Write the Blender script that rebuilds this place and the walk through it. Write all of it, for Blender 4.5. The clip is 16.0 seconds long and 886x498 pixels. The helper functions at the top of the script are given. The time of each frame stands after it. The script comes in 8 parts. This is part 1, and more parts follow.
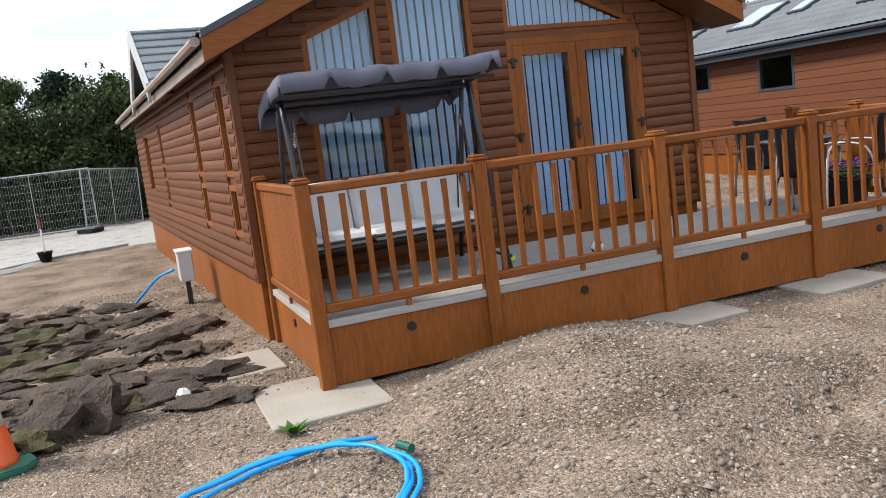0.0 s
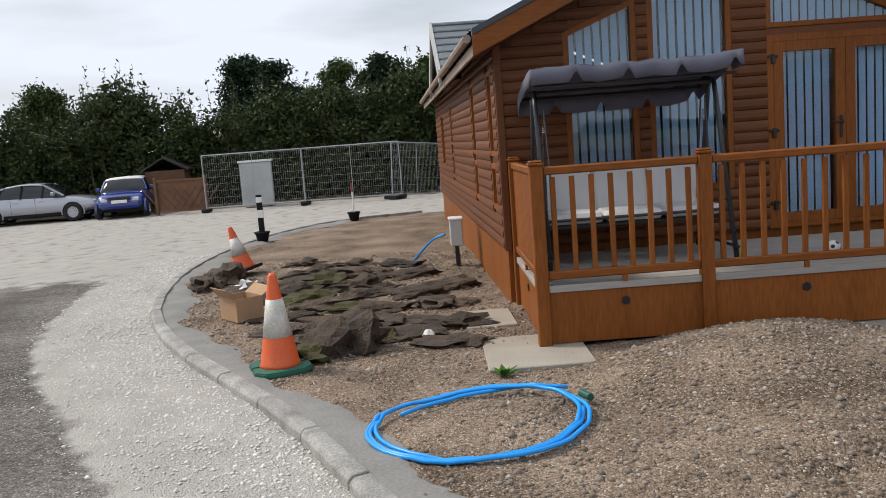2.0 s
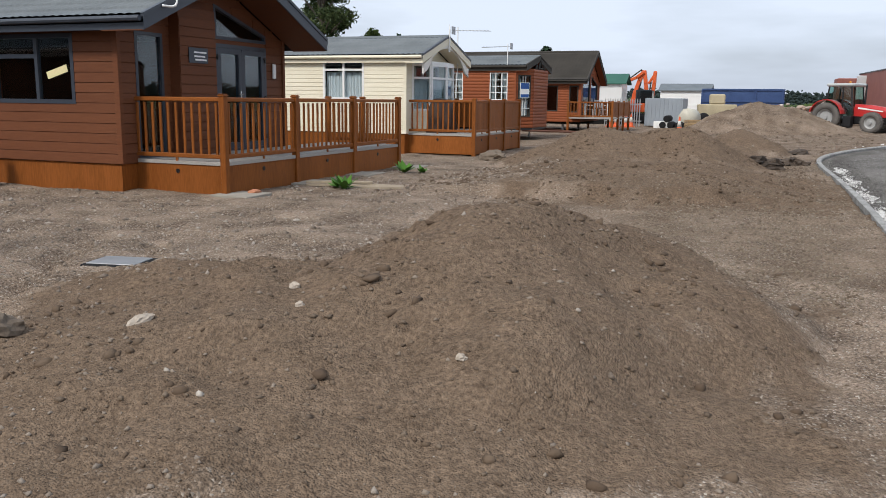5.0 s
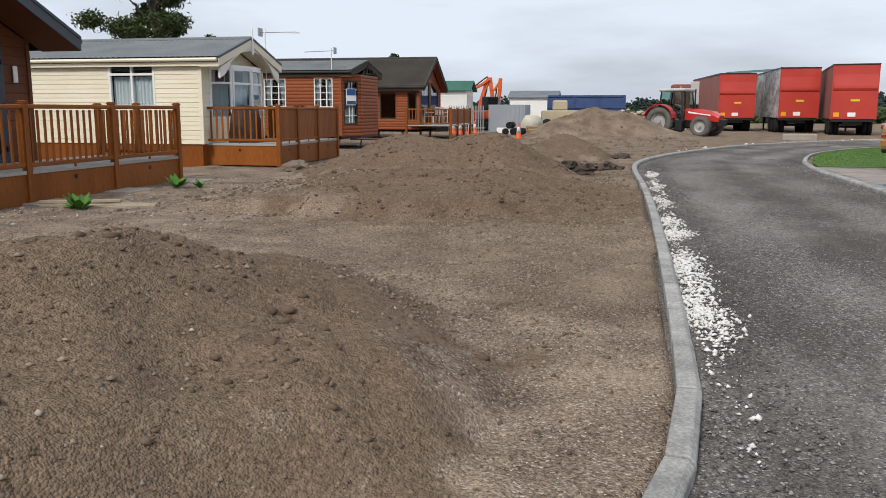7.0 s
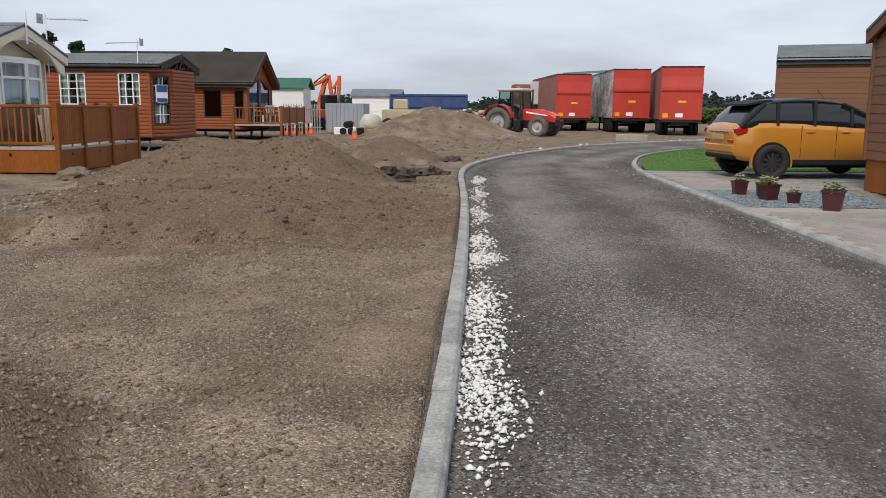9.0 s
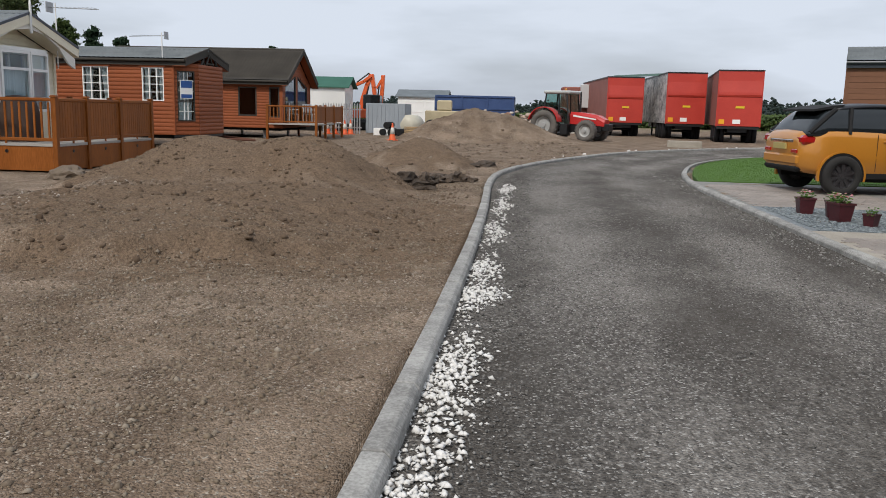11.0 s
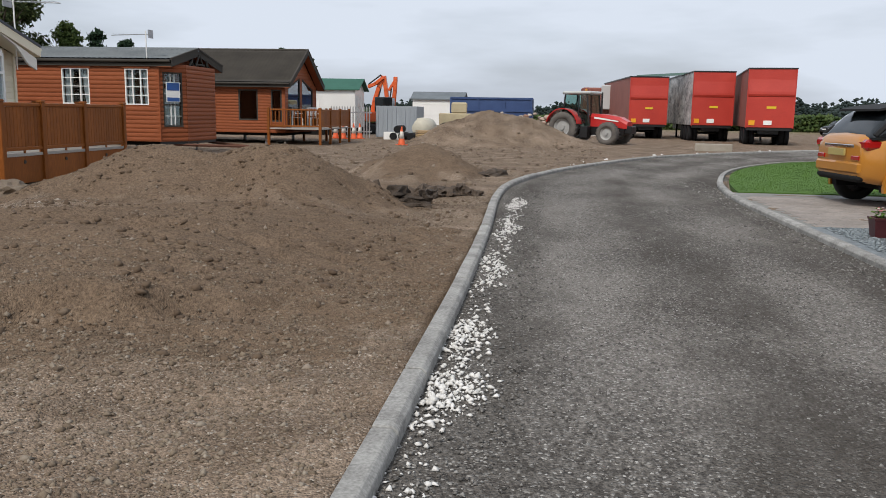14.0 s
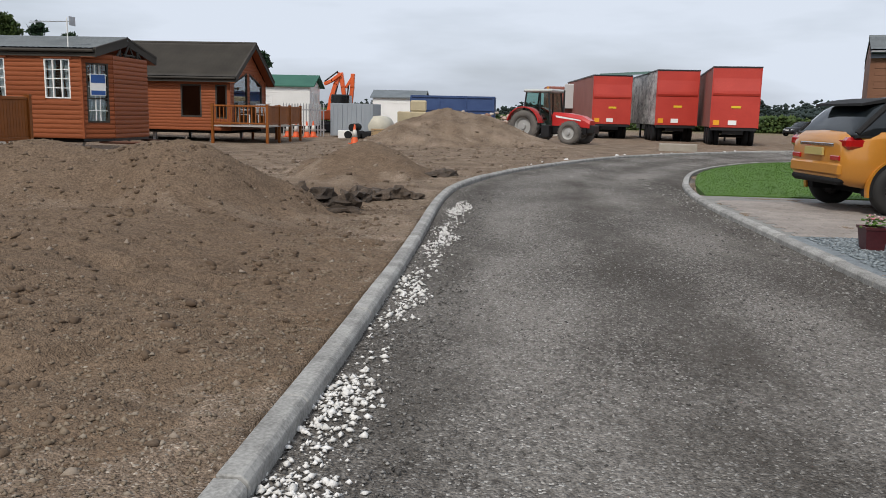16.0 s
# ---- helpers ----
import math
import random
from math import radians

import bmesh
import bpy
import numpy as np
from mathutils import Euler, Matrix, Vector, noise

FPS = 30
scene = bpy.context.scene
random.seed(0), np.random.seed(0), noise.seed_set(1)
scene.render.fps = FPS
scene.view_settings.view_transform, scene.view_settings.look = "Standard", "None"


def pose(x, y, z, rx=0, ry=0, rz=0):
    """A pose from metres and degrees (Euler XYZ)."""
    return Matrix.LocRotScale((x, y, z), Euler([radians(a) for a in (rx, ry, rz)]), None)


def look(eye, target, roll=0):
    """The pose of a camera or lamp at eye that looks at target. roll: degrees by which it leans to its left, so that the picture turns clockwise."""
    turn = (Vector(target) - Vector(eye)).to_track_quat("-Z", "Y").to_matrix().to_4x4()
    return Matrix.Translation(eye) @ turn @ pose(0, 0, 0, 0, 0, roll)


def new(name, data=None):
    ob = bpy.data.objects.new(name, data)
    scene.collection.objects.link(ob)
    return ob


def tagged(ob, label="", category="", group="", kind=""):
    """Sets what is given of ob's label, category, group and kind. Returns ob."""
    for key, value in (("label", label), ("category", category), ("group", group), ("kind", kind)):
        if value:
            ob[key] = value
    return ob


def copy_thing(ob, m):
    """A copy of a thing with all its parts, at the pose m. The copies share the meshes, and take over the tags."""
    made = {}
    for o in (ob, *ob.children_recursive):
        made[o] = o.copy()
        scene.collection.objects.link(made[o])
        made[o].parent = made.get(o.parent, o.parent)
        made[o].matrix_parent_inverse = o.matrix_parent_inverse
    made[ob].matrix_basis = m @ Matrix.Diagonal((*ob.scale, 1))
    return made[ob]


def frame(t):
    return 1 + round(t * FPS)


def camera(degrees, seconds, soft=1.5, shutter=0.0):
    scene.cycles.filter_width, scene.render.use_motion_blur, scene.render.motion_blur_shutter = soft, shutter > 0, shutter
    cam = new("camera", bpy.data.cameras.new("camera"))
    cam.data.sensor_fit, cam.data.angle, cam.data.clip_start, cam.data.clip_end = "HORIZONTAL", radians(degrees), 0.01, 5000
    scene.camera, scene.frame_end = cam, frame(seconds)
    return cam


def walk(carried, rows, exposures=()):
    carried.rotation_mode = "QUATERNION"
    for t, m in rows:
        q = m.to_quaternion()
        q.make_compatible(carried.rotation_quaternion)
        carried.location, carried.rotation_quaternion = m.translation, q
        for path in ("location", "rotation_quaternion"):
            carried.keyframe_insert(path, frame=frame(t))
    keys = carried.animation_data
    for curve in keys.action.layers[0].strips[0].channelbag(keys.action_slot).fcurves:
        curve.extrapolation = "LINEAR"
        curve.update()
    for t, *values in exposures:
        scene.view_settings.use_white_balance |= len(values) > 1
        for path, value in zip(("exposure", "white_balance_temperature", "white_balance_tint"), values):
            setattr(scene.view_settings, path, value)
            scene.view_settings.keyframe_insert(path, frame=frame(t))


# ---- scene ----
cam = camera(56.5, 16.0, soft=0.9)
PATH = [
    (0, (5.914, -1.199, 1.841), (4.063, -0.498, 1.554), -6.9),
    (0.5, (6.176, -1.113, 1.818), (4.216, -0.816, 1.551), -6.9),
    (1, (6.432, -1.108, 1.845), (4.45, -1.017, 1.597), -5.8),
    (1.5, (6.639, -1.073, 1.825), (4.656, -1.052, 1.567), -4.9),
    (2, (6.864, -0.841, 1.825), (4.881, -0.832, 1.567), -4.3),
    (2.5, (7.037, -0.528, 1.817), (5.104, -0.099, 1.532), -2.0),
    (3, (7.019, -0.166, 1.774), (5.316, 0.827, 1.435), 0.4),
    (3.5, (7.078, 0.23, 1.733), (5.607, 1.535, 1.368), -0.4),
    (4, (7.329, 0.639, 1.722), (6.017, 2.101, 1.35), -0.2),
    (4.5, (7.474, 0.97, 1.681), (6.524, 2.688, 1.3), 0.5),
    (5, (7.828, 1.374, 1.578), (7.106, 3.205, 1.222), 0.7),
    (5.2, (7.9, 1.559, 1.576), (7.181, 3.392, 1.228), 1.3),
    (7.3, (8.979, 3.705, 1.485), (8.722, 5.659, 1.144), -0.7),
    (7.5, (9.038, 3.934, 1.492), (8.969, 5.898, 1.12), 1.3),
    (8, (9.162, 4.329, 1.537), (9.103, 6.297, 1.184), 0.8),
    (8.5, (9.288, 4.805, 1.574), (9.222, 6.774, 1.229), 1.2),
    (8.7, (9.338, 4.983, 1.563), (9.27, 6.953, 1.226), 0.8),
    (10.8, (9.802, 6.874, 1.509), (9.639, 8.84, 1.178), 1.4),
    (11, (9.854, 7.058, 1.51), (9.655, 9.021, 1.179), 1.4),
    (11.5, (9.924, 7.379, 1.507), (9.696, 9.337, 1.174), 1.4),
    (12, (9.916, 7.806, 1.506), (9.683, 9.763, 1.168), 1.2),
    (12.5, (9.948, 8.199, 1.501), (9.698, 10.155, 1.167), 1.1),
    (13, (9.983, 8.617, 1.517), (9.736, 10.573, 1.18), 1.2),
    (13.5, (9.943, 9.074, 1.524), (9.714, 11.033, 1.189), 1.3),
    (14, (9.98, 9.438, 1.523), (9.731, 11.395, 1.197), 1.0),
    (14.5, (10.037, 9.911, 1.52), (9.794, 11.867, 1.185), 0.9),
    (15, (10.093, 10.41, 1.521), (9.865, 12.367, 1.18), 0.7),
    (15.5, (10.207, 10.854, 1.504), (9.977, 12.814, 1.176), 1.0),
    (16, (10.268, 11.144, 1.419), (10.099, 13.11, 1.095), 1.3),
]
walk(cam, [(t, look(eye, target, roll)) for t, eye, target, roll in PATH],
     exposures=[(0, 0.78, 6450, 11), (0.5, 0.42, 6550, 11), (1, 0.16, 6650, 11), (1.5, 0.14, 6650, 11), (2, 0.16, 6700, 11), (2.5, 0.2, 6700, 11), (3, 0.82, 6400, 13), (3.5, 0.72, 6100, 10), (4, 0.5, 5850, 10),
                (4.5, 0.27, 6150, 10), (5, 0.1, 6300, 10), (7.5, 0.04, 6500, 10), (8.5, 0.0, 6500, 10), (11, -0.12, 6500, 10), (13, -0.08, 6500, 10), (16, -0.08, 6500, 10)])


# ---- light: an overcast afternoon, soft sun from behind the walker ----
SUN_ELEV, SUN_AZ = radians(46), radians(200)
world = bpy.data.worlds.new("overcast_sky")
scene.world = world
world.use_nodes = True
wn, wl = world.node_tree.nodes, world.node_tree.links
wn.clear()
w_out, w_bg = wn.new("ShaderNodeOutputWorld"), wn.new("ShaderNodeBackground")
w_sky, w_co, w_map = wn.new("ShaderNodeTexSky"), wn.new("ShaderNodeTexCoord"), wn.new("ShaderNodeMapping")
w_noise, w_ramp, w_mix = wn.new("ShaderNodeTexNoise"), wn.new("ShaderNodeValToRGB"), wn.new("ShaderNodeMix")
w_sky.sky_type, w_sky.sun_disc = "NISHITA", False
w_sky.sun_elevation, w_sky.sun_rotation = SUN_ELEV, SUN_AZ
w_sky.dust_density, w_sky.air_density = 4.0, 1.0
w_map.inputs["Scale"].default_value = (1.0, 1.0, 4.5)
w_noise.inputs["Scale"].default_value, w_noise.inputs["Detail"].default_value = 2.2, 5.0
w_noise.inputs["Roughness"].default_value = 0.5
w_ramp.color_ramp.elements[0].position, w_ramp.color_ramp.elements[0].color = 0.30, (0.50, 0.50, 0.50, 1)
w_ramp.color_ramp.elements[1].position, w_ramp.color_ramp.elements[1].color = 0.54, (0.97, 0.97, 0.97, 1)
w_mix.data_type = "RGBA"
w_mix.inputs["B"].default_value = (9.6, 10.5, 11.9, 1)
wl.new(w_co.outputs["Generated"], w_map.inputs["Vector"])
wl.new(w_map.outputs["Vector"], w_noise.inputs["Vector"])
wl.new(w_noise.outputs["Fac"], w_ramp.inputs["Fac"])
wl.new(w_ramp.outputs["Color"], w_mix.inputs["Factor"])
wl.new(w_sky.outputs["Color"], w_mix.inputs["A"])
wl.new(w_mix.outputs["Result"], w_bg.inputs["Color"])
wl.new(w_bg.outputs["Background"], w_out.inputs["Surface"])
w_bg.inputs["Strength"].default_value = 0.08
sun = new("sun", bpy.data.lights.new("sun", "SUN"))
sun.data.energy, sun.data.angle, sun.data.color = 2.7, radians(12), (1.0, 0.93, 0.84)
sun.matrix_world = look((0, 0, 0), (-math.sin(SUN_AZ) * math.cos(SUN_ELEV), -math.cos(SUN_AZ) * math.cos(SUN_ELEV), -math.sin(SUN_ELEV)))
sun.location = (0, 0, 40)


# ---- materials ----
def surf(name, c1, c2, rough=0.7, big=1.5, fine=40.0, bump=0.3, rand=0.0, metal=0.0, stretch=(1, 1, 1), fleck=None, fleck_at=0.62, dist=0.004, spread=0.3):
    """A procedural surface: two tones at a coarse scale, grain at a fine one, relief, and a shift of tone from piece to piece."""
    m = bpy.data.materials.new(name)
    m.use_nodes = True
    n, l = m.node_tree.nodes, m.node_tree.links
    b = n["Principled BSDF"]
    geo, mp = n.new("ShaderNodeNewGeometry"), n.new("ShaderNodeMapping")
    mp.inputs["Scale"].default_value = stretch
    l.new(geo.outputs["Position"], mp.inputs["Vector"])
    n1, n2 = n.new("ShaderNodeTexNoise"), n.new("ShaderNodeTexNoise")
    n1.inputs["Scale"].default_value, n1.inputs["Detail"].default_value = big, 4
    n2.inputs["Scale"].default_value, n2.inputs["Detail"].default_value = fine, 3
    l.new(mp.outputs["Vector"], n1.inputs["Vector"])
    l.new(mp.outputs["Vector"], n2.inputs["Vector"])
    add = n.new("ShaderNodeMath")
    add.operation = "ADD"
    l.new(n1.outputs["Fac"], add.inputs[0])
    l.new(n2.outputs["Fac"], add.inputs[1])
    fac = n.new("ShaderNodeMapRange")
    fac.inputs["From Min"].default_value, fac.inputs["From Max"].default_value = 1 - spread, 1 + spread
    l.new(add.outputs[0], fac.inputs["Value"])
    mix = n.new("ShaderNodeMix")
    mix.data_type = "RGBA"
    mix.inputs["A"].default_value, mix.inputs["B"].default_value = (*c1, 1), (*c2, 1)
    l.new(fac.outputs["Result"], mix.inputs["Factor"])
    col = mix.outputs["Result"]
    if fleck:
        n3 = n.new("ShaderNodeTexVoronoi")
        n3.inputs["Scale"].default_value = fine * 2.0
        l.new(geo.outputs["Position"], n3.inputs["Vector"])
        sep = n.new("ShaderNodeSeparateColor")
        l.new(n3.outputs["Color"], sep.inputs["Color"])
        th = n.new("ShaderNodeMapRange")
        th.inputs["From Min"].default_value, th.inputs["From Max"].default_value = fleck_at, fleck_at + 0.12
        l.new(sep.outputs["Red"], th.inputs["Value"])
        mx = n.new("ShaderNodeMix")
        mx.data_type = "RGBA"
        mx.inputs["B"].default_value = (*fleck, 1)
        l.new(th.outputs["Result"], mx.inputs["Factor"])
        l.new(col, mx.inputs["A"])
        tone, tr_ = n.new("ShaderNodeHueSaturation"), n.new("ShaderNodeMapRange")
        tr_.inputs["To Min"].default_value, tr_.inputs["To Max"].default_value = 0.72, 1.24
        l.new(sep.outputs["Green"], tr_.inputs["Value"])
        l.new(tr_.outputs["Result"], tone.inputs["Value"])
        l.new(mx.outputs["Result"], tone.inputs["Color"])
        col = tone.outputs["Color"]
        relief = n.new("ShaderNodeMath")
        relief.operation, relief.inputs[1].default_value = "MULTIPLY_ADD", -0.6
        l.new(n3.outputs["Distance"], relief.inputs[0])
        l.new(add.outputs[0], relief.inputs[2])
        add = relief
    if rand:
        info, hsv, mr = n.new("ShaderNodeObjectInfo"), n.new("ShaderNodeHueSaturation"), n.new("ShaderNodeMapRange")
        mr.inputs["To Min"].default_value, mr.inputs["To Max"].default_value = 1 - rand, 1 + rand
        l.new(info.outputs["Random"], mr.inputs["Value"])
        l.new(mr.outputs["Result"], hsv.inputs["Value"])
        l.new(col, hsv.inputs["Color"])
        col = hsv.outputs["Color"]
    l.new(col, b.inputs["Base Color"])
    rr = n.new("ShaderNodeMapRange")
    rr.inputs["To Min"].default_value, rr.inputs["To Max"].default_value = max(0.02, rough - 0.12), min(1, rough + 0.12)
    l.new(n2.outputs["Fac"], rr.inputs["Value"])
    l.new(rr.outputs["Result"], b.inputs["Roughness"])
    b.inputs["Metallic"].default_value = metal
    if bump:
        bp = n.new("ShaderNodeBump")
        bp.inputs["Strength"].default_value, bp.inputs["Distance"].default_value = bump, dist
        l.new(add.outputs[0], bp.inputs["Height"])
        l.new(bp.outputs["Normal"], b.inputs["Normal"])
    return m


def island(name, tones, rough=0.85, bump=0.4, fine=60):
    """Loose pieces in one mesh: each island takes a tone of its own."""
    m = surf(name, tones[0], tones[-1], rough, 3, fine, bump)
    n, l = m.node_tree.nodes, m.node_tree.links
    geo, ramp, mx = n.new("ShaderNodeNewGeometry"), n.new("ShaderNodeValToRGB"), n.new("ShaderNodeMix")
    while len(ramp.color_ramp.elements) < len(tones):
        ramp.color_ramp.elements.new(0.5)
    for k, (e, c) in enumerate(zip(ramp.color_ramp.elements, tones)):
        e.position, e.color = k / max(1, len(tones) - 1), (*c, 1)
    l.new(geo.outputs["Random Per Island"], ramp.inputs["Fac"])
    b = n["Principled BSDF"]
    b.inputs["Specular IOR Level"].default_value = 0.12
    old = b.inputs["Base Color"].links[0].from_socket
    mx.data_type, mx.inputs["Factor"].default_value = "RGBA", 0.75
    l.new(old, mx.inputs["A"])
    l.new(ramp.outputs["Color"], mx.inputs["B"])
    l.new(mx.outputs["Result"], b.inputs["Base Color"])
    return m


def glass(name, tint=(0.82, 0.88, 0.90)):
    """Thin window glass: clear straight on, mirror-like at a slant."""
    m = bpy.data.materials.new(name)
    m.use_nodes = True
    n, l = m.node_tree.nodes, m.node_tree.links
    n.remove(n["Principled BSDF"])
    tr, gl, mx, fr = n.new("ShaderNodeBsdfTransparent"), n.new("ShaderNodeBsdfGlossy"), n.new("ShaderNodeMixShader"), n.new("ShaderNodeLayerWeight")
    tr.inputs["Color"].default_value = (*tint, 1)
    gl.inputs["Roughness"].default_value = 0.015
    fr.inputs["Blend"].default_value = 0.5
    pw_, ma = n.new("ShaderNodeMath"), n.new("ShaderNodeMath")
    pw_.operation, pw_.inputs[1].default_value = "POWER", 4.0
    ma.operation, ma.inputs[1].default_value, ma.inputs[2].default_value = "MULTIPLY_ADD", 0.85, 0.06
    l.new(fr.outputs["Facing"], pw_.inputs[0])
    l.new(pw_.outputs[0], ma.inputs[0])
    l.new(ma.outputs[0], mx.inputs["Fac"])
    l.new(tr.outputs["BSDF"], mx.inputs[1])
    l.new(gl.outputs["BSDF"], mx.inputs[2])
    l.new(mx.outputs["Shader"], n["Material Output"].inputs["Surface"])
    return m


def paint(name, c, rough=0.35, coat=0.0, metal=0.0, var=0.06):
    m = surf(name, tuple(v * (1 - var) for v in c), tuple(min(1, v * (1 + var)) for v in c), rough, 0.8, 25, 0.05, metal=metal)
    m.node_tree.nodes["Principled BSDF"].inputs["Coat Weight"].default_value = coat
    return m


def car_paint(name, c, rough=0.28, coat=1.0, metal=0.0):
    """Smooth lacquer: the tone varies faintly, the gloss does not."""
    m = paint(name, c, rough, coat, metal, 0.03)
    l = m.node_tree.links
    b = m.node_tree.nodes["Principled BSDF"]
    for s in ("Roughness", "Normal"):
        l.remove(b.inputs[s].links[0])
    b.inputs["Roughness"].default_value = rough
    return m


def lit(name, c, strength):
    m = bpy.data.materials.new(name)
    m.use_nodes = True
    b = m.node_tree.nodes["Principled BSDF"]
    b.inputs["Emission Color"].default_value, b.inputs["Emission Strength"].default_value = (*c, 1), strength
    return m


OAK = surf("golden_oak_foil", (0.160, 0.048, 0.008), (0.280, 0.092, 0.020), 0.48, 1.6, 55, 0.12, 0.09, stretch=(1, 1, 0.12))
OAK_H = surf("golden_oak_foil_lengthwise", (0.160, 0.048, 0.008), (0.280, 0.092, 0.020), 0.48, 1.6, 55, 0.12, 0.09, stretch=(1, 0.12, 1))
LOG = surf("brown_log_cladding", (0.112, 0.040, 0.016), (0.165, 0.062, 0.025), 0.5, 1.2, 50, 0.25, 0.10, stretch=(0.12, 0.12, 1))
LAP = surf("chestnut_lap_cladding", (0.112, 0.040, 0.018), (0.152, 0.056, 0.025), 0.6, 1.1, 45, 0.2, 0.05, stretch=(0.15, 0.15, 1))
REDLOG = surf("russet_log_cladding", (0.21, 0.06, 0.024), (0.28, 0.085, 0.035), 0.55, 1.1, 45, 0.25, 0.08, stretch=(0.12, 0.12, 1))
CREAM = surf("cream_lap_cladding", (0.72, 0.66, 0.50), (0.80, 0.75, 0.60), 0.5, 0.9, 30, 0.08, 0.03)
TAUPE = surf("taupe_brown_cladding", (0.148, 0.069, 0.041), (0.19, 0.090, 0.054), 0.6, 1.0, 40, 0.15, 0.04, stretch=(0.15, 0.15, 1))
WHITE = paint("white_upvc", (0.78, 0.78, 0.76), 0.35)
ANTH = paint("anthracite_upvc", (0.035, 0.043, 0.058), 0.4)
BLACK = paint("black_metal", (0.012, 0.012, 0.013), 0.4)
BLACK_R = paint("black_rubber", (0.014, 0.014, 0.015), 0.8)
# room shade put into a near-black colour; roof decks and cabin skirt share it
DARK = paint("near_black_shade", (0.014, 0.013, 0.012), 0.9)
GALV = surf("galvanised_steel", (0.32, 0.33, 0.34), (0.46, 0.47, 0.48), 0.45, 3, 60, 0.1, metal=0.7)
CHROME = paint("polished_steel", (0.6, 0.6, 0.6), 0.15, metal=1.0)
CONC = surf("pale_concrete", (0.27, 0.245, 0.205), (0.37, 0.34, 0.29), 0.85, 2.5, 70, 0.35, 0.06)
KERB = surf("grey_concrete_kerb", (0.20, 0.195, 0.185), (0.38, 0.375, 0.355), 0.85, 5.0, 60, 0.5, 0.12, spread=0.24)
HAUNCH = surf("smeared_mortar", (0.19, 0.19, 0.18), (0.27, 0.265, 0.25), 0.9, 3.0, 40, 0.6)
TILE_G = surf("slate_grey_roof_tile", (0.098, 0.114, 0.125), (0.165, 0.187, 0.20), 0.6, 1.2, 40, 0.2, 0.06)
TILE_D = surf("dark_brown_roof_tile", (0.035, 0.032, 0.028), (0.062, 0.056, 0.048), 0.75, 1.2, 30, 0.3, 0.06)
# the blue that panes mirror from the sky is put into the fabric colour
BLIND = surf("sky_tinted_blind_fabric", (0.46, 0.62, 0.88), (0.56, 0.71, 0.93), 0.8, 2, 80, 0.05, 0.05)
NET = surf("net_curtain", (0.62, 0.63, 0.64), (0.78, 0.78, 0.78), 0.9, 6, 60, 0.1, stretch=(6, 6, 0.4))
PANE = glass("window_pane")
GREYFAB = surf("grey_canvas", (0.105, 0.108, 0.142), (0.15, 0.153, 0.195), 0.9, 3, 180, 0.15)
PALEFAB = surf("pale_grey_cushion", (0.5, 0.5, 0.5), (0.6, 0.6, 0.6), 0.9, 3, 120, 0.15)


for matt, level in ((OAK, 0.2), (OAK_H, 0.2), (LOG, 0.2), (LAP, 0.2), (REDLOG, 0.15), (TAUPE, 0.2), (CONC, 0.15), (KERB, 0.15), (HAUNCH, 0.1), (TILE_D, 0.2), (TILE_G, 0.3), (GREYFAB, 0.15), (DARK, 0.1), (BLACK_R, 0.2)):
    matt.node_tree.nodes["Principled BSDF"].inputs["Specular IOR Level"].default_value = level


# ---- building helpers ----
def part(name, bm, material, parent, label="", m=None, smooth=False):
    """Links a bmesh as one mesh object under its thing, in the thing's own space."""
    me = bpy.data.meshes.new(name)
    bmesh.ops.recalc_face_normals(bm, faces=bm.faces)
    bm.to_mesh(me)
    bm.free()
    me.materials.append(material)
    if smooth:
        me.polygons.foreach_set("use_smooth", [True] * len(me.polygons))
    return placed(name, me, parent, m, label)


def placed(name, me, parent=None, m=None, label=""):
    ob = new(name, me)
    if parent:
        ob.parent = parent
    if m is not None:
        ob.matrix_basis = m
    if label:
        ob["label"] = label
    return ob


def thing(name, label, category, m=None, group="", kind=""):
    ob = new(name)
    ob.empty_display_size = 0.2
    if m is not None:
        ob.matrix_basis = m
    return tagged(ob, label, category, group, kind)


def box(bm, lo, hi, bevel=0.0, m=None):
    """Adds a box between two corners, its edges rounded by bevel."""
    v = [bm.verts.new((x, y, z)) for x in (lo[0], hi[0]) for y in (lo[1], hi[1]) for z in (lo[2], hi[2])]
    f = [bm.faces.new([v[i] for i in q]) for q in ((0, 1, 3, 2), (4, 6, 7, 5), (0, 4, 5, 1), (2, 3, 7, 6), (0, 2, 6, 4), (1, 5, 7, 3))]
    if m is not None:
        for q in v:
            q.co = m @ q.co
    if bevel:
        edges = {e for q in f for e in q.edges}
        bmesh.ops.bevel(bm, geom=list(edges), offset=bevel, segments=1, affect="EDGES")
    return bm


def boxed(lo, hi, bevel=0.0, m=None):
    return box(bmesh.new(), lo, hi, bevel, m)


def prism(bm, outline, axis, lo, hi):
    """Extrudes an outline of 2D points along an axis (the outline lies in the other two axes, in order)."""
    def at(p, d):
        return {"x": (d, p[0], p[1]), "y": (p[0], d, p[1]), "z": (p[0], p[1], d)}[axis]
    a, b = [bm.verts.new(at(p, lo)) for p in outline], [bm.verts.new(at(p, hi)) for p in outline]
    bm.faces.new(a)
    bm.faces.new(b[::-1])
    for i in range(len(a)):
        j = (i + 1) % len(a)
        bm.faces.new((a[i], b[i], b[j], a[j]))
    return bm


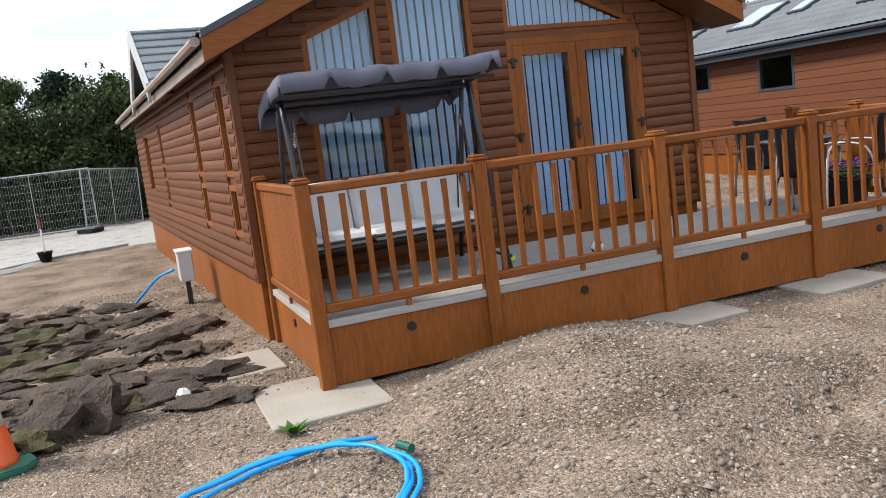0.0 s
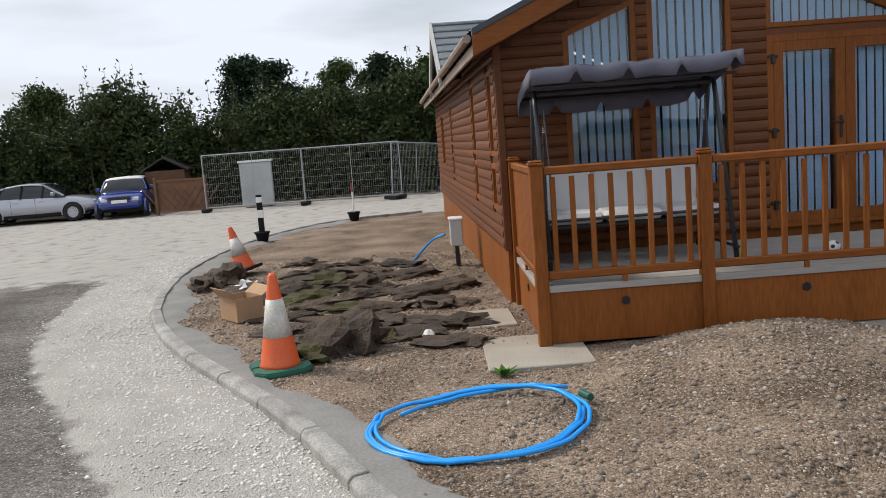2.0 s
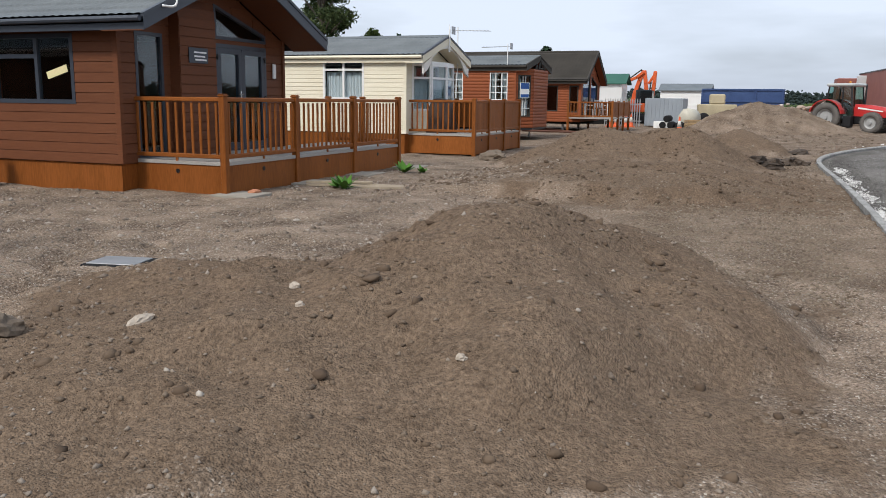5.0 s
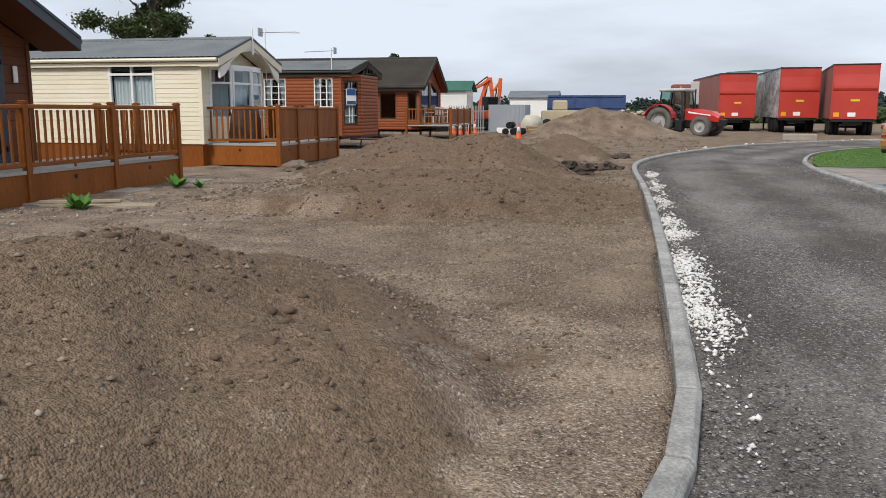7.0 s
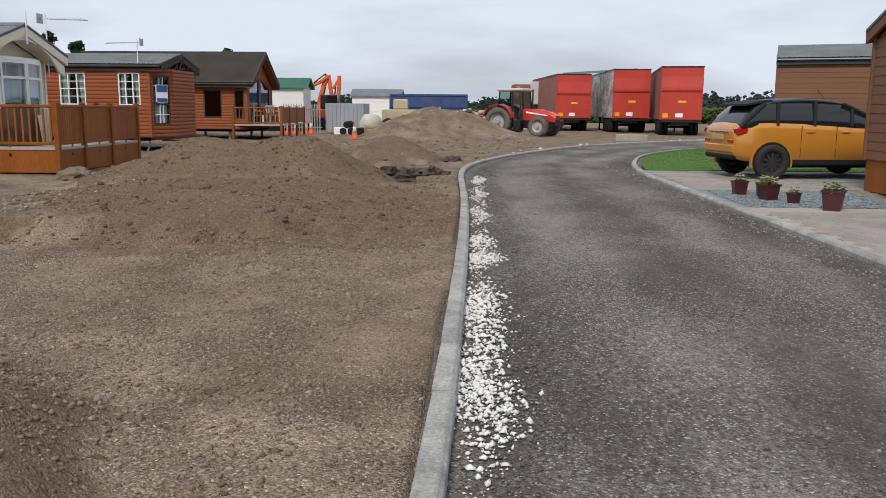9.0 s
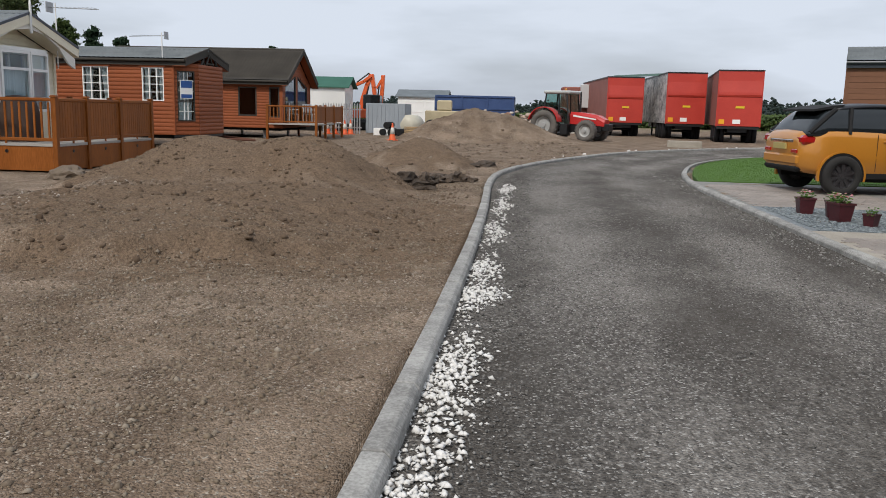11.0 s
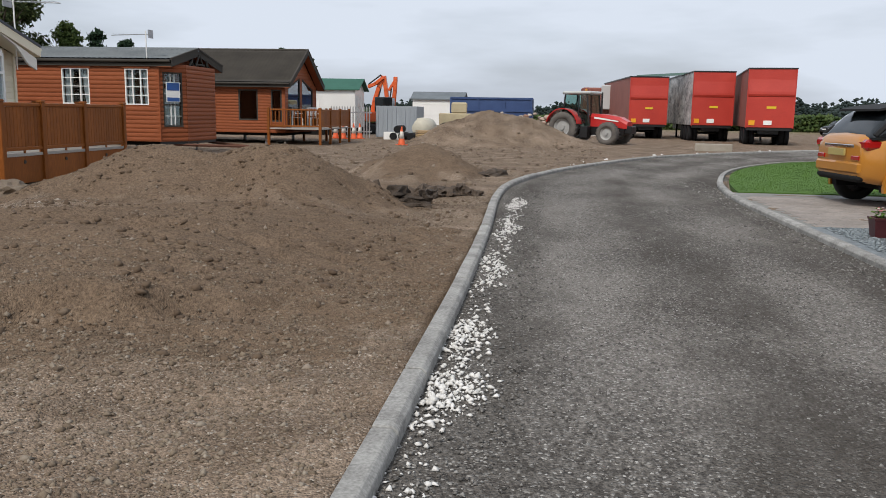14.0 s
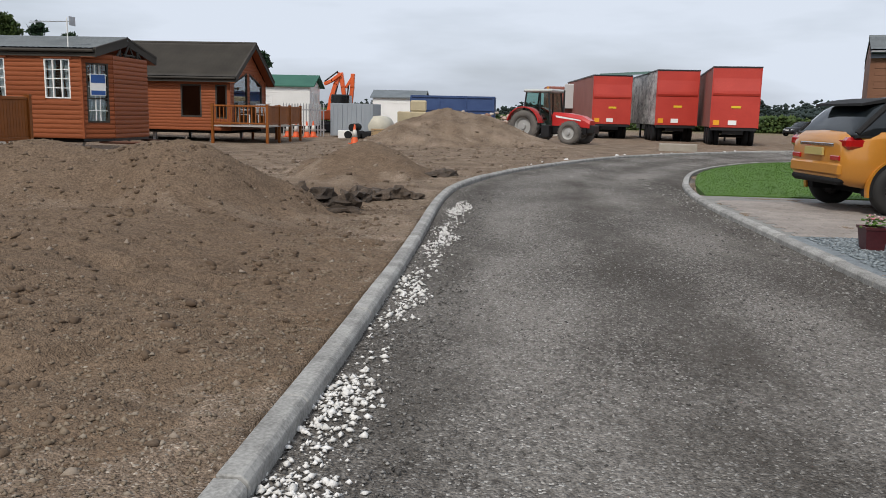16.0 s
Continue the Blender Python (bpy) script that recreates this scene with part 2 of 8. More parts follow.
def tube(bm, pts, r, sides=8, closed=False):
    """A round bar along points; r may be one radius or one for each point."""
    pts = [Vector(p) for p in pts]
    rs = [r] * len(pts) if isinstance(r, (int, float)) else r
    rings, n = [], len(pts)
    for i, p in enumerate(pts):
        a = pts[(i - 1) % n] if closed or i else p
        b = pts[(i + 1) % n] if closed or i < n - 1 else p
        d = (b - a).normalized()
        side = d.cross(Vector((0, 0, 1)))
        side = side.normalized() if side.length > 0.05 else Vector((1, 0, 0))
        up = side.cross(d)
        rings.append([bm.verts.new(p + (side * math.cos(t) + up * math.sin(t)) * rs[i]) for t in (k * math.tau / sides for k in range(sides))])
    for i in range(n if closed else n - 1):
        a, b = rings[i], rings[(i + 1) % n]
        for k in range(sides):
            bm.faces.new((a[k], a[(k + 1) % sides], b[(k + 1) % sides], b[k]))
    if not closed:
        bm.faces.new(rings[0][::-1])
        bm.faces.new(rings[-1])
    return bm


def lathe(bm, profile, sides=20, m=None, caps=True):
    """Turns (radius, height) points about the z axis."""
    rings = []
    for r, z in profile:
        rings.append([bm.verts.new((r * math.cos(t), r * math.sin(t), z)) for t in (k * math.tau / sides for k in range(sides))])
    for a, b in zip(rings, rings[1:]):
        for k in range(sides):
            bm.faces.new((a[k], a[(k + 1) % sides], b[(k + 1) % sides], b[k]))
    if caps:
        bm.faces.new(rings[0][::-1])
        bm.faces.new(rings[-1])
    else:
        for k in range(sides):
            j = (k + 1) % sides
            bm.faces.new((rings[-1][k], rings[-1][j], rings[0][j], rings[0][k]))
    if m is not None:
        for ring in rings:
            for v in ring:
                v.co = m @ v.co
    return bm


def clump_mesh(name, centres, sizes, material, seed, crushed=False, flat=1.0, rough=0.25):
    """Many small closed lumps in one mesh, quick, by numpy; crushed ones have eight angular faces."""
    rng = np.random.default_rng(seed)
    p = (1 + 5 ** 0.5) / 2
    if crushed:
        base = np.array([(1, 0, 0), (0, 1, 0), (-1, 0, 0), (0, -1, 0), (0.15, 0.1, 0.9), (0, 0, -0.9)]) * 1.1
        tri = np.array([(0, 1, 4), (1, 2, 4), (2, 3, 4), (3, 0, 4), (1, 0, 5), (2, 1, 5), (3, 2, 5), (0, 3, 5)])
    else:
        base = np.array([(-1, p, 0), (1, p, 0), (-1, -p, 0), (1, -p, 0), (0, -1, p), (0, 1, p), (0, -1, -p), (0, 1, -p), (p, 0, -1), (p, 0, 1), (-p, 0, -1), (-p, 0, 1)]) / 1.9
        tri = np.array([(0, 11, 5), (0, 5, 1), (0, 1, 7), (0, 7, 10), (0, 10, 11), (1, 5, 9), (5, 11, 4), (11, 10, 2), (10, 7, 6), (7, 1, 8), (3, 9, 4), (3, 4, 2), (3, 2, 6), (3, 6, 8), (3, 8, 9), (4, 9, 5), (2, 4, 11), (6, 2, 10), (8, 6, 7), (9, 8, 1)])
    w = len(base)
    c, s = np.asarray(centres, float), np.asarray(sizes, float)
    k = len(c)
    v = base[None] * (1 + rng.uniform(-rough, rough, (k, w, 1))) + rng.uniform(-rough, rough, (k, w, 3)) * 0.45
    ax = rng.uniform(0.65, 1.25, (k, 1, 3))
    ax[:, :, 2] *= flat
    v = v * ax
    a = rng.uniform(0, math.tau, k)
    ca, sa = np.cos(a)[:, None], np.sin(a)[:, None]
    x, y = v[..., 0] * ca - v[..., 1] * sa, v[..., 0] * sa + v[..., 1] * ca
    v = np.stack([x, y, v[..., 2]], -1) * s[:, None, None] + c[:, None]
    f = (tri[None] + w * np.arange(k)[:, None, None]).reshape(-1, 3)
    return raw_mesh(name, v.reshape(-1, 3), f, material)


def raw_mesh(name, v, f, material, smooth=False):
    me = bpy.data.meshes.new(name)
    v, f = np.asarray(v, np.float32), np.asarray(f, np.int32)
    me.vertices.add(len(v))
    me.vertices.foreach_set("co", v.ravel())
    n, w = f.shape
    me.loops.add(n * w)
    me.loops.foreach_set("vertex_index", f.ravel())
    me.polygons.add(n)
    me.polygons.foreach_set("loop_start", np.arange(0, n * w, w, dtype=np.int32))
    me.polygons.foreach_set("loop_total", np.full(n, w, np.int32))
    if smooth:
        me.polygons.foreach_set("use_smooth", np.ones(n, bool))
    me.update(calc_edges=True)
    me.validate()
    me.materials.append(material)
    return me


def smooth01(t):
    t = np.clip(t, 0, 1)
    return t * t * (3 - 2 * t)


def inside(poly, x, y):
    """Which of the points lie in the polygon (numpy arrays)."""
    hit = np.zeros(np.shape(x), bool)
    for (x0, y0), (x1, y1) in zip(poly, poly[1:] + poly[:1]):
        cross = (y0 > y) != (y1 > y)
        hit ^= cross & (x < (x1 - x0) * (y - y0) / ((y1 - y0) or 1e-9) + x0)
    return hit


def spline(pts, step):
    """Even points along a Catmull-Rom curve."""
    p = [np.array(q, float) for q in pts]
    p = [2 * p[0] - p[1], *p, 2 * p[-1] - p[-2]]
    out = []
    for a, b, c, d in zip(p, p[1:], p[2:], p[3:]):
        for t in np.linspace(0, 1, 24, endpoint=False):
            out.append(0.5 * (2 * b + (c - a) * t + (2 * a - 5 * b + 4 * c - d) * t * t + (3 * b - a - 3 * c + d) * t ** 3))
    out = np.array(out + [p[-2]])
    run = np.r_[0, np.cumsum(np.linalg.norm(np.diff(out, axis=0), axis=1))]
    at = np.arange(0, run[-1], step)
    return np.stack([np.interp(at, run, out[:, k]) for k in range(out.shape[1])], 1)


# ---- ground, road and kerbs ----
KERB_A = [(-14.9, 30), (-14.9, 6), (-14.7, -1.2), (-13.95, -3.1), (-12.56, -4.05), (-10.72, -4.66), (-8.27, -4.92), (-6.0, -4.86), (-4.22, -4.57), (-2.81, -4.2), (-1.49, -3.63), (-0.43, -3.04), (0.77, -2.26), (1.74, -1.7), (2.85, -1.17), (4.2, -0.45), (5.8, 0.75), (7.3, 2.5), (8.45, 4.7), (9.05, 6.7), (9.17, 8.2), (9.2, 12), (9.19, 16), (9.12, 20), (8.98, 24.6), (9.12, 27.6), (9.8, 31), (11.2, 35.2), (13.8, 41), (17.9, 46.4), (22, 50.5), (30, 56)]
KERB_B = [(13.75, -30), (13.7, 5), (13.62, 15), (13.55, 20), (13.52, 24.5), (13.65, 27), (14.1, 29.9), (15.1, 33.7), (16.9, 37.4), (19.2, 40), (24, 43), (34, 47)]
line_a, line_b = spline(KERB_A, 0.3), spline(KERB_B, 0.3)
PLOT_A = [tuple(p) for p in line_a] + [(60, 75), (60, 900), (-900, 900), (-14.9, 900)]
PLOT_B = [tuple(p) for p in line_b] + [(60, 58), (900, 58), (900, -30)]
PLOT_C = [(-900, -900), (-900, 900), (-23.4, 900), (-23.4, -2.2), (-23.2, -30), (-23.2, -900)]

# heaps: centre, height, spread along x and y, turn
HEAPS = [
    (6.2, 7.35, 0.84, 1.08, 1.3, 0), (4.9, 5.8, 0.18, 1.2, 1.1, 20), (3.5, 6.75, 0.24, 0.65, 0.45, 0), (5.9, 5.3, 0.22, 1.3, 1.1, 0), (5.9, 9.0, 0.10, 0.7, 0.7, 0),
    (4.75, 21.9, 0.66, 1.4, 1.0, 10), (6.2, 21.7, 0.54, 0.85, 0.85, 0), (3.1, 21.8, 0.44, 1.05, 1.0, 0), (6.6, 17.0, 0.06, 1.9, 2.0, 0), (5.0, 17.6, 0.06, 1.7, 0.6, 5),
    (6.85, 29.9, 0.78, 0.95, 1.25, 0),
    (6.9, 50.0, 1.38, 2.0, 1.9, 0), (9.4, 50.0, 0.75, 1.9, 1.5, 0), (5.0, 49.8, 0.4, 1.3, 1.5, 0),
    (1.15, 1.55, 0.33, 0.75, 0.8, 30), (2.4, 1.1, 0.13, 0.9, 0.7, 0), (1.7, -0.6, 0.10, 0.4, 0.4, 0),
]


def pnoise(x, y, seed):
    """Smooth gradient noise on a lattice, for numpy arrays, about -0.7 to 0.7."""
    xi, yi = np.floor(x).astype(np.int64), np.floor(y).astype(np.int64)
    u, v = x - xi, y - yi
    su, sv = u * u * u * (u * (u * 6 - 15) + 10), v * v * v * (v * (v * 6 - 15) + 10)

    def corner(i, j):
        h = (xi + i) * 374761393 + (yi + j) * 668265263 + seed * 1442695041
        h = (h ^ (h >> 13)) * 1274126177
        a = ((h ^ (h >> 16)) & 65535) * (math.tau / 65536)
        return np.cos(a) * (u - i) + np.sin(a) * (v - j)
    a, b = corner(0, 0) * (1 - su) + corner(1, 0) * su, corner(0, 1) * (1 - su) + corner(1, 1) * su
    return a * (1 - sv) + b * sv


def clods(x, y, size, seed):
    """Rounded lumps with sharp hollows between them."""
    return 0.35 - np.abs(pnoise(x / size, y / size, seed)) * 1.6 + 0.35 * pnoise(x / size / 0.45, y / size / 0.45, seed + 7)


def ground_z(x, y):
    """Height of the ground sheet, for numpy arrays: heaps, ruts and lumps; sunk a little where the road lies over it."""
    x, y = np.asarray(x, float), np.asarray(y, float)
    z = 0.012 * np.sin(x * 1.9 + 0.6 * y) * np.sin(y * 1.3 - 0.4 * x) + 0.008 * np.sin(4.1 * x - 2.2 * y) * np.sin(3.3 * y + x)
    for cx, cy, h, sx, sy, turn in HEAPS:
        c, s = math.cos(radians(turn)), math.sin(radians(turn))
        u, v = ((x - cx) * c + (y - cy) * s) / sx, (-(x - cx) * s + (y - cy) * c) / sy
        soft_ = min(1, 1.2 / sx ** 2)
        wob = 1 + soft_ * (0.09 * np.sin(3.1 * x + 1.7 * y) + 0.07 * np.sin(2.3 * y - 4.0 * x + 1))
        d = np.sqrt(u * u + v * v) * wob
        z = z + h * np.maximum(0, 1.06 - np.sqrt(d * d + 0.045) / 1.85) ** 1.08
    # the levelled apron of soil before the spread heaps, with a crumbling front edge
    lip = y - 14.15 - 0.3 * pnoise(x / 0.9, y / 0.9, 91) - 0.22 * np.maximum(0, x - 5.6) ** 2
    z = z + 0.27 * smooth01(lip / 0.28) * smooth01((8.5 - x) / 2.2) * smooth01((x - 1.5) / 2.5) * smooth01((25 - y) / 6)
    flat = smooth01((np.hypot(x, y - 20) - 60) / 60)
    return z * (1 - flat) + 0.02


def axis_steps(stops):
    """Grid lines: (from, to, step) stretches, one after the other."""
    out = []
    for a, b, s in stops:
        out += list(np.arange(a, b - s * 0.4, s))
    return np.array(out + [stops[-1][1]])


gx = axis_steps([(-2500, -300, 550), (-300, -60, 40), (-60, -24, 4), (-24, -7, 0.35), (-7, -2, 0.12), (-2, 9.65, 0.064), (9.65, 24, 0.5), (24, 60, 4), (60, 300, 40), (300, 2500, 550)])
gy = axis_steps([(-2500, -300, 550), (-300, -40, 40), (-40, -8, 2), (-8, -5.4, 0.3), (-5.4, -2.5, 0.12), (-2.5, 18, 0.064), (18, 26, 0.09), (26, 56, 0.22), (56, 90, 2), (90, 300, 30), (300, 2500, 550)])
X, Y = np.meshgrid(gx, gy, indexing="ij")
on_a, on_b, on_c = inside(PLOT_A, X, Y), inside(PLOT_B, X, Y), inside(PLOT_C, X, Y)
plots = on_a | on_b | on_c | (np.abs(X) > 200) | (np.abs(Y) > 200)
rng = np.random.default_rng(3)
lump = np.zeros_like(X)
soily = np.zeros_like(X)
for cx, cy, h, sx, sy, turn in HEAPS[:14]:
    soily = np.maximum(soily, np.exp(-0.3 * (((X - cx) / sx) ** 2 + ((Y - cy) / sy) ** 2)))
tilled = smooth01((Y - 11.5) / 3) * smooth01((31 - Y) / 4) * smooth01((X - 1) / 2)
earthy = np.clip(soily * 1.3, 0, 1)
lump += 0.030 * pnoise(X / 1.1, Y / 1.1, 1) + 0.016 * pnoise(X / 0.42, Y / 0.42, 2) + 0.009 * pnoise(X / 0.17, Y / 0.17, 3)
lump += earthy * (0.13 * clods(X, Y, 0.62, 4) * (0.4 + pnoise(X / 1.5, Y / 1.5, 5)) + 0.07 * clods(X, Y, 0.24, 6) * np.clip(0.5 + 1.6 * pnoise(X / 0.8, Y / 0.8, 8), 0, 1.2) + 0.014 * clods(X, Y, 0.12, 9))
lump += tilled * (0.05 * pnoise(X / 1.3, Y / 0.33, 11) + 0.075 * clods(X, Y, 0.30, 12) * np.clip(-0.1 + 2.2 * pnoise(X / 1.4, Y / 0.8, 13), 0, 1))
# lugged wheel ruts past the decks
RU, RV = X * 0.87 + Y * 0.49, -X * 0.49 + Y * 0.87
for off in (3.2, 3.96, 4.85, 5.6):
    in_rut = np.exp(-((RU - off - 0.15 * np.sin(RV * 0.5)) / 0.17) ** 2) * smooth01((RV + 1.5) / 1.5) * smooth01((9.0 - RV) / 3) * (1 - earthy)
    lump += in_rut * (-0.06 + 0.046 * np.sin(RV * 15 + 2 * np.abs(RU - off) * 14) + 0.03 * pnoise(X / 0.2, Y / 0.2, 15))
for off in (9.4, 11.0, 11.7):
    in_rut = np.exp(-((Y - off - 0.35 * np.sin(X * 0.45 + off)) / 0.16) ** 2) * smooth01((6.5 - X) / 3) * (1 - earthy)
    lump += in_rut * (-0.05 + 0.02 * np.sin(X * 17))
lump += rng.normal(0, 0.0035, X.shape) * (1 + earthy)
near = (np.abs(X) < 24) & (Y > -8) & (Y < 56)
Z = ground_z(X, Y) + np.where(near, lump, 0)
Z = np.where(plots, Z, -0.16)
idx = np.arange(X.size).reshape(X.shape)
quads = np.stack([idx[:-1, :-1], idx[1:, :-1], idx[1:, 1:], idx[:-1, 1:]], -1).reshape(-1, 4)


def ground_material():
    """Crushed stone and soil: pale stony hardcore, brown soil on the heaps, grass far off, by a soil mask on the mesh."""
    m = surf("stony_hardcore", (0.090, 0.065, 0.047), (0.335, 0.258, 0.194), 0.95, 1.3, 42, 1.0, spread=0.25, fleck=(0.42, 0.37, 0.31), fleck_at=0.87, dist=0.016)
    n, l = m.node_tree.nodes, m.node_tree.links
    b = n["Principled BSDF"]
    b.inputs["Specular IOR Level"].default_value = 0.06
    stony = b.inputs["Base Color"].links[0].from_socket
    at, geo, n1, n2, ramp, mx = n.new("ShaderNodeAttribute"), n.new("ShaderNodeNewGeometry"), n.new("ShaderNodeTexNoise"), n.new("ShaderNodeTexNoise"), n.new("ShaderNodeValToRGB"), n.new("ShaderNodeMix")
    at.attribute_name = "soil"
    n1.inputs["Scale"].default_value, n1.inputs["Detail"].default_value = 1.4, 6
    n2.inputs["Scale"].default_value, n2.inputs["Detail"].default_value, n2.inputs["Roughness"].default_value = 34, 7, 0.72
    l.new(geo.outputs["Position"], n1.inputs["Vector"])
    l.new(geo.outputs["Position"], n2.inputs["Vector"])
    ramp.color_ramp.elements[0].position, ramp.color_ramp.elements[0].color = 0.31, (0.074, 0.051, 0.036, 1)
    ramp.color_ramp.elements[1].position, ramp.color_ramp.elements[1].color = 0.71, (0.275, 0.197, 0.134, 1)
    l.new(n2.outputs["Fac"], ramp.inputs["Fac"])
    edge, ad = n.new("ShaderNodeMapRange"), n.new("ShaderNodeMath")
    ad.operation = "ADD"
    l.new(at.outputs["Fac"], ad.inputs[0])
    l.new(n1.outputs["Fac"], ad.inputs[1])
    edge.inputs["From Min"].default_value, edge.inputs["From Max"].default_value, edge.inputs["To Max"].default_value = 0.74, 1.45, 0.92
    l.new(ad.outputs[0], edge.inputs["Value"])
    mx.data_type = "RGBA"
    l.new(edge.outputs["Result"], mx.inputs["Factor"])
    l.new(stony, mx.inputs["A"])
    damp, damp_r, damp_v = n.new("ShaderNodeTexNoise"), n.new("ShaderNodeMapRange"), n.new("ShaderNodeHueSaturation")
    damp.inputs["Scale"].default_value, damp.inputs["Detail"].default_value, damp.inputs["Roughness"].default_value = 4.5, 7, 0.7
    damp_r.inputs["From Min"].default_value, damp_r.inputs["From Max"].default_value, damp_r.inputs["To Min"].default_value, damp_r.inputs["To Max"].default_value = 0.34, 0.66, 0.78, 1.08
    l.new(geo.outputs["Position"], damp.inputs["Vector"])
    l.new(damp.outputs["Fac"], damp_r.inputs["Value"])
    l.new(damp_r.outputs["Result"], damp_v.inputs["Value"])
    l.new(ramp.outputs["Color"], damp_v.inputs["Color"])
    l.new(damp_v.outputs["Color"], mx.inputs["B"])
    at2, mg = n.new("ShaderNodeAttribute"), n.new("ShaderNodeMix")
    at2.attribute_name = "field"
    mg.data_type = "RGBA"
    mg.inputs["B"].default_value = (0.17, 0.16, 0.075, 1)
    l.new(at2.outputs["Fac"], mg.inputs["Factor"])
    l.new(mx.outputs["Result"], mg.inputs["A"])
    l.new(mg.outputs["Result"], b.inputs["Base Color"])
    return m


ground = placed("ground", raw_mesh("ground", np.stack([X, Y, Z], -1).reshape(-1, 3), quads, ground_material(), smooth=True))
tagged(ground, "stony brown building-site ground with soil heaps", "ground", kind="structure")
soil = np.zeros_like(X)
for cx, cy, h, sx, sy, turn in HEAPS[:11]:
    soil = np.maximum(soil, 1.2 * np.clip((2.0 - np.hypot((X - cx) / sx, (Y - cy) / sy) + 0.9 * pnoise(X / 0.7, Y / 0.7, 21) + 0.5 * pnoise(X / 0.2, Y / 0.2, 22)) / 0.5, 0, 1))
soil = np.maximum(soil, 0.80 * smooth01((X - 2) / 3) * smooth01((Y - 11.5) / 4) * smooth01((30 - Y) / 4) * smooth01((9.3 - X) / 1.6) * on_a)
soil = np.maximum(soil, 0.5 * smooth01((Y - 24) / 8) * on_a)
soil = np.maximum(soil, (0.42 + 0.35 * pnoise(X / 1.6, Y / 1.1, 31)) * smooth01((Y - 7.5) / 2.5) * smooth01((X - 4) / 2) * on_a)
field = smooth01((np.hypot(X - 10, Y - 30) - 75) / 25)
for nm, arr in (("soil", soil), ("field", field)):
    ground.data.attributes.new(nm, "FLOAT", "POINT").data.foreach_set("value", arr.astype(np.float32).ravel())

# the road sheet: worn planings, with pale compacted stone towards the far junction
rx = axis_steps([(-26, -9, 0.5), (-9, 16, 0.11), (16, 45, 0.5)])
ry = axis_steps([(-30, -9, 0.6), (-9, 30, 0.14), (30, 70, 0.5)])
RX, RY = np.meshgrid(rx, ry, indexing="ij")
shrink = inside(PLOT_A, RX, RY) | inside(PLOT_B, RX, RY)
ridx = np.arange(RX.size).reshape(RX.shape)
rq = np.stack([ridx[:-1, :-1], ridx[1:, :-1], ridx[1:, 1:], ridx[:-1, 1:]], -1).reshape(-1, 4)
keep = (~shrink.ravel()[rq]).any(1)
dip = -0.035 * np.exp(-((RX - 9.5) / 0.35) ** 2)
RZ = 0.004 * np.sin(RX * 2.1) * np.sin(RY * 1.7) + rng.normal(0, 0.002, RX.shape) - 0.012 + dip * 0.3


def road_material():
    m = surf("worn_road_planings", (0.085, 0.077, 0.069), (0.235, 0.218, 0.198), 0.9, 0.55, 38, 1.0, spread=0.2, fleck=(0.40, 0.385, 0.36), fleck_at=0.86, dist=0.02, stretch=(1, 0.55, 1))
    n, l = m.node_tree.nodes, m.node_tree.links
    b = n["Principled BSDF"]
    b.inputs["Specular IOR Level"].default_value = 0.12
    dark = b.inputs["Base Color"].links[0].from_socket
    wp, wn1, wr, wm = n.new("ShaderNodeMapping"), n.new("ShaderNodeTexNoise"), n.new("ShaderNodeMapRange"), n.new("ShaderNodeMix")
    gp = n.new("ShaderNodeNewGeometry")
    wp.inputs["Scale"].default_value = (1.0, 0.32, 1.0)
    wn1.inputs["Scale"].default_value, wn1.inputs["Detail"].default_value, wn1.inputs["Roughness"].default_value = 1.5, 9, 0.68
    wr.inputs["From Min"].default_value, wr.inputs["From Max"].default_value, wr.inputs["To Max"].default_value = 0.42, 0.72, 0.72
    wm.data_type, wm.inputs["B"].default_value = "RGBA", (0.062, 0.054, 0.046, 1)
    l.new(gp.outputs["Position"], wp.inputs["Vector"])
    l.new(wp.outputs["Vector"], wn1.inputs["Vector"])
    lane, lsum = n.new("ShaderNodeAttribute"), n.new("ShaderNodeMath")
    lane.attribute_name, lsum.operation = "lane", "ADD"
    l.new(wn1.outputs["Fac"], lsum.inputs[0])
    l.new(lane.outputs["Fac"], lsum.inputs[1])
    l.new(lsum.outputs[0], wr.inputs["Value"])
    l.new(wr.outputs["Result"], wm.inputs["Factor"])
    l.new(dark, wm.inputs["A"])
    dark = wm.outputs["Result"]
    at, mx, geo, nz, ad, ed = n.new("ShaderNodeAttribute"), n.new("ShaderNodeMix"), n.new("ShaderNodeNewGeometry"), n.new("ShaderNodeTexNoise"), n.new("ShaderNodeMath"), n.new("ShaderNodeMapRange")
    at.attribute_name = "pale"
    nz.inputs["Scale"].default_value, nz.inputs["Detail"].default_value = 2.5, 8
    l.new(geo.outputs["Position"], nz.inputs["Vector"])
    ad.operation = "ADD"
    l.new(at.outputs["Fac"], ad.inputs[0])
    l.new(nz.outputs["Fac"], ad.inputs[1])
    ed.inputs["From Min"].default_value, ed.inputs["From Max"].default_value = 0.9, 1.15
    l.new(ad.outputs[0], ed.inputs["Value"])
    pale = n.new("ShaderNodeValToRGB")
    pale.color_ramp.elements[0].color, pale.color_ramp.elements[1].color = (0.30, 0.285, 0.26, 1), (0.52, 0.50, 0.465, 1)
    l.new(nz.outputs["Fac"], pale.inputs["Fac"])
    mx.data_type = "RGBA"
    l.new(ed.outputs["Result"], mx.inputs["Factor"])
    l.new(dark, mx.inputs["A"])
    l.new(pale.outputs["Color"], mx.inputs["B"])
    l.new(mx.outputs["Result"], b.inputs["Base Color"])
    return m


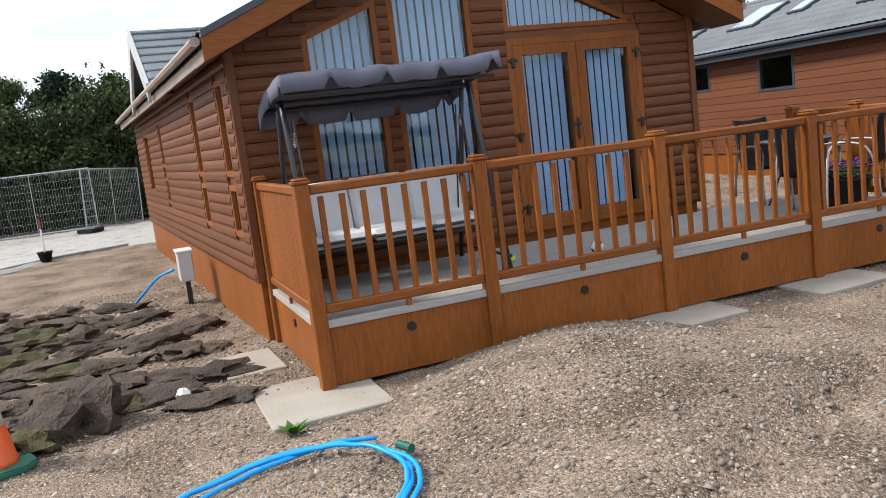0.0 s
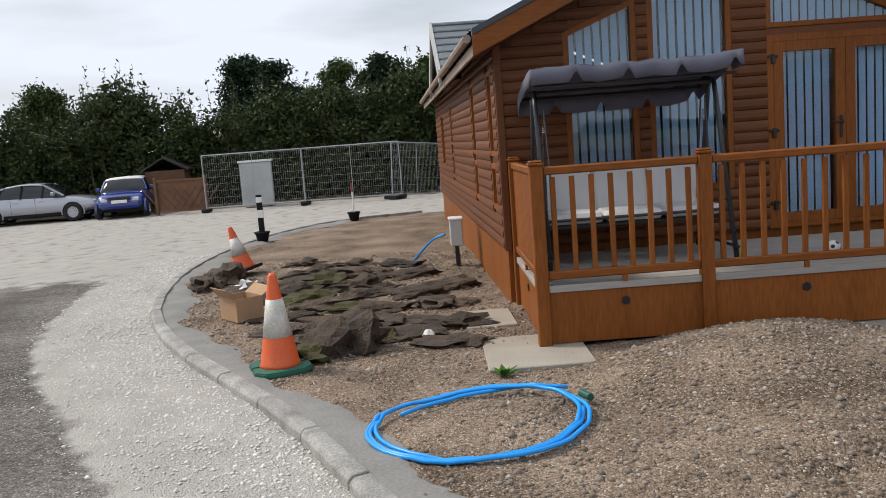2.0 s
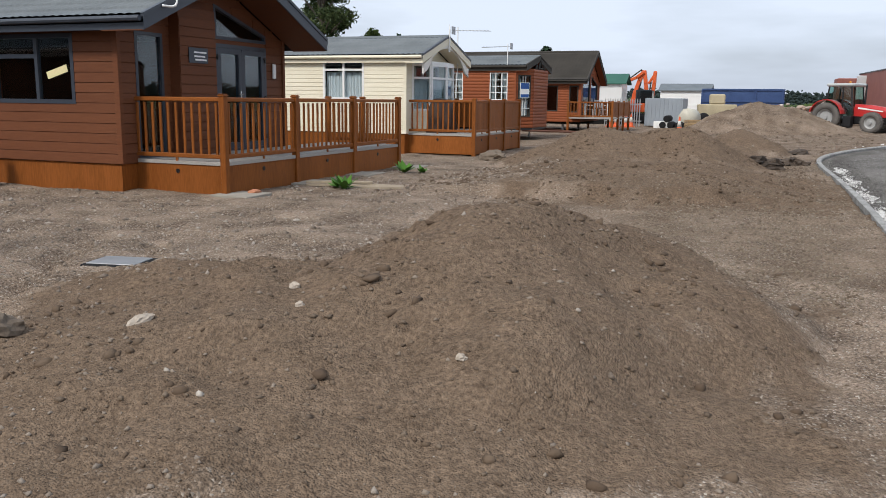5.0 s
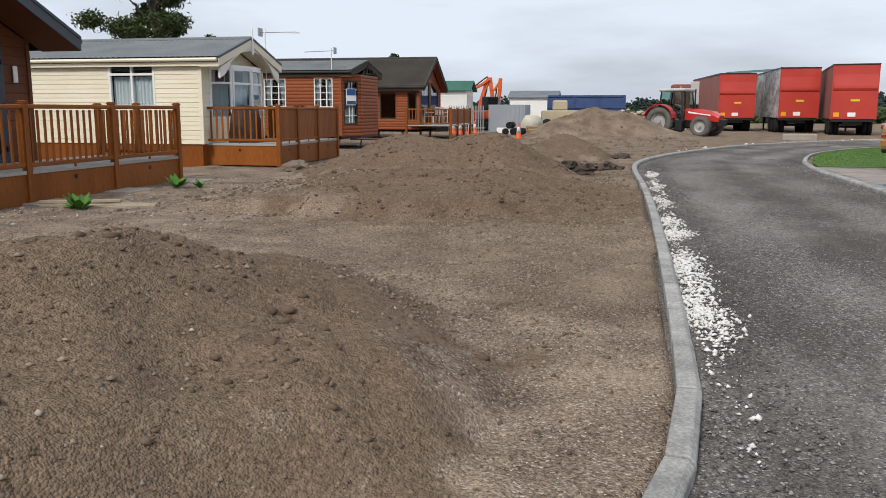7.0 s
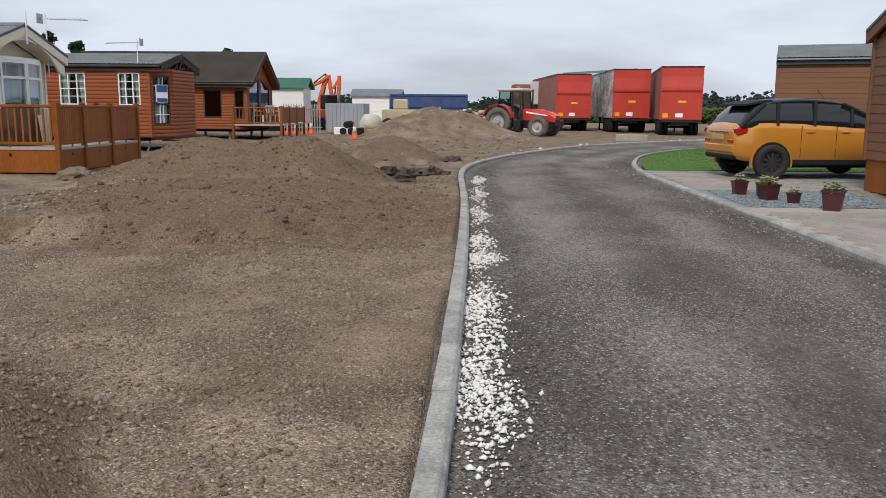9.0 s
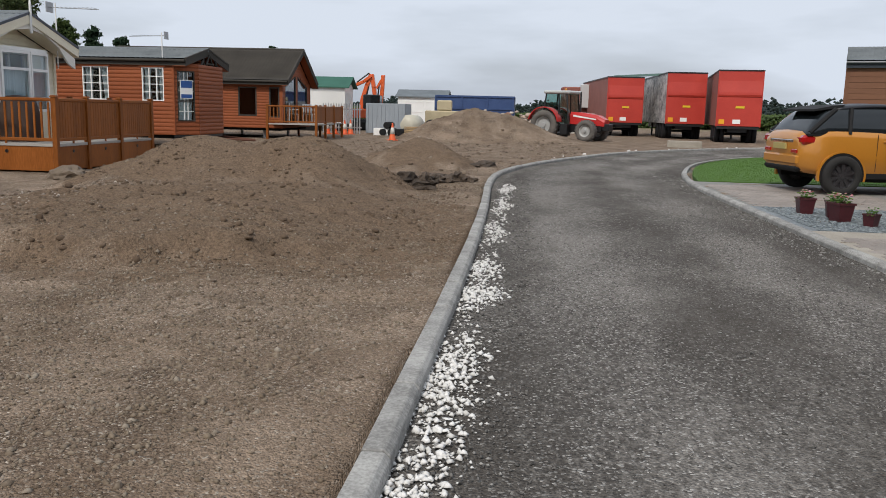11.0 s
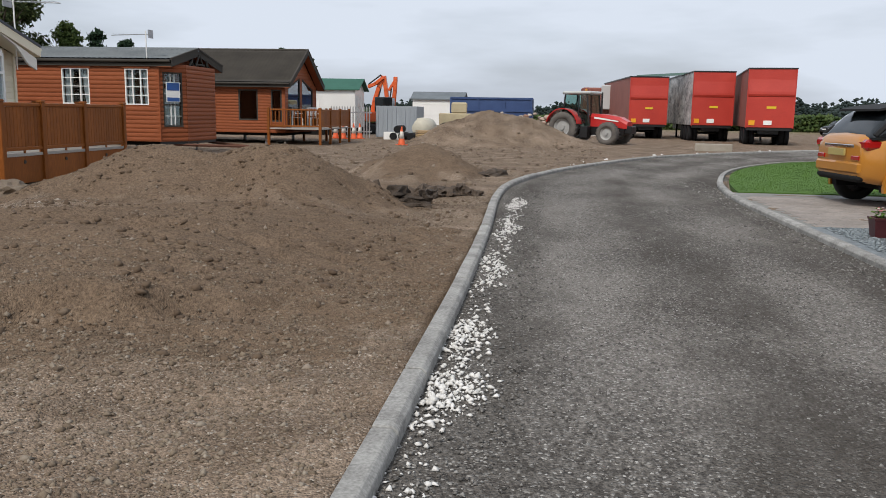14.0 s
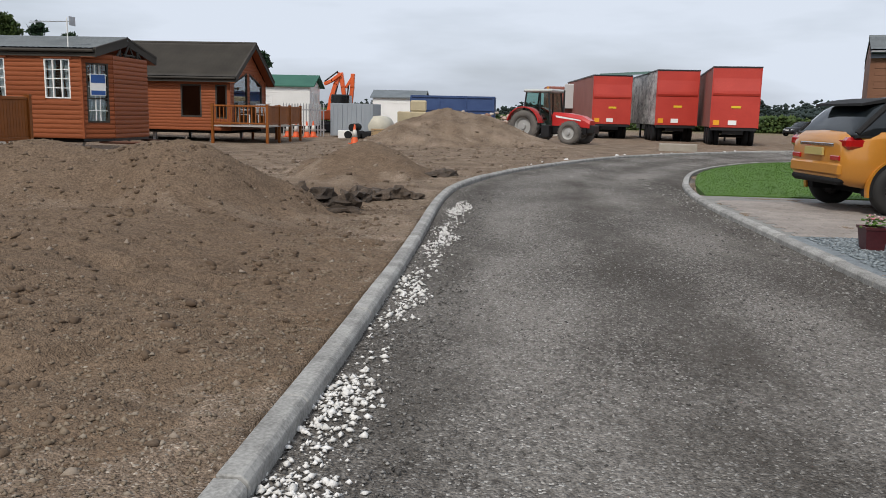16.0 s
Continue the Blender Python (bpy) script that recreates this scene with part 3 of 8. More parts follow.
road = placed("road", raw_mesh("road", np.stack([RX, RY, RZ], -1).reshape(-1, 3), rq[keep], road_material(), smooth=True))
tagged(road, "grey planings road with pale stone edges", "road", kind="structure")
near_kerb = np.full(RX.shape, 9.0)
for px, py in line_a[::1]:
    near_kerb = np.minimum(near_kerb, np.hypot(RX - px, RY - py))
west = smooth01((-4.5 - RX) / 3.0) * smooth01((RY + 30) / 10)
strip_w = np.where(RY < 3, 1.35 * smooth01((5.5 - RX) / 3), 0.0)
pale = np.maximum(0.72 * west, 0.9 * smooth01((strip_w - near_kerb) / 0.5 + 0.5) * (strip_w > 0.05))
pale = np.maximum(pale, 0.42 * smooth01((RY - 44) / 6))
# swept wheel lanes between bands of dark loose fines
lane = 0.10 * np.exp(-((near_kerb - 0.55) / 0.3) ** 2) + 0.12 * np.exp(-((near_kerb - 2.25) / 0.45) ** 2) + 0.16 * np.exp(-((near_kerb - 4.1) / 0.55) ** 2)
lane -= 0.12 * np.exp(-((near_kerb - 1.35) / 0.4) ** 2) + 0.13 * np.exp(-((near_kerb - 3.15) / 0.4) ** 2)
road.data.attributes.new("lane", "FLOAT", "POINT").data.foreach_set("value", lane.astype(np.float32).ravel())
road.data.attributes.new("pale", "FLOAT", "POINT").data.foreach_set("value", pale.astype(np.float32).ravel())


def kerb_run(name, line, side, label, top):
    """Kerbstones end to end along a line; the stone's back edge lies on the line, its face towards the road."""
    pts = line
    stone = bmesh.new()
    prism(stone, [(-0.065, -0.14), (0.065, -0.14), (0.065, top), (-0.035, top), (-0.065, top - 0.03)], "y", -0.445, 0.445)
    bmesh.ops.bevel(stone, geom=stone.edges[:], offset=0.006, segments=1, affect="EDGES")
    me = bpy.data.meshes.new("kerbstone")
    bmesh.ops.recalc_face_normals(stone, faces=stone.faces)
    stone.to_mesh(me)
    stone.free()
    me.materials.append(KERB)
    run = thing(name, label, "kerb", kind="structure")
    r = random.Random(5)
    for a, b in zip(pts[:-1], pts[1:]):
        mid, d = (a + b) / 2, b - a
        turn = math.degrees(math.atan2(d[1], d[0])) - 90
        if side > 0:
            turn += 180
        nx, ny = math.cos(radians(turn)), math.sin(radians(turn))
        sc = np.hypot(*d) / 0.905
        ob = placed("kerbstone", me, run, pose(mid[0] - 0.06 * nx, mid[1] - 0.06 * ny, r.uniform(-0.006, 0.004), 0, r.uniform(-0.8, 0.8), turn + r.uniform(-0.4, 0.4)))
        ob.scale = (1, sc, 1)
    return run


kerb_run("kerb_plot", spline(KERB_A[2:], 0.9), 1, "grey concrete kerbstones along the building plot", 0.075)
kerb_run("kerb_drive", spline(KERB_B, 0.9), -1, "grey concrete kerbstones along the drive and lawn", 0.07)


# ---- timber decks and lodges ----
def plank_mesh(kind, pitch, depth):
    """One metre of cladding board along x, its face towards -y; the profile tells logs from flat lap boards."""
    h = pitch
    prof = {"log": [(0, 0), (-depth * 0.55, 0.004), (-depth, h * 0.30), (-depth * 0.95, h * 0.62), (-depth * 0.6, h * 0.93), (0, h)],
            "lap": [(0, 0.006), (-depth, 0.006), (-depth * 0.55, h * 0.93), (0, h)]}[kind]
    bm = prism(bmesh.new(), prof, "x", 0, 1)
    bmesh.ops.recalc_face_normals(bm, faces=bm.faces)
    me = bpy.data.meshes.new("board")
    bm.to_mesh(me)
    bm.free()
    return me


def wall(parent, m, length, z0, top, openings, material, boards=None, thick=0.14, name="wall"):
    """A wall in the plane y = 0 of m, face towards -y, from x = 0 to length; top(x) is its upper edge and openings are
    (x0, x1, z0, z1 at x0, z1 at x1). Thick, pierced, and clad with boards (mesh, pitch, depth)."""
    cuts = sorted({0, length, *(o[0] for o in openings), *(o[1] for o in openings), *([length / 2] if abs(top(length / 2) - top(0)) > 0.05 else [])})
    gaps, shell = [], None
    for a, b in zip(cuts, cuts[1:]):
        if b - a < 1e-4:
            continue
        mid = (a + b) / 2
        low = (z0, z0)
        holes = sorted([o for o in openings if o[0] <= mid <= o[1]], key=lambda o: o[2])
        for o in [*holes, None]:
            if o:
                k = lambda x: o[3] + (o[4] - o[3]) * (x - o[0]) / (o[1] - o[0])
                up = (o[2], o[2])
            else:
                up = (top(a), top(b))
            if min(up) - max(low) > 0.002 or max(up[0] - low[0], up[1] - low[1]) > 0.01:
                piece = prism(bmesh.new(), [(a, low[0]), (b, low[1]), (b, max(up[1], low[1] + 0.001)), (a, max(up[0], low[0] + 0.001))], "y", 0, thick)
                if shell is None:
                    shell = part(name, piece, material, parent, m=m)
                else:
                    part("wall_panel", piece, material, shell)
                gaps.append((a, b, low, up))
            if o:
                low = (k(a), k(b))
    if boards:
        me, pitch, depth = boards
        if not me.materials:
            me.materials.append(material)
        n = int((max(top(0), top(length / 2), top(length)) - z0) / pitch) + 1
        for i in range(n):
            z = z0 + i * pitch
            runs = []
            for a, b, low, up in gaps:
                f0 = lambda x: low[0] + (low[1] - low[0]) * (x - a) / (b - a)
                f1 = lambda x: up[0] + (up[1] - up[0]) * (x - a) / (b - a)
                xs = [x for x in np.linspace(a, b, 13) if f0(x) - 0.03 <= z and f1(x) + 0.02 >= z + pitch * 0.8]
                if len(xs) > 1:
                    if runs and abs(runs[-1][1] - xs[0]) < 1e-3:
                        runs[-1][1] = xs[-1]
                    else:
                        runs.append([xs[0], xs[-1]])
            for a, b in runs:
                ob = placed("board", me, shell, Matrix.Translation((a, 0, z)))
                ob.scale = (b - a, 1, 1)
    return shell


def window(parent, m, x0, x1, z0, z1, z1b=None, frame_mat=None, bars=(), transom=None, dress="", inset=0.03, w=0.06, name="window", casing=None):
    """A framed window in an opening of a wall's plane: frame, mullions, pane, and what hangs behind it."""
    z1b = z1 if z1b is None else z1b
    frame_mat = frame_mat or OAK
    top = lambda x: z1 + (z1b - z1) * (x - x0) / (x1 - x0)
    bm = bmesh.new()
    y0, y1 = -0.02, 0.06
    for a, b in ((x0, x0 + w), (x1 - w, x1)):
        prism(bm, [(a, z0), (b, z0), (b, top(b)), (a, top(a))], "y", y0, y1)
    prism(bm, [(x0 + w, z0), (x1 - w, z0), (x1 - w, z0 + w), (x0 + w, z0 + w)], "y", y0, y1)
    prism(bm, [(x0 + w, top(x0 + w) - w), (x1 - w, top(x1 - w) - w), (x1 - w, top(x1 - w)), (x0 + w, top(x0 + w))], "y", y0, y1)
    win = part(name, bm, frame_mat, parent, m=m)
    for bx_ in bars:
        part("mullion", prism(bmesh.new(), [(bx_ - w / 2, z0 + w), (bx_ + w / 2, z0 + w), (bx_ + w / 2, top(bx_) - w), (bx_ - w / 2, top(bx_) - w)], "y", y0 + 0.004, y1 - 0.004), frame_mat, win)
    if transom:
        a, b, z = transom
        part("transom", boxed((a, y0 + 0.006, z - w / 2), (b, y1 - 0.006, z + w / 2)), frame_mat, win)
    pane = part("pane", prism(bmesh.new(), [(x0 + w, z0 + w), (x1 - w, z0 + w), (x1 - w, top(x1 - w) - w), (x0 + w, top(x0 + w) - w)], "y", 0.018, 0.024), PANE, win)
    pane.visible_shadow = False
    if casing:
        part("casing", boxed((x0 - 0.05, -0.05, z0 - 0.06), (x1 + 0.05, -0.021, z0), 0.006), casing, win)
    if dress == "blinds":
        bm = bmesh.new()
        n = int((x1 - x0 - 2 * w) / 0.092)
        for i in range(n):
            c = x0 + w + (i + 0.5) * (x1 - x0 - 2 * w) / n
            s = Matrix.Translation((c, 0.10, 0)) @ Matrix.Rotation(radians(-16), 4, "Z")
            h = top(c) - 0.03
            prism_box = ((-0.034, -0.001, z0 + 0.02), (0.034, 0.001, h))
            box(bm, *prism_box, m=s)
        part("blind", bm, BLIND, win, "pale vertical blinds coloured blue for reflected sky")
    if dress == "curtain":
        bm = bmesh.new()
        n = 26
        for side, (a, b) in (("l", (x0 + w, x0 + (x1 - x0) * 0.36)), ("r", (x1 - (x1 - x0) * 0.36, x1 - w))):
            top_v, low_v = [], []
            for i in range(n + 1):
                t = i / n
                wob = 0.13 + 0.025 * math.sin(t * 34)
                xa = a + (b - a) * t
                xb = a + (b - a) * (t * 0.62 if side == "l" else 0.38 + t * 0.62)
                top_v.append(bm.verts.new((xa, wob, top(x0) - w)))
                low_v.append(bm.verts.new((xb, wob, z0 + w)))
            for i in range(n):
                bm.faces.new((low_v[i], low_v[i + 1], top_v[i + 1], top_v[i]))
        part("curtain", bm, NET, win, "white net curtains drawn aside")
    if dress == "net":
        bm = bmesh.new()
        n = 40
        a = [bm.verts.new((x0 + w + (x1 - x0 - 2 * w) * i / n, 0.12 + 0.02 * math.sin(i * 1.9), z0 + w)) for i in range(n + 1)]
        b = [bm.verts.new((v.co.x, v.co.y, top(v.co.x) - w - 0.28 * (z1 - z0))) for v in a]
        for i in range(n):
            bm.faces.new((a[i], a[i + 1], b[i + 1], b[i]))
        part("curtain", bm, NET, win, "white net curtain")
    return win


def deck(label, m, width, bays, depth, floor, rail, south=True, north=True, height_low=0.0, south_panel=False, solid_front=False, vents=True, skirt=True, south_from=None, group="lodge decks"):
    """A raised deck: front along y from 0 to width at x = 0, running back to x = -depth. bays are the posts' places along the front."""
    d = thing("deck", label, "deck", m, group)
    w = 0.055
    low = height_low

    post_bm = bmesh.new()
    box(post_bm, (-w, -w, low), (w, w, rail - 0.03), 0.008)
    post = None
    spots = [(0, y) for y in bays]
    backs = []
    if south:
        backs.append((-depth, 0.0))
    if north:
        backs += [(-depth, width)] + [(-depth / 2, width)]
    me = None
    for x, y in spots + backs:
        if me is None:
            ob = part("post", post_bm, OAK, d, m=Matrix.Translation((x, y, 0)))
            me = ob.data
            cap = bmesh.new()
            box(cap, (-w - 0.012, -w - 0.012, rail - 0.03), (w + 0.012, w + 0.012, rail - 0.008), 0.005)
            box(cap, (-w - 0.002, -w - 0.002, rail - 0.008), (w + 0.002, w + 0.002, rail + 0.012), 0.01)
            cap_ob = part("post_cap", cap, OAK, ob)
            cap_me = cap_ob.data
        else:
            ob = placed("post", me, d, Matrix.Translation((x, y, 0)))
            placed("post_cap", cap_me, ob)
    bal = boxed((-0.014, -0.022, 0), (0.014, 0.022, rail - floor - 0.26), 0.003)
    bal_me = bpy.data.meshes.new("baluster")
    bal.to_mesh(bal_me)
    bal.free()
    bal_me.materials.append(OAK)

    def span(a, b, panel=False):
        """Rails, balusters, fascia and skirt between two posts."""
        a, b = Vector((*a, 0)), Vector((*b, 0))
        v = b - a
        n = v.length - 2 * w
        mm = Matrix.Translation(a + v.normalized() * w) @ Matrix.Rotation(math.atan2(v.y, v.x), 4, "Z")
        part("top_rail", boxed((0, -0.035, rail - 0.115), (n, 0.035, rail - 0.045), 0.012), OAK_H, d, m=mm)
        part("bottom_rail", boxed((0, -0.03, floor + 0.055), (n, 0.03, floor + 0.125), 0.01), OAK_H, d, m=mm)
        if panel:
            k = round(n / 0.105)
            for i in range(k):
                part("infill_board", boxed((i * n / k + 0.002, -0.012, floor + 0.126), ((i + 1) * n / k - 0.003, 0.012, rail - 0.116), 0.003), OAK, d, m=mm)
        else:
            k = max(2, round(n / 0.165))
            for i in range(k):
                placed("baluster", bal_me, d, mm @ pose((i + 0.5) * n / k, 0, floor + 0.125, 0, 0, 90))
        part("deck_edge", boxed((0, -0.03, floor - 0.055), (n, 0.028, floor + 0.004), 0.004), GREYDECK, d, "grey deck edging strip", mm)
        if skirt:
            part("skirt_panel", boxed((0, -0.012, low + 0.055), (n, 0.012, floor - 0.056)), OAK, d, m=mm)
            if vents:
                vb = lathe(bmesh.new(), [(0.026, 0.0), (0.036, 0.0), (0.036, 0.012), (0.026, 0.012)], 16)
                rot = mm @ Matrix.Translation((n / 2, -0.012, floor - 0.165)) @ Matrix.Rotation(radians(90), 4, "X")
                ring = part("vent", vb, BLACK, d, "round black skirt vent", rot)
                part("vent_cross", box(box(bmesh.new(), (-0.03, -0.004, 0.004), (0.03, 0.004, 0.013)), (-0.004, -0.03, 0.004), (0.004, 0.03, 0.012)), BLACK, ring)
            part("stay", boxed((n / 2 - 0.02, -0.034, floor - 0.0), (n / 2 + 0.02, -0.01, floor + 0.054)), OAK, d, m=mm)

    for y0, y1 in zip(bays, bays[1:]):
        span((0, y0), (0, y1), solid_front)
    if south:
        span((-depth, 0), (0, 0), south_panel)
    if north:
        span((0, width), (-depth / 2, width), solid_front)
        span((-depth / 2, width), (-depth, width), solid_front)
    n = int(depth / 0.142)
    bd = boxed((-0.069, 0.01, floor - 0.03), (0.069, width - 0.01, floor), 0.003)
    bme = None
    for i in range(n):
        x = -0.07 - i * depth / n - 0.03
        if bme is None:
            bme = part("deck_board", bd, GREYDECK, d, m=Matrix.Translation((x, 0, 0))).data
        else:
            placed("deck_board", bme, d, Matrix.Translation((x, 0, 0)))
    return d


GREYDECK = surf("grey_composite_deck", (0.27, 0.25, 0.23), (0.36, 0.34, 0.31), 0.75, 1.5, 60, 0.25, 0.07, stretch=(1, 0.1, 1))


def tiled_roof(parent, x0, x1, y_e, z_e, y_r, z_r, material, course=0.33, roll=0.17, over=0.0, name="roof"):
    """One slope of a tiled roof from the eave (y_e, z_e) to the ridge (y_r, z_r), between x0 and x1: rolled tiles in lapped courses."""
    run = math.hypot(y_r - y_e, z_r - z_e)
    nc, nr = max(2, round(run / course)), max(4, round((x1 - x0) / roll)) * 4
    dy, dz = (y_r - y_e) / run, (z_r - z_e) / run
    up = np.array([0, -dz, dy]) if dy > 0 else np.array([0, dz, -dy])
    xs = np.linspace(x0, x1, nr + 1)
    wave = 0.016 * (np.abs(np.sin((xs - x0) / (x1 - x0) * nr / 4 * math.pi)) ** 1.6)
    v, f = [], []
    for c in range(nc):
        for s, lift in ((c * run / nc, 0.034), ((c + 1) * run / nc, 0.004)):
            base = np.array([0, y_e + dy * s, z_e + dz * s])
            for x, h in zip(xs, wave):
                v.append(base + (x, 0, 0) + up * (lift + h))
    for c in range(2 * nc - 1):
        o = c * (nr + 1)
        for i in range(nr):
            f.append((o + i, o + i + 1, o + nr + 2 + i, o + nr + 1 + i))
    roof = placed(name, raw_mesh(name, v, f, material), parent)
    # solid deck under the tiles, coloured with the rooms' near-black shade
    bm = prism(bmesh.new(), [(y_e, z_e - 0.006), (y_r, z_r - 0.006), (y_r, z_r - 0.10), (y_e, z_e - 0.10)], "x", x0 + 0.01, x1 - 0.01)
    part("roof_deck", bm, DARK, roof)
    return roof


def lodge(name, label, m, length, width, z0, floor, eave, ridge, clad, board, roof_mat, front, south, fascia, verge_mat, over=0.6, side_over=0.25, skirt_mat=None, side_fascia=None, group="", front_doors=()):
    """A park lodge: local x towards its gable front (front face at x = 0), y across it, from its south side. front and south list openings
    (a, b, z0, z1, z1b, style): along y for the front, along x from the front back for the south."""
    h = thing(name, label, "lodge", m, group)
    me, pitch, dep = board
    top_g = lambda y: eave + (ridge - eave) * (1 - abs(y - width / 2) / (width / 2)) - 0.08
    boards = (me, pitch, dep)
    mf = Matrix.Rotation(radians(90), 4, "Z")
    ms = Matrix.Translation((-length, 0, 0))
    wall(h, mf, width, floor, top_g, [o[:5] for o in front], clad, boards, name="front_wall")
    so = [(length - o[1], length - o[0], o[2], o[3], o[4]) for o in south]
    wall(h, ms, length, floor, lambda x: eave - 0.02, so, clad, boards, name="side_wall")
    part("side_wall", boxed((-length, width - 0.14, floor), (0 - 0.15, width, eave - 0.02)), clad, h)
    bm = prism(bmesh.new(), [(0, floor), (width, floor), (width, eave - 0.03), (width / 2, ridge - 0.1), (0, eave - 0.03)], "x", -length - 0.13, -length)
    part("rear_wall", bm, clad, h)
    # near-black floor and partition hold the room's shade in their colour
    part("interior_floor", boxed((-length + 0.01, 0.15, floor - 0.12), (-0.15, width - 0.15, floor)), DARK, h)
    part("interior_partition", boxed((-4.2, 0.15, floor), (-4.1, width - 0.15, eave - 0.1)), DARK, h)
    sk = skirt_mat or OAK
    if z0 < floor - 0.05:
        part("skirt", boxed((-length, 0.02, z0), (-0.02, 0.06, floor - 0.006)), sk, h)
        part("skirt", boxed((-0.06, 0.062, z0), (-0.02, width - 0.05, floor - 0.006)), sk, h)
        part("skirt", boxed((-length, width - 0.06, z0), (-0.062, width - 0.02, floor - 0.006)), sk, h)
    for y in (-0.02, width - 0.06):
        part("corner_trim", boxed((-0.06, y, floor), (0.05, y + 0.08, eave - 0.05), 0.006), clad, h)
    for (a, b, zb, za, zc, style), wallm, flip in [(o, mf, 0) for o in front] + [(o, ms, 1) for o in south]:
        if style is None:
            continue
        if flip:
            a, b, za, zc = length - b, length - a, zc, za
        style(h, wallm, a, b, zb, za, zc)
    sl = (ridge - eave) / (width / 2)
    ye, ze = -side_over, eave - sl * side_over + 0.12
    yr, zr = width / 2, ridge + 0.12
    tiled_roof(h, -length - 0.15, over, ye, ze, yr, zr, roof_mat)
    tiled_roof(h, -length - 0.15, over, width + side_over, ze, yr, zr, roof_mat)
    part("ridge_tile", tube(bmesh.new(), [(-length - 0.16, yr, zr + 0.01), (over + 0.01, yr, zr + 0.01)], 0.07, 10), roof_mat, h)
    for s, y in ((-1, ye), (1, width + side_over)):
        part("eave_fascia", boxed((-length - 0.14, min(y, y - s * 0.03), ze - 0.20), (over - 0.03, max(y, y - s * 0.03), ze - 0.01)), side_fascia or fascia, h)
        part("gutter", tube(bmesh.new(), [(-length - 0.14, y + s * 0.05, ze - 0.04), (over - 0.03, y + s * 0.05, ze - 0.04)], 0.045, 8), ANTH if fascia is ANTH else side_fascia or fascia, h)
        ya, yb = (ye, yr) if s < 0 else (width + side_over, yr)
        part("bargeboard", prism(bmesh.new(), [(ya, ze - 0.21), (yb, zr - 0.20), (yb, zr - 0.005), (ya, ze - 0.012)], "x", over - 0.028, over + 0.004), fascia, h)
        part("verge_cap", prism(bmesh.new(), [(ya, ze - 0.01), (yb, zr - 0.003), (yb, zr + 0.055), (ya, ze + 0.05)], "x", over - 0.05, over + 0.02), verge_mat, h)
        part("soffit", prism(bmesh.new(), [(ya, ze - 0.215), (yb, zr - 0.205), (yb, zr - 0.19), (ya, ze - 0.2)], "x", 0.06, over - 0.03), clad, h)
    return h


def style(frame_mat, dress="", bars=0, transom=False, w=0.06):
    def make(h, wm, a, b, zb, za, zc):
        xs = [a + (b - a) * (i + 1) / (bars + 1) for i in range(bars)]
        return window(h, wm, a, b, zb, za, zc, frame_mat, xs, (a + w, b - w, za - (za - zb) * 0.28) if transom else None, dress, w=w)
    return make


def georgian(rows=4, dress="curtain", frame_mat=None, w=0.035):
    """A white window of small panes: two mullions and level glazing bars."""
    def make(h, wm, a, b, zb, za, zc):
        win = window(h, wm, a, b, zb, za, zc, frame_mat or WHITE, [a + (b - a) / 3, a + (b - a) * 2 / 3], None, dress, w=w)
        for k in range(1, rows):
            z = zb + w + (za - zb - 2 * w) * k / rows
            part("glazing_bar", boxed((a + w, -0.012, z - 0.011), (b - w, 0.05, z + 0.011)), WHITE, win)
        part("hood", boxed((a - 0.08, -0.06, za + 0.005), (b + 0.08, -0.031, za + 0.075), 0.008), REDLOG, win)
        return win
    return make


def french_doors(frame_mat, dress="blinds"):
    """A pair of glazed doors with hinges and a lever handle."""
    def make(h, wm, a, b, zb, za, zc):
        mid = (a + b) / 2
        fr = bmesh.new()
        for lo, hi in (((a, -0.02, zb), (a + 0.07, 0.08, za)), ((b - 0.07, -0.02, zb), (b, 0.08, za)), ((a + 0.07, -0.02, za - 0.07), (b - 0.07, 0.08, za)), ((a + 0.07, -0.02, zb), (b - 0.07, 0.08, zb + 0.05))):
            box(fr, lo, hi)
        door = part("door_frame", fr, frame_mat, h, m=wm)
        for s, (p, q) in enumerate(((a + 0.073, mid - 0.003), (mid + 0.003, b - 0.073))):
            leaf = window(h, wm, p, q, zb + 0.053, za - 0.073, None, frame_mat, (), None, dress, w=0.105, name="door_leaf")
            hx = p - 0.012 if s == 0 else q + 0.012
            for z in (zb + 0.25, (zb + za) / 2, za - 0.25):
                hb = bmesh.new()
                box(hb, (hx - 0.02, -0.05, z - 0.05), (hx + 0.02, -0.02, z + 0.05), 0.006)
                box(hb, (hx - 0.055, -0.04, z + 0.01), (hx + 0.055, -0.021, z + 0.04), 0.004)
                part("hinge", hb, BLACK, leaf, "black butt hinge")
        hd = bmesh.new()
        box(hd, (mid - 0.075, -0.035, zb + 0.93), (mid - 0.04, -0.021, zb + 1.17), 0.005)
        box(hd, (mid - 0.185, -0.075, zb + 1.09), (mid - 0.045, -0.058, zb + 1.11), 0.004)
        box(hd, (mid - 0.07, -0.07, zb + 1.085), (mid - 0.045, -0.03, zb + 1.115), 0.003)
        part("door_handle", hd, BLACK if frame_mat is OAK else CHROME, door, m=Matrix())
        return door
    return make

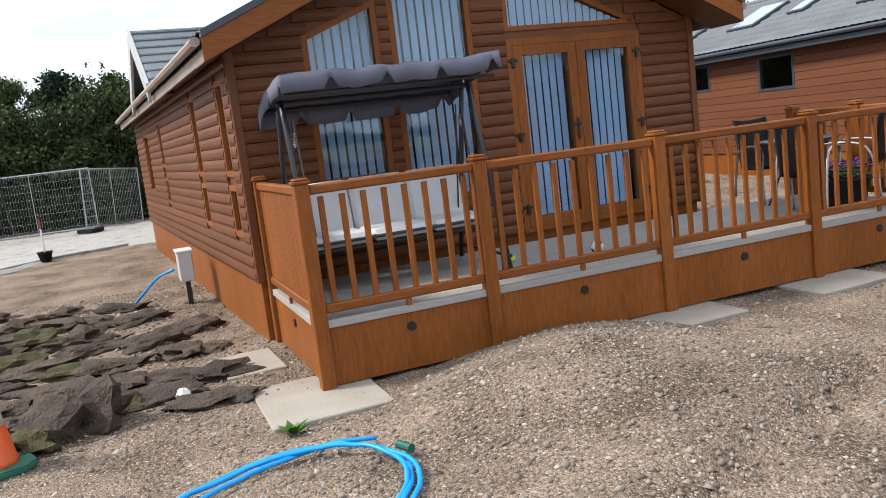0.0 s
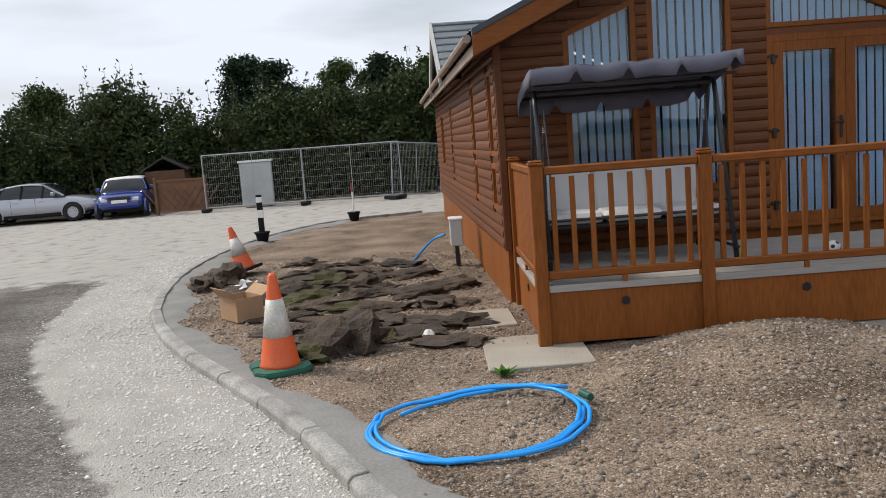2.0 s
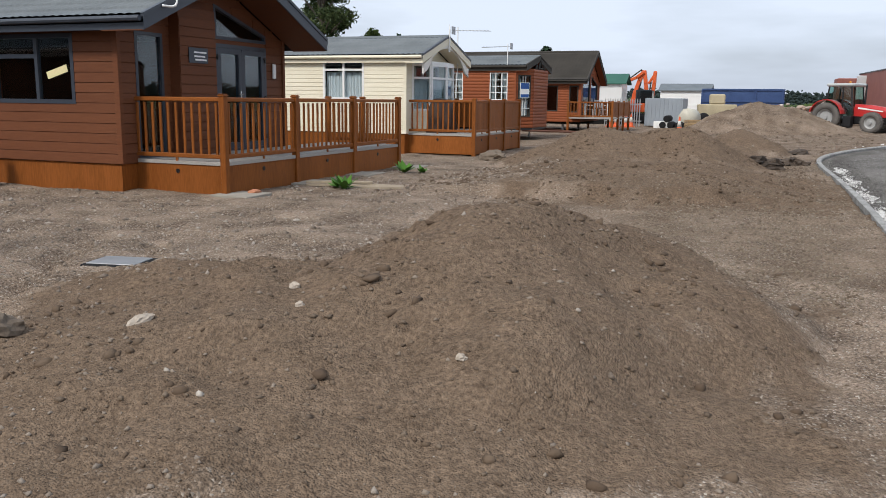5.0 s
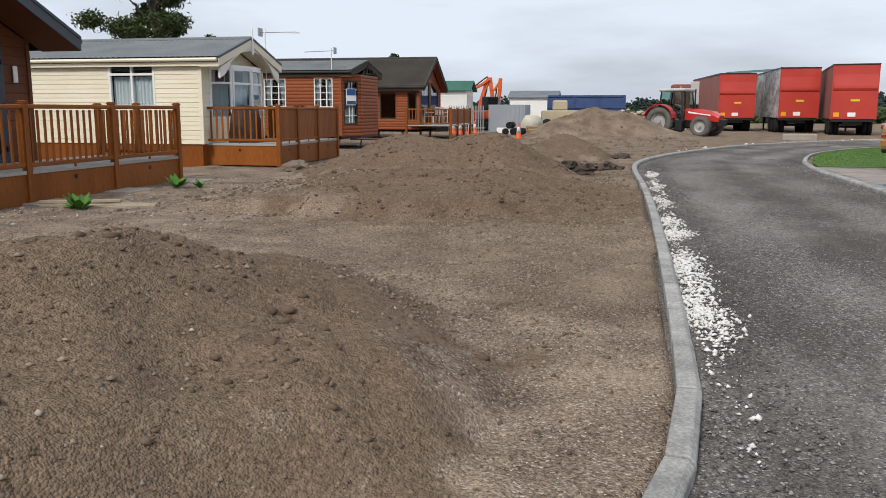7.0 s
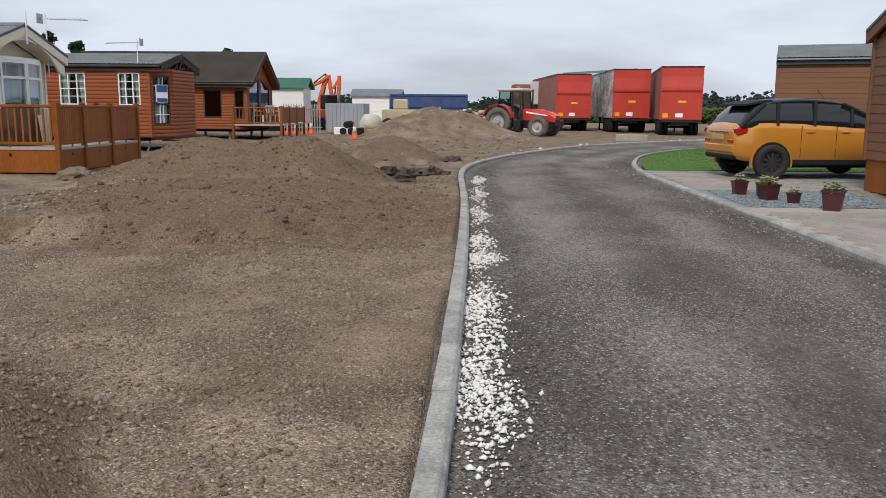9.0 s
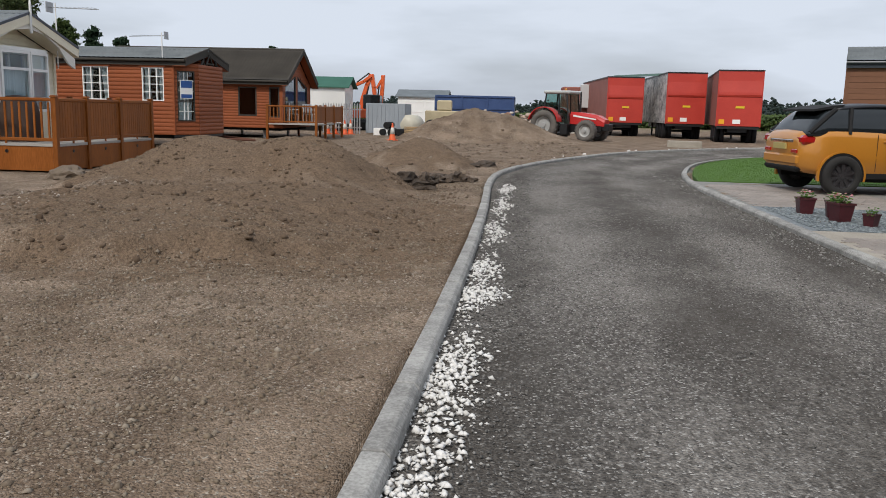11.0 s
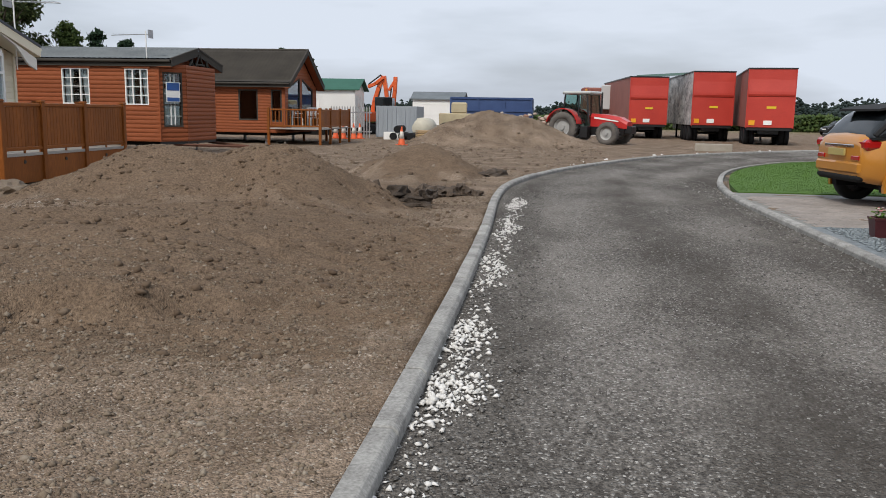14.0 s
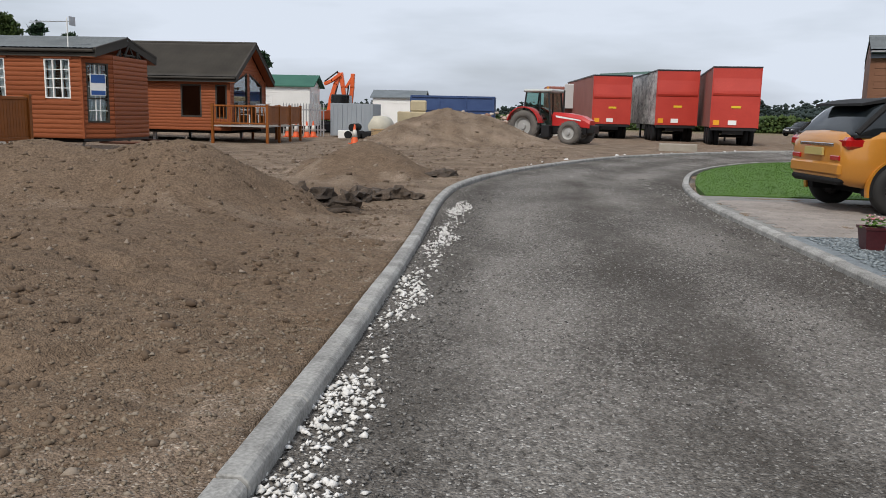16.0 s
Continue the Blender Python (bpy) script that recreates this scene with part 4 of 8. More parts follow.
LOGB = (plank_mesh("log", 0.118, 0.03), 0.118, 0.03)
LOGB[0].materials.append(LOG)
M1 = pose(-1.9, -0.12, 0, 0, 0, 2.8)
F1 = [(0.72, 1.50, 1.42, 2.85, 3.16, style(OAK, "blinds")), (1.62, 2.52, 1.10, 3.24, 3.58, style(OAK, "blinds")),
      (2.90, 4.62, 0.62, 2.68, 2.68, french_doors(OAK)), (2.90, 4.58, 2.76, 3.50, 2.79, style(OAK, "blinds", w=0.05))]
tall = style(OAK, "")
S1 = [(0.30, 0.72, 1.62, 2.56, 2.56, tall), (0.30, 0.72, 1.02, 1.54, 1.54, tall), (2.2, 2.62, 1.62, 2.56, 2.56, tall), (2.2, 2.62, 1.02, 1.54, 1.54, tall),
      (6.2, 6.6, 1.75, 2.5, 2.5, tall), (6.2, 6.6, 1.15, 1.6, 1.6, tall), (8.6, 9.4, 1.3, 2.4, 2.4, tall)]
lodge_1 = lodge("lodge", "brown log-clad park lodge with oak-framed gable glazing", M1, 11.2, 5.35, 0.0, 0.62, 2.84, 4.06, LOG, LOGB, TILE_G, F1, S1, OAK_H, ANTH, over=0.58, side_over=0.28, side_fascia=surf("weathered_tan_fascia", (0.24, 0.18, 0.14), (0.36, 0.29, 0.24), 0.6, 1.5, 40, 0.15))
deck("golden oak railed deck with grey boards", pose(0.02, 0, 0), 6.38, [0, 1.40, 3.07, 4.75, 6.38], 1.85, 0.55, 1.60, south_panel=True)

LAPB = (plank_mesh("lap", 0.165, 0.016), 0.165, 0.016)
LAPB[0].materials.append(LAP)
big2 = lambda h, wm, a, b, zb, za, zc: window(h, wm, a, b, zb, za, zc, ANTH, [a + (b - a) * 0.55], (a + 0.06, a + (b - a) * 0.55, za - 0.36), "", w=0.07)
S2 = [(0.88, 2.70, 1.52, 2.66, 2.66, big2), (5.42, 6.45, 1.88, 2.63, 2.63, style(ANTH)), (8.02, 8.72, 2.03, 2.66, 2.66, style(ANTH)), (11.9, 12.4, 1.7, 2.66, 2.66, style(ANTH))]
F2 = [(0.42, 1.10, 0.62, 2.72, 2.72, style(ANTH, w=0.06)), (2.55, 4.25, 0.62, 2.66, 2.66, french_doors(ANTH, "")), (2.55, 4.25, 2.74, 3.38, 2.9, style(ANTH, w=0.06))]
lodge_2 = lodge("lodge", "chestnut lap-clad park lodge with anthracite windows", pose(-2.08, 12.06, -0.08), 12.6, 4.9, 0.0, 0.55, 2.90, 3.98, LAP, LAPB, TILE_G, F2, S2, ANTH, ANTH, over=0.9, side_over=0.35)
deck("golden oak railed deck beside the chestnut lodge", pose(-0.33, 12.45, -0.08), 6.65, [0, 2.15, 4.42, 6.65], 1.85, 0.62, 1.70, group="lodge decks")

CREAMB = (plank_mesh("lap", 0.12, 0.014), 0.12, 0.014)
CREAMB[0].materials.append(CREAM)
S3 = [(1.3, 2.65, 1.56, 2.74, 2.74, style(WHITE, "net", 1, True))]
F3 = [(0.7, 2.5, 0.95, 2.6, 2.6, style(WHITE, "net", 2, True))]
lodge_3 = lodge("static_caravan", "cream lap-clad static caravan with white windows", pose(-2.0, 23.2, 0), 9.0, 3.7, 0.0, 0.6, 2.72, 3.3, CREAM, CREAMB, TILE_G, F3, S3, CREAM, ANTH, over=0.6, side_over=0.12)
deck("brown railed deck beside the cream caravan", pose(0.0, 23.5, 0), 4.4, [0, 1.25, 2.75, 4.4], 2.2, 0.62, 1.62, solid_front=True)

RLOGB = (plank_mesh("log", 0.13, 0.026), 0.13, 0.026)
RLOGB[0].materials.append(REDLOG)
S4 = [(0.3, 1.05, 1.6, 2.68, 2.68, georgian()), (2.2, 3.1, 1.6, 2.68, 2.68, georgian()), (4.6, 5.5, 1.6, 2.68, 2.68, georgian())]
F4 = [(0.5, 1.1, 0.9, 2.66, 2.66, style(WHITE, "net", 1, True, 0.04))]
lodge_4 = lodge("static_caravan", "russet log-clad static caravan raised on jacks", pose(-1.85, 33.5, 0), 10, 3.7, 0.45, 0.5, 2.85, 3.25, REDLOG, RLOGB, TILE_G, F4, S4, TILE_D, TILE_D, over=0.5, side_over=0.1)
S5 = [(1.2, 2.1, 1.05, 2.4, 2.4, style(TILE_D)), (0.1, 0.6, 1.0, 2.4, 2.4, style(TILE_D))]
F5 = [(0.5, 2.3, 0.8, 2.5, 3.0, style(TILE_D)), (2.6, 4.4, 0.8, 3.0, 2.5, style(TILE_D))]
lodge_5 = lodge("lodge", "russet log-clad lodge with dark tiled roof", pose(-1.79, 45.3, 0), 9, 4.9, 0.45, 0.5, 2.75, 4.15, REDLOG, RLOGB, TILE_D, F5, S5, TILE_D, TILE_D, over=0.4, side_over=0.3)
deck("raised russet railed deck on open posts", pose(0.1, 44.4, 0), 5.2, [0, 1.7, 3.4, 5.2], 2.3, 0.75, 1.62, skirt=False, solid_front=True)

# cross gable over the first lodge's side
CG = 5.1
for sx in (-1, 1):
    gx0 = -CG + sx * 1.45
    bmx = bmesh.new()
    vs = [bmx.verts.new(p) for p in ((gx0, -0.32, 2.78), (-CG, -0.32, 3.68), (-CG, 1.6, 3.68), (gx0, -0.26, 2.80))]
    vs += [bmx.verts.new(Vector(v.co) + Vector((0, 0, 0.07))) for v in vs]
    for q in ((0, 1, 2, 3), (7, 6, 5, 4), (0, 4, 5, 1), (1, 5, 6, 2), (2, 6, 7, 3), (3, 7, 4, 0)):
        bmx.faces.new([vs[k] for k in q])
    part("cross_roof", bmx, TILE_G, lodge_1, "grey tiled slope of the side gable")
    n_rib = 7
    for k in range(n_rib):
        f = (k + 0.5) / n_rib
        a = Vector((gx0, -0.32, 2.86)).lerp(Vector((-CG, -0.32, 3.76)), f)
        b = Vector((gx0, -0.26, 2.88)).lerp(Vector((-CG, 1.6, 3.76)), f)
        part("tile_course", tube(bmesh.new(), [a, b], 0.022, 6), TILE_G, lodge_1)
    part("cross_bargeboard", prism(bmesh.new(), [(gx0, 2.62), (-CG, 3.52), (-CG, 3.77), (gx0, 2.87)], "y", -0.36, -0.322), GREYBOARD := paint("pale_grey_bargeboard", (0.42, 0.43, 0.42), 0.5), lodge_1, "pale grey bargeboard")
part("gable_board", prism(bmesh.new(), [(-CG - 1.35, 2.72), (-CG + 1.35, 2.72), (-CG, 3.55)], "y", -0.12, 0.0), LOG, lodge_1)

# roof windows, sign, lamp and aerial bracket on the chestnut lodge
for x, w_, a0, a1 in ((-4.0, 0.75, 0.30, 0.72), (-6.3, 0.35, 0.42, 0.6), (-7.7, 0.75, 0.30, 0.72), (-9.9, 0.75, 0.30, 0.72)):
    sl2 = (3.98 - 2.90) / 2.45
    ang = math.atan(sl2)
    mm = Matrix.Translation((x, 0, 2.90 + 0.12)) @ Matrix.Rotation(ang, 4, "X")
    y0, y1 = a0 * 2.45 / math.cos(ang), a1 * 2.45 / math.cos(ang)
    rw = part("roof_window", boxed((-w_ / 2 - 0.06, y0 - 0.06, 0.0), (w_ / 2 + 0.06, y1 + 0.06, 0.09), 0.01), ANTH, lodge_2, m=mm)
    # opaque glass; its pale blue-grey base colour stands in for mirrored sky
    part("pane", boxed((-w_ / 2, y0, 0.091), (w_ / 2, y1, 0.097)), paint("sky_coloured_roof_glass", (0.30, 0.36, 0.40), 0.05, coat=1.0), rw, "roof glass coloured like reflected sky")
part("name_sign", boxed((0.238, 1.5, 2.25), (0.256, 2.03, 2.52), 0.004), ANTH, lodge_2, "dark name plate with pale lettering")
for k, (a, b, z) in enumerate(((1.56, 1.9, 2.44), (1.56, 1.86, 2.37), (1.58, 1.9, 2.31))):
    part("lettering", boxed((0.257, a + 0.08, z - 0.014), (0.259, b + 0.08, z + 0.014)), WHITE, lodge_2)
part("wall_lamp", boxed((0.03, 4.45, 2.05), (0.07, 4.55, 2.35), 0.01), WHITE, lodge_2)
part("aerial_bracket", tube(bmesh.new(), spline([(0.93, 0.05, 3.05), (1.0, 0.25, 3.06), (1.02, 0.3, 3.2), (1.02, 0.3, 3.9)], 0.06), 0.018, 8), WHITE, lodge_2, smooth=True)
part("window_notice", boxed((-1.48, -0.012, 1.98), (-1.02, -0.004, 2.10), 0, Matrix.Translation((-1.25, 0, 2.04)) @ Matrix.Rotation(radians(-16), 4, "Y") @ Matrix.Translation((1.25, 0, -2.04))), paint("cream_tape", (0.75, 0.68, 0.38)), lodge_2, "cream notice taped across the window")
# porch return wall in the gable front
part("porch_pier", boxed((0.0, 1.28, 0.55), (0.22, 2.30, 3.2), 0.005), LAP, lodge_2, "boarded pier of the recessed porch")
for k in range(15):
    part("pier_board", boxed((0.222, 1.285, 0.56 + k * 0.165), (0.236, 2.295, 0.56 + k * 0.165 + 0.15), 0.003), LAP, lodge_2)

# bay window and arched bargeboard of the cream caravan
bay = [(0.0, 0.45), (0.42, 0.95), (0.55, 1.85), (0.42, 2.75), (0.0, 3.25)]
for (xa, ya), (xb, yb) in zip(bay, bay[1:]):
    d_ = Vector((xb - xa, yb - ya, 0))
    mb = Matrix.Translation((xa, ya, 0)) @ Matrix.Rotation(math.atan2(d_.y, d_.x), 4, "Z")
    part("bay_wall", boxed((0, -0.02, 0.6), (d_.length, 0.05, 1.25)), CREAM, lodge_3, m=mb)
    window(lodge_3, mb, 0.01, d_.length - 0.01, 1.255, 2.6, None, WHITE, (), (0.06, d_.length - 0.06, 2.2), "net", w=0.06, name="bay_window")
part("bay_roof", prism(bmesh.new(), [(x, y) for x, y in bay], "z", 2.605, 2.68), WHITE, lodge_3)
arch = [(0.0, 2.55), (0.0, 2.30), (0.3, 2.42), (0.7, 2.78), (1.25, 3.02), (1.85, 3.1), (2.45, 3.02), (3.0, 2.78), (3.4, 2.42), (3.7, 2.30), (3.7, 2.55), (1.85, 3.28)]
part("arched_bargeboard", prism(bmesh.new(), arch, "x", 0.52, 0.57), paint("pale_cream_board", (0.72, 0.70, 0.64), 0.5), lodge_3, "pale arched bargeboard")
part("finial", tube(bmesh.new(), [(0.62, 1.85, 3.0), (0.62, 1.85, 3.65), (0.62, 1.85, 3.8)], [0.03, 0.028, 0.004], 8), WHITE, lodge_3, "white turned finial")


def aerial(parent, x, y, z, h=0.8, turn=0.0):
    mm = Matrix.Translation((x, y, z)) @ Matrix.Rotation(radians(turn), 4, "Z")
    mast = part("aerial_mast", tube(bmesh.new(), [(0, 0, -0.6), (0, 0, h)], 0.018, 6), WHITE, parent, m=mm)
    part("boom", tube(bmesh.new(), [(-0.15, 0, h - 0.1), (1.1, 0, h - 0.14)], 0.012, 5), GALV, mast)
    for k in range(9):
        part("element", tube(bmesh.new(), [(0.1 + k * 0.11, -0.13, h - 0.11), (0.1 + k * 0.11, 0.13, h - 0.11)], 0.005, 4), GALV, mast)
    part("reflector", boxed((-0.16, -0.15, h - 0.22), (-0.14, 0.15, h + 0.02)), GALV, mast)


aerial(lodge_3, 0.3, 3.4, 2.9, 0.95, 0)
aerial(lodge_4, -0.35, 0.05, 2.95, 0.85, 180)

# canted front, carved gable and running gear of the russet caravan
for (xa, ya), (xb, yb), win in (((0.0, 0.0), (0.55, 0.75), True), ((0.55, 0.75), (0.55, 2.95), False), ((0.55, 2.95), (0.0, 3.7), True)):
    d_ = Vector((xb - xa, yb - ya, 0))
    mb = Matrix.Translation((xa, ya, 0)) @ Matrix.Rotation(math.atan2(d_.y, d_.x), 4, "Z")
    ops = [(0.14, d_.length - 0.14, 0.95, 2.6, 2.6)] if win else []
    wall(lodge_4, mb, d_.length, 0.5, lambda x: 2.8, ops, REDLOG, RLOGB, 0.08, "front_wall")
    if win:
        window(lodge_4, mb, 0.14, d_.length - 0.14, 0.95, 2.6, None, TILE_D, [], (0.18, d_.length - 0.18, 1.62), "net", w=0.045, name="tall_window")
        for z_ in (1.28, 1.95, 2.27):
            part("glazing_bar", boxed((0.185, -0.012, z_ - 0.011), (d_.length - 0.185, 0.03, z_ + 0.011)), WHITE, lodge_4, m=mb)
        for x_ in (0.40, d_.length - 0.40):
            part("glazing_bar", boxed((x_ - 0.011, -0.014, 0.995), (x_ + 0.011, 0.028, 2.555)), WHITE, lodge_4, m=mb)
        sg = part("sale_board", boxed((0.24, -0.05, 1.7), (d_.length - 0.24, -0.025, 2.3)), WHITE, lodge_4, "white and blue sale board", mb)
        for z0_, z1_ in ((2.05, 2.28), (1.72, 1.84)):
            part("sale_band", boxed((0.26, -0.054, z0_), (d_.length - 0.26, -0.0505, z1_)), paint("deep_blue_print", (0.02, 0.08, 0.28)), sg)
part("front_floor", prism(bmesh.new(), [(0, 0), (0.55, 0.75), (0.55, 2.95), (0, 3.7)], "z", 0.42, 0.5), BLACK, lodge_4)
orn = bmesh.new()
for ya, za, yb, zb_ in ((0.95, 2.72, 1.3, 3.0), (1.3, 2.72, 1.3, 3.05), (1.85, 3.2, 1.45, 2.72), (1.85, 3.2, 2.25, 2.72), (1.5, 2.9, 2.2, 2.9), (2.4, 2.72, 2.4, 3.05), (2.75, 2.72, 2.4, 3.0)):
    tube(orn, [(0.53, ya, za), (0.53, yb, zb_)], 0.035, 6)
part("gable_tracery", orn, TILE_D, lodge_4, "dark carved gable tracery")
for x in (-0.3, -2.5, -5.0):
    for y in (0.4, 3.2):
        part("jack", tube(bmesh.new(), [(x, y, -0.01), (x + 0.12, y, 0.45)], 0.035, 6), GALV, lodge_4)
part("drawbar", tube(bmesh.new(), [(0.2, 0.5, 0.4), (2.1, 1.85, 0.33), (0.2, 3.2, 0.4)], 0.05, 6), paint("rusty_drawbar", (0.12, 0.05, 0.03), 0.8), lodge_4, "rusty A-frame drawbar")
for x in (-1.0, -3.5, -6.0):
    for y in (0.5, 4.4):
        part("leg", boxed((x - 0.06, y - 0.06, 0), (x + 0.06, y + 0.06, 0.45)), GALV, lodge_5)


# ---- things round the first lodge ----
def lump(name, seed, size, material, squash=0.5, rough=0.3, detail=3):
    """A lump of earth or stone: a sphere pushed about by noise, its underside flattened."""
    bm = bmesh.new()
    bmesh.ops.create_icosphere(bm, subdivisions=detail, radius=1)
    off = Vector((seed * 3.7, seed * 1.3, seed * 2.1))
    for v in bm.verts:
        d = v.co.normalized()
        k = 1 + rough * noise.noise(d * 1.6 + off) + rough * 0.5 * noise.noise(d * 4.5 + off) + rough * 0.2 * noise.noise(d * 11 + off)
        v.co = Vector((d.x * k * size[0], d.y * k * size[1], max(d.z, -0.35) * k * size[2]))
    me = bpy.data.meshes.new(name)
    bm.to_mesh(me)
    bm.free()
    me.materials.append(material)
    return me


def height_at(x, y):
    """Height of the built ground at points, from the nearest grid cell."""
    i = np.clip(np.searchsorted(gx, x) - 1, 0, len(gx) - 2)
    j = np.clip(np.searchsorted(gy, y) - 1, 0, len(gy) - 2)
    u = np.clip((x - gx[i]) / (gx[i + 1] - gx[i]), 0, 1)
    v = np.clip((y - gy[j]) / (gy[j + 1] - gy[j]), 0, 1)
    return Z[i, j] * (1 - u) * (1 - v) + Z[i + 1, j] * u * (1 - v) + Z[i, j + 1] * (1 - u) * v + Z[i + 1, j + 1] * u * v


def on_ground(x, y):
    return float(height_at(np.array([x]), np.array([y]))[0])


TURF = surf("dark_peaty_turf", (0.026, 0.018, 0.012), (0.105, 0.076, 0.054), 0.95, 7, 45, 1.0, 0.25, dist=0.03)
MOSS = surf("mossy_turf", (0.035, 0.032, 0.012), (0.10, 0.095, 0.03), 0.95, 7, 70, 1.0, 0.2, dist=0.02)
rt = random.Random(8)
variants = [lump("turf_clod", k, (1, 1, 1), TURF, rough=0.8) for k in range(7)]
mossy = [lump("turf_clod", 20 + k, (1, 1, 1), MOSS, rough=0.8) for k in range(3)]
CLODS = [(-0.42, -1.72, 0.50, 0.36, 0.26), (-0.85, -1.2, 0.55, 0.3, 0.09), (-1.5, -1.35, 0.6, 0.3, 0.10), (-0.35, -0.75, 0.5, 0.2, 0.08), (-1.1, -0.75, 0.6, 0.24, 0.09), (-2.2, -0.8, 0.5, 0.3, 0.12), (-2.9, -1.2, 0.55, 0.28, 0.13), (-3.3, -0.75, 0.5, 0.3, 0.14), (-2.2, -1.5, 0.6, 0.22, 0.1), (-1.7, -2.0, 0.6, 0.2, 0.1), (-2.6, -2.1, 0.7, 0.22, 0.12), (-3.6, -1.9, 0.6, 0.3, 0.16), (-4.3, -1.3, 0.6, 0.25, 0.12), (-4.8, -2.0, 0.7, 0.3, 0.14), (-5.4, -1.4, 0.6, 0.2, 0.1), (-5.3, -2.7, 0.7, 0.25, 0.12), (-4.3, -2.7, 0.6, 0.3, 0.16), (-3.4, -2.7, 0.6, 0.3, 0.15), (-5.0, -3.9, 0.45, 0.4, 0.22), (-4.6, -4.1, 0.35, 0.35, 0.2), (-3.9, -3.4, 0.4, 0.25, 0.14), (-1.3, -2.4, 0.5, 0.18, 0.1), (-0.9, -2.05, 0.45, 0.2, 0.12), (-2.0, -2.6, 0.55, 0.16, 0.09), (-3.0, -3.2, 0.4, 0.2, 0.1), (-5.8, -2.2, 0.6, 0.2, 0.1), (-6.2, -3.0, 0.5, 0.2, 0.1), (-1.0, -1.6, 0.4, 0.25, 0.12), (-3.0, -1.7, 0.6, 0.18, 0.1)]
MOSSES = [(-0.15, -2.02, 0.30, 0.24, 0.15), (-0.75, -1.42, 0.25, 0.2, 0.12), (-2.9, -2.4, 0.55, 0.3, 0.15), (-3.8, -2.3, 0.5, 0.35, 0.2), (-2.3, -1.85, 0.55, 0.2, 0.1)]
for k, (x, y, sx, sy, sz) in enumerate(CLODS + MOSSES):
    moss = k >= len(CLODS)
    ob = placed("turf_clod", rt.choice(mossy if moss else variants), None, pose(x, y, on_ground(x, y) + sz * 0.15, 0, 0, rt.uniform(60, 120)))
    ob.scale = (sx * 0.62, sy * 0.85, sz * (1.05 if sz > 0.2 else 0.72))
    tagged(ob, "mossy green-brown lifted turf on the stony ground" if moss else "dark peaty lifted turf lying on stony ground", "turf", "lifted turf")

# traffic cones
ORANGE = surf("faded_orange_plastic", (0.62, 0.085, 0.02), (0.72, 0.14, 0.04), 0.5, 4, 60, 0.1)
REFLECT = surf("scuffed_white_sleeve", (0.42, 0.40, 0.36), (0.68, 0.66, 0.62), 0.5, 7, 50, 0.15)
GREENRUB = surf("green_rubber_base", (0.008, 0.085, 0.055), (0.02, 0.13, 0.09), 0.7, 4, 60, 0.2)


def traffic_cone(m, h=0.75, base_mat=None, label="orange and white traffic cone on a green base"):
    c = thing("traffic_cone", label, "traffic cone", m, "traffic cones")
    base_mat = base_mat or GREENRUB
    b = bmesh.new()
    for k in range(2):
        s = 1 - 2 * k
        prism(b, [(s * 0.008, -0.24), (s * 0.16, -0.24), (s * 0.24, -0.16), (s * 0.24, 0.16), (s * 0.16, 0.24), (s * 0.008, 0.24)], "z", 0, 0.045)
    bmesh.ops.bevel(b, geom=b.edges[:], offset=0.01, segments=2, affect="EDGES")
    part("base", b, base_mat, c)
    r = lambda z: 0.165 - (0.165 - 0.03) * (z - 0.04) / (h - 0.04)
    part("cone_body", lathe(bmesh.new(), [(r(0.04) + 0.01, 0.04), (r(0.06), 0.07), (r(0.40 * h), 0.40 * h), (r(0.78 * h), 0.78 * h), (r(0.94 * h), 0.94 * h), (0.036, h - 0.02), (0.022, h)], 24), ORANGE, c, smooth=True)
    part("sleeve", lathe(bmesh.new(), [(r(0.36 * h) + 0.003, 0.36 * h), (r(0.74 * h) + 0.003, 0.74 * h)], 24), REFLECT, c, "scuffed white reflective sleeve", smooth=True)
    return c


traffic_cone(pose(0.12, -2.24, on_ground(0.12, -2.24) + 0.01, 0, 1.5, 20), 0.82)
traffic_cone(pose(-5.75, -3.85, on_ground(-5.75, -3.85) + 0.06, 3, -14, 70), 0.72, BLACK_R, "leaning orange and white traffic cone among turf")


def bollard(m, white=True):
    b = thing("verge_marker", "black and white marker post in a weighted pot" if white else "thin white marker stick in a black pot", "marker post", m)
    part("pot", lathe(bmesh.new(), [(0.10, 0), (0.15, 0.2), (0.165, 0.2), (0.165, 0.23), (0.14, 0.23), (0.13, 0.19), (0.02, 0.18)], 18), BLACK_R, b, smooth=True)
    if white:
        part("post", box(bmesh.new(), (-0.02, -0.06, 0.16), (0.02, 0.06, 1.0), 0.012), BLACK_R, b)
        for z0, z1 in ((0.52, 0.68), (0.84, 0.95)):
            part("reflector", boxed((-0.026, -0.062, z0), (0.026, 0.062, z1), 0.004), WHITE, b, "white band")
    else:
        part("stick", tube(bmesh.new(), [(0, 0, 0.17), (0.02, 0.0, 0.95)], 0.018, 8), WHITE, b)
        part("band", tube(bmesh.new(), [(0.015, 0, 0.72), (0.02, 0, 0.95)], 0.02, 8), paint("dull_red_tape", (0.35, 0.05, 0.04)), b)
    return b


bollard(pose(-10.3, -4.5, on_ground(-10.3, -4.5), 0, 0, 0))
bollard(pose(-13.7, -2.9, on_ground(-13.7, -2.9), 0, 0, 0), False)

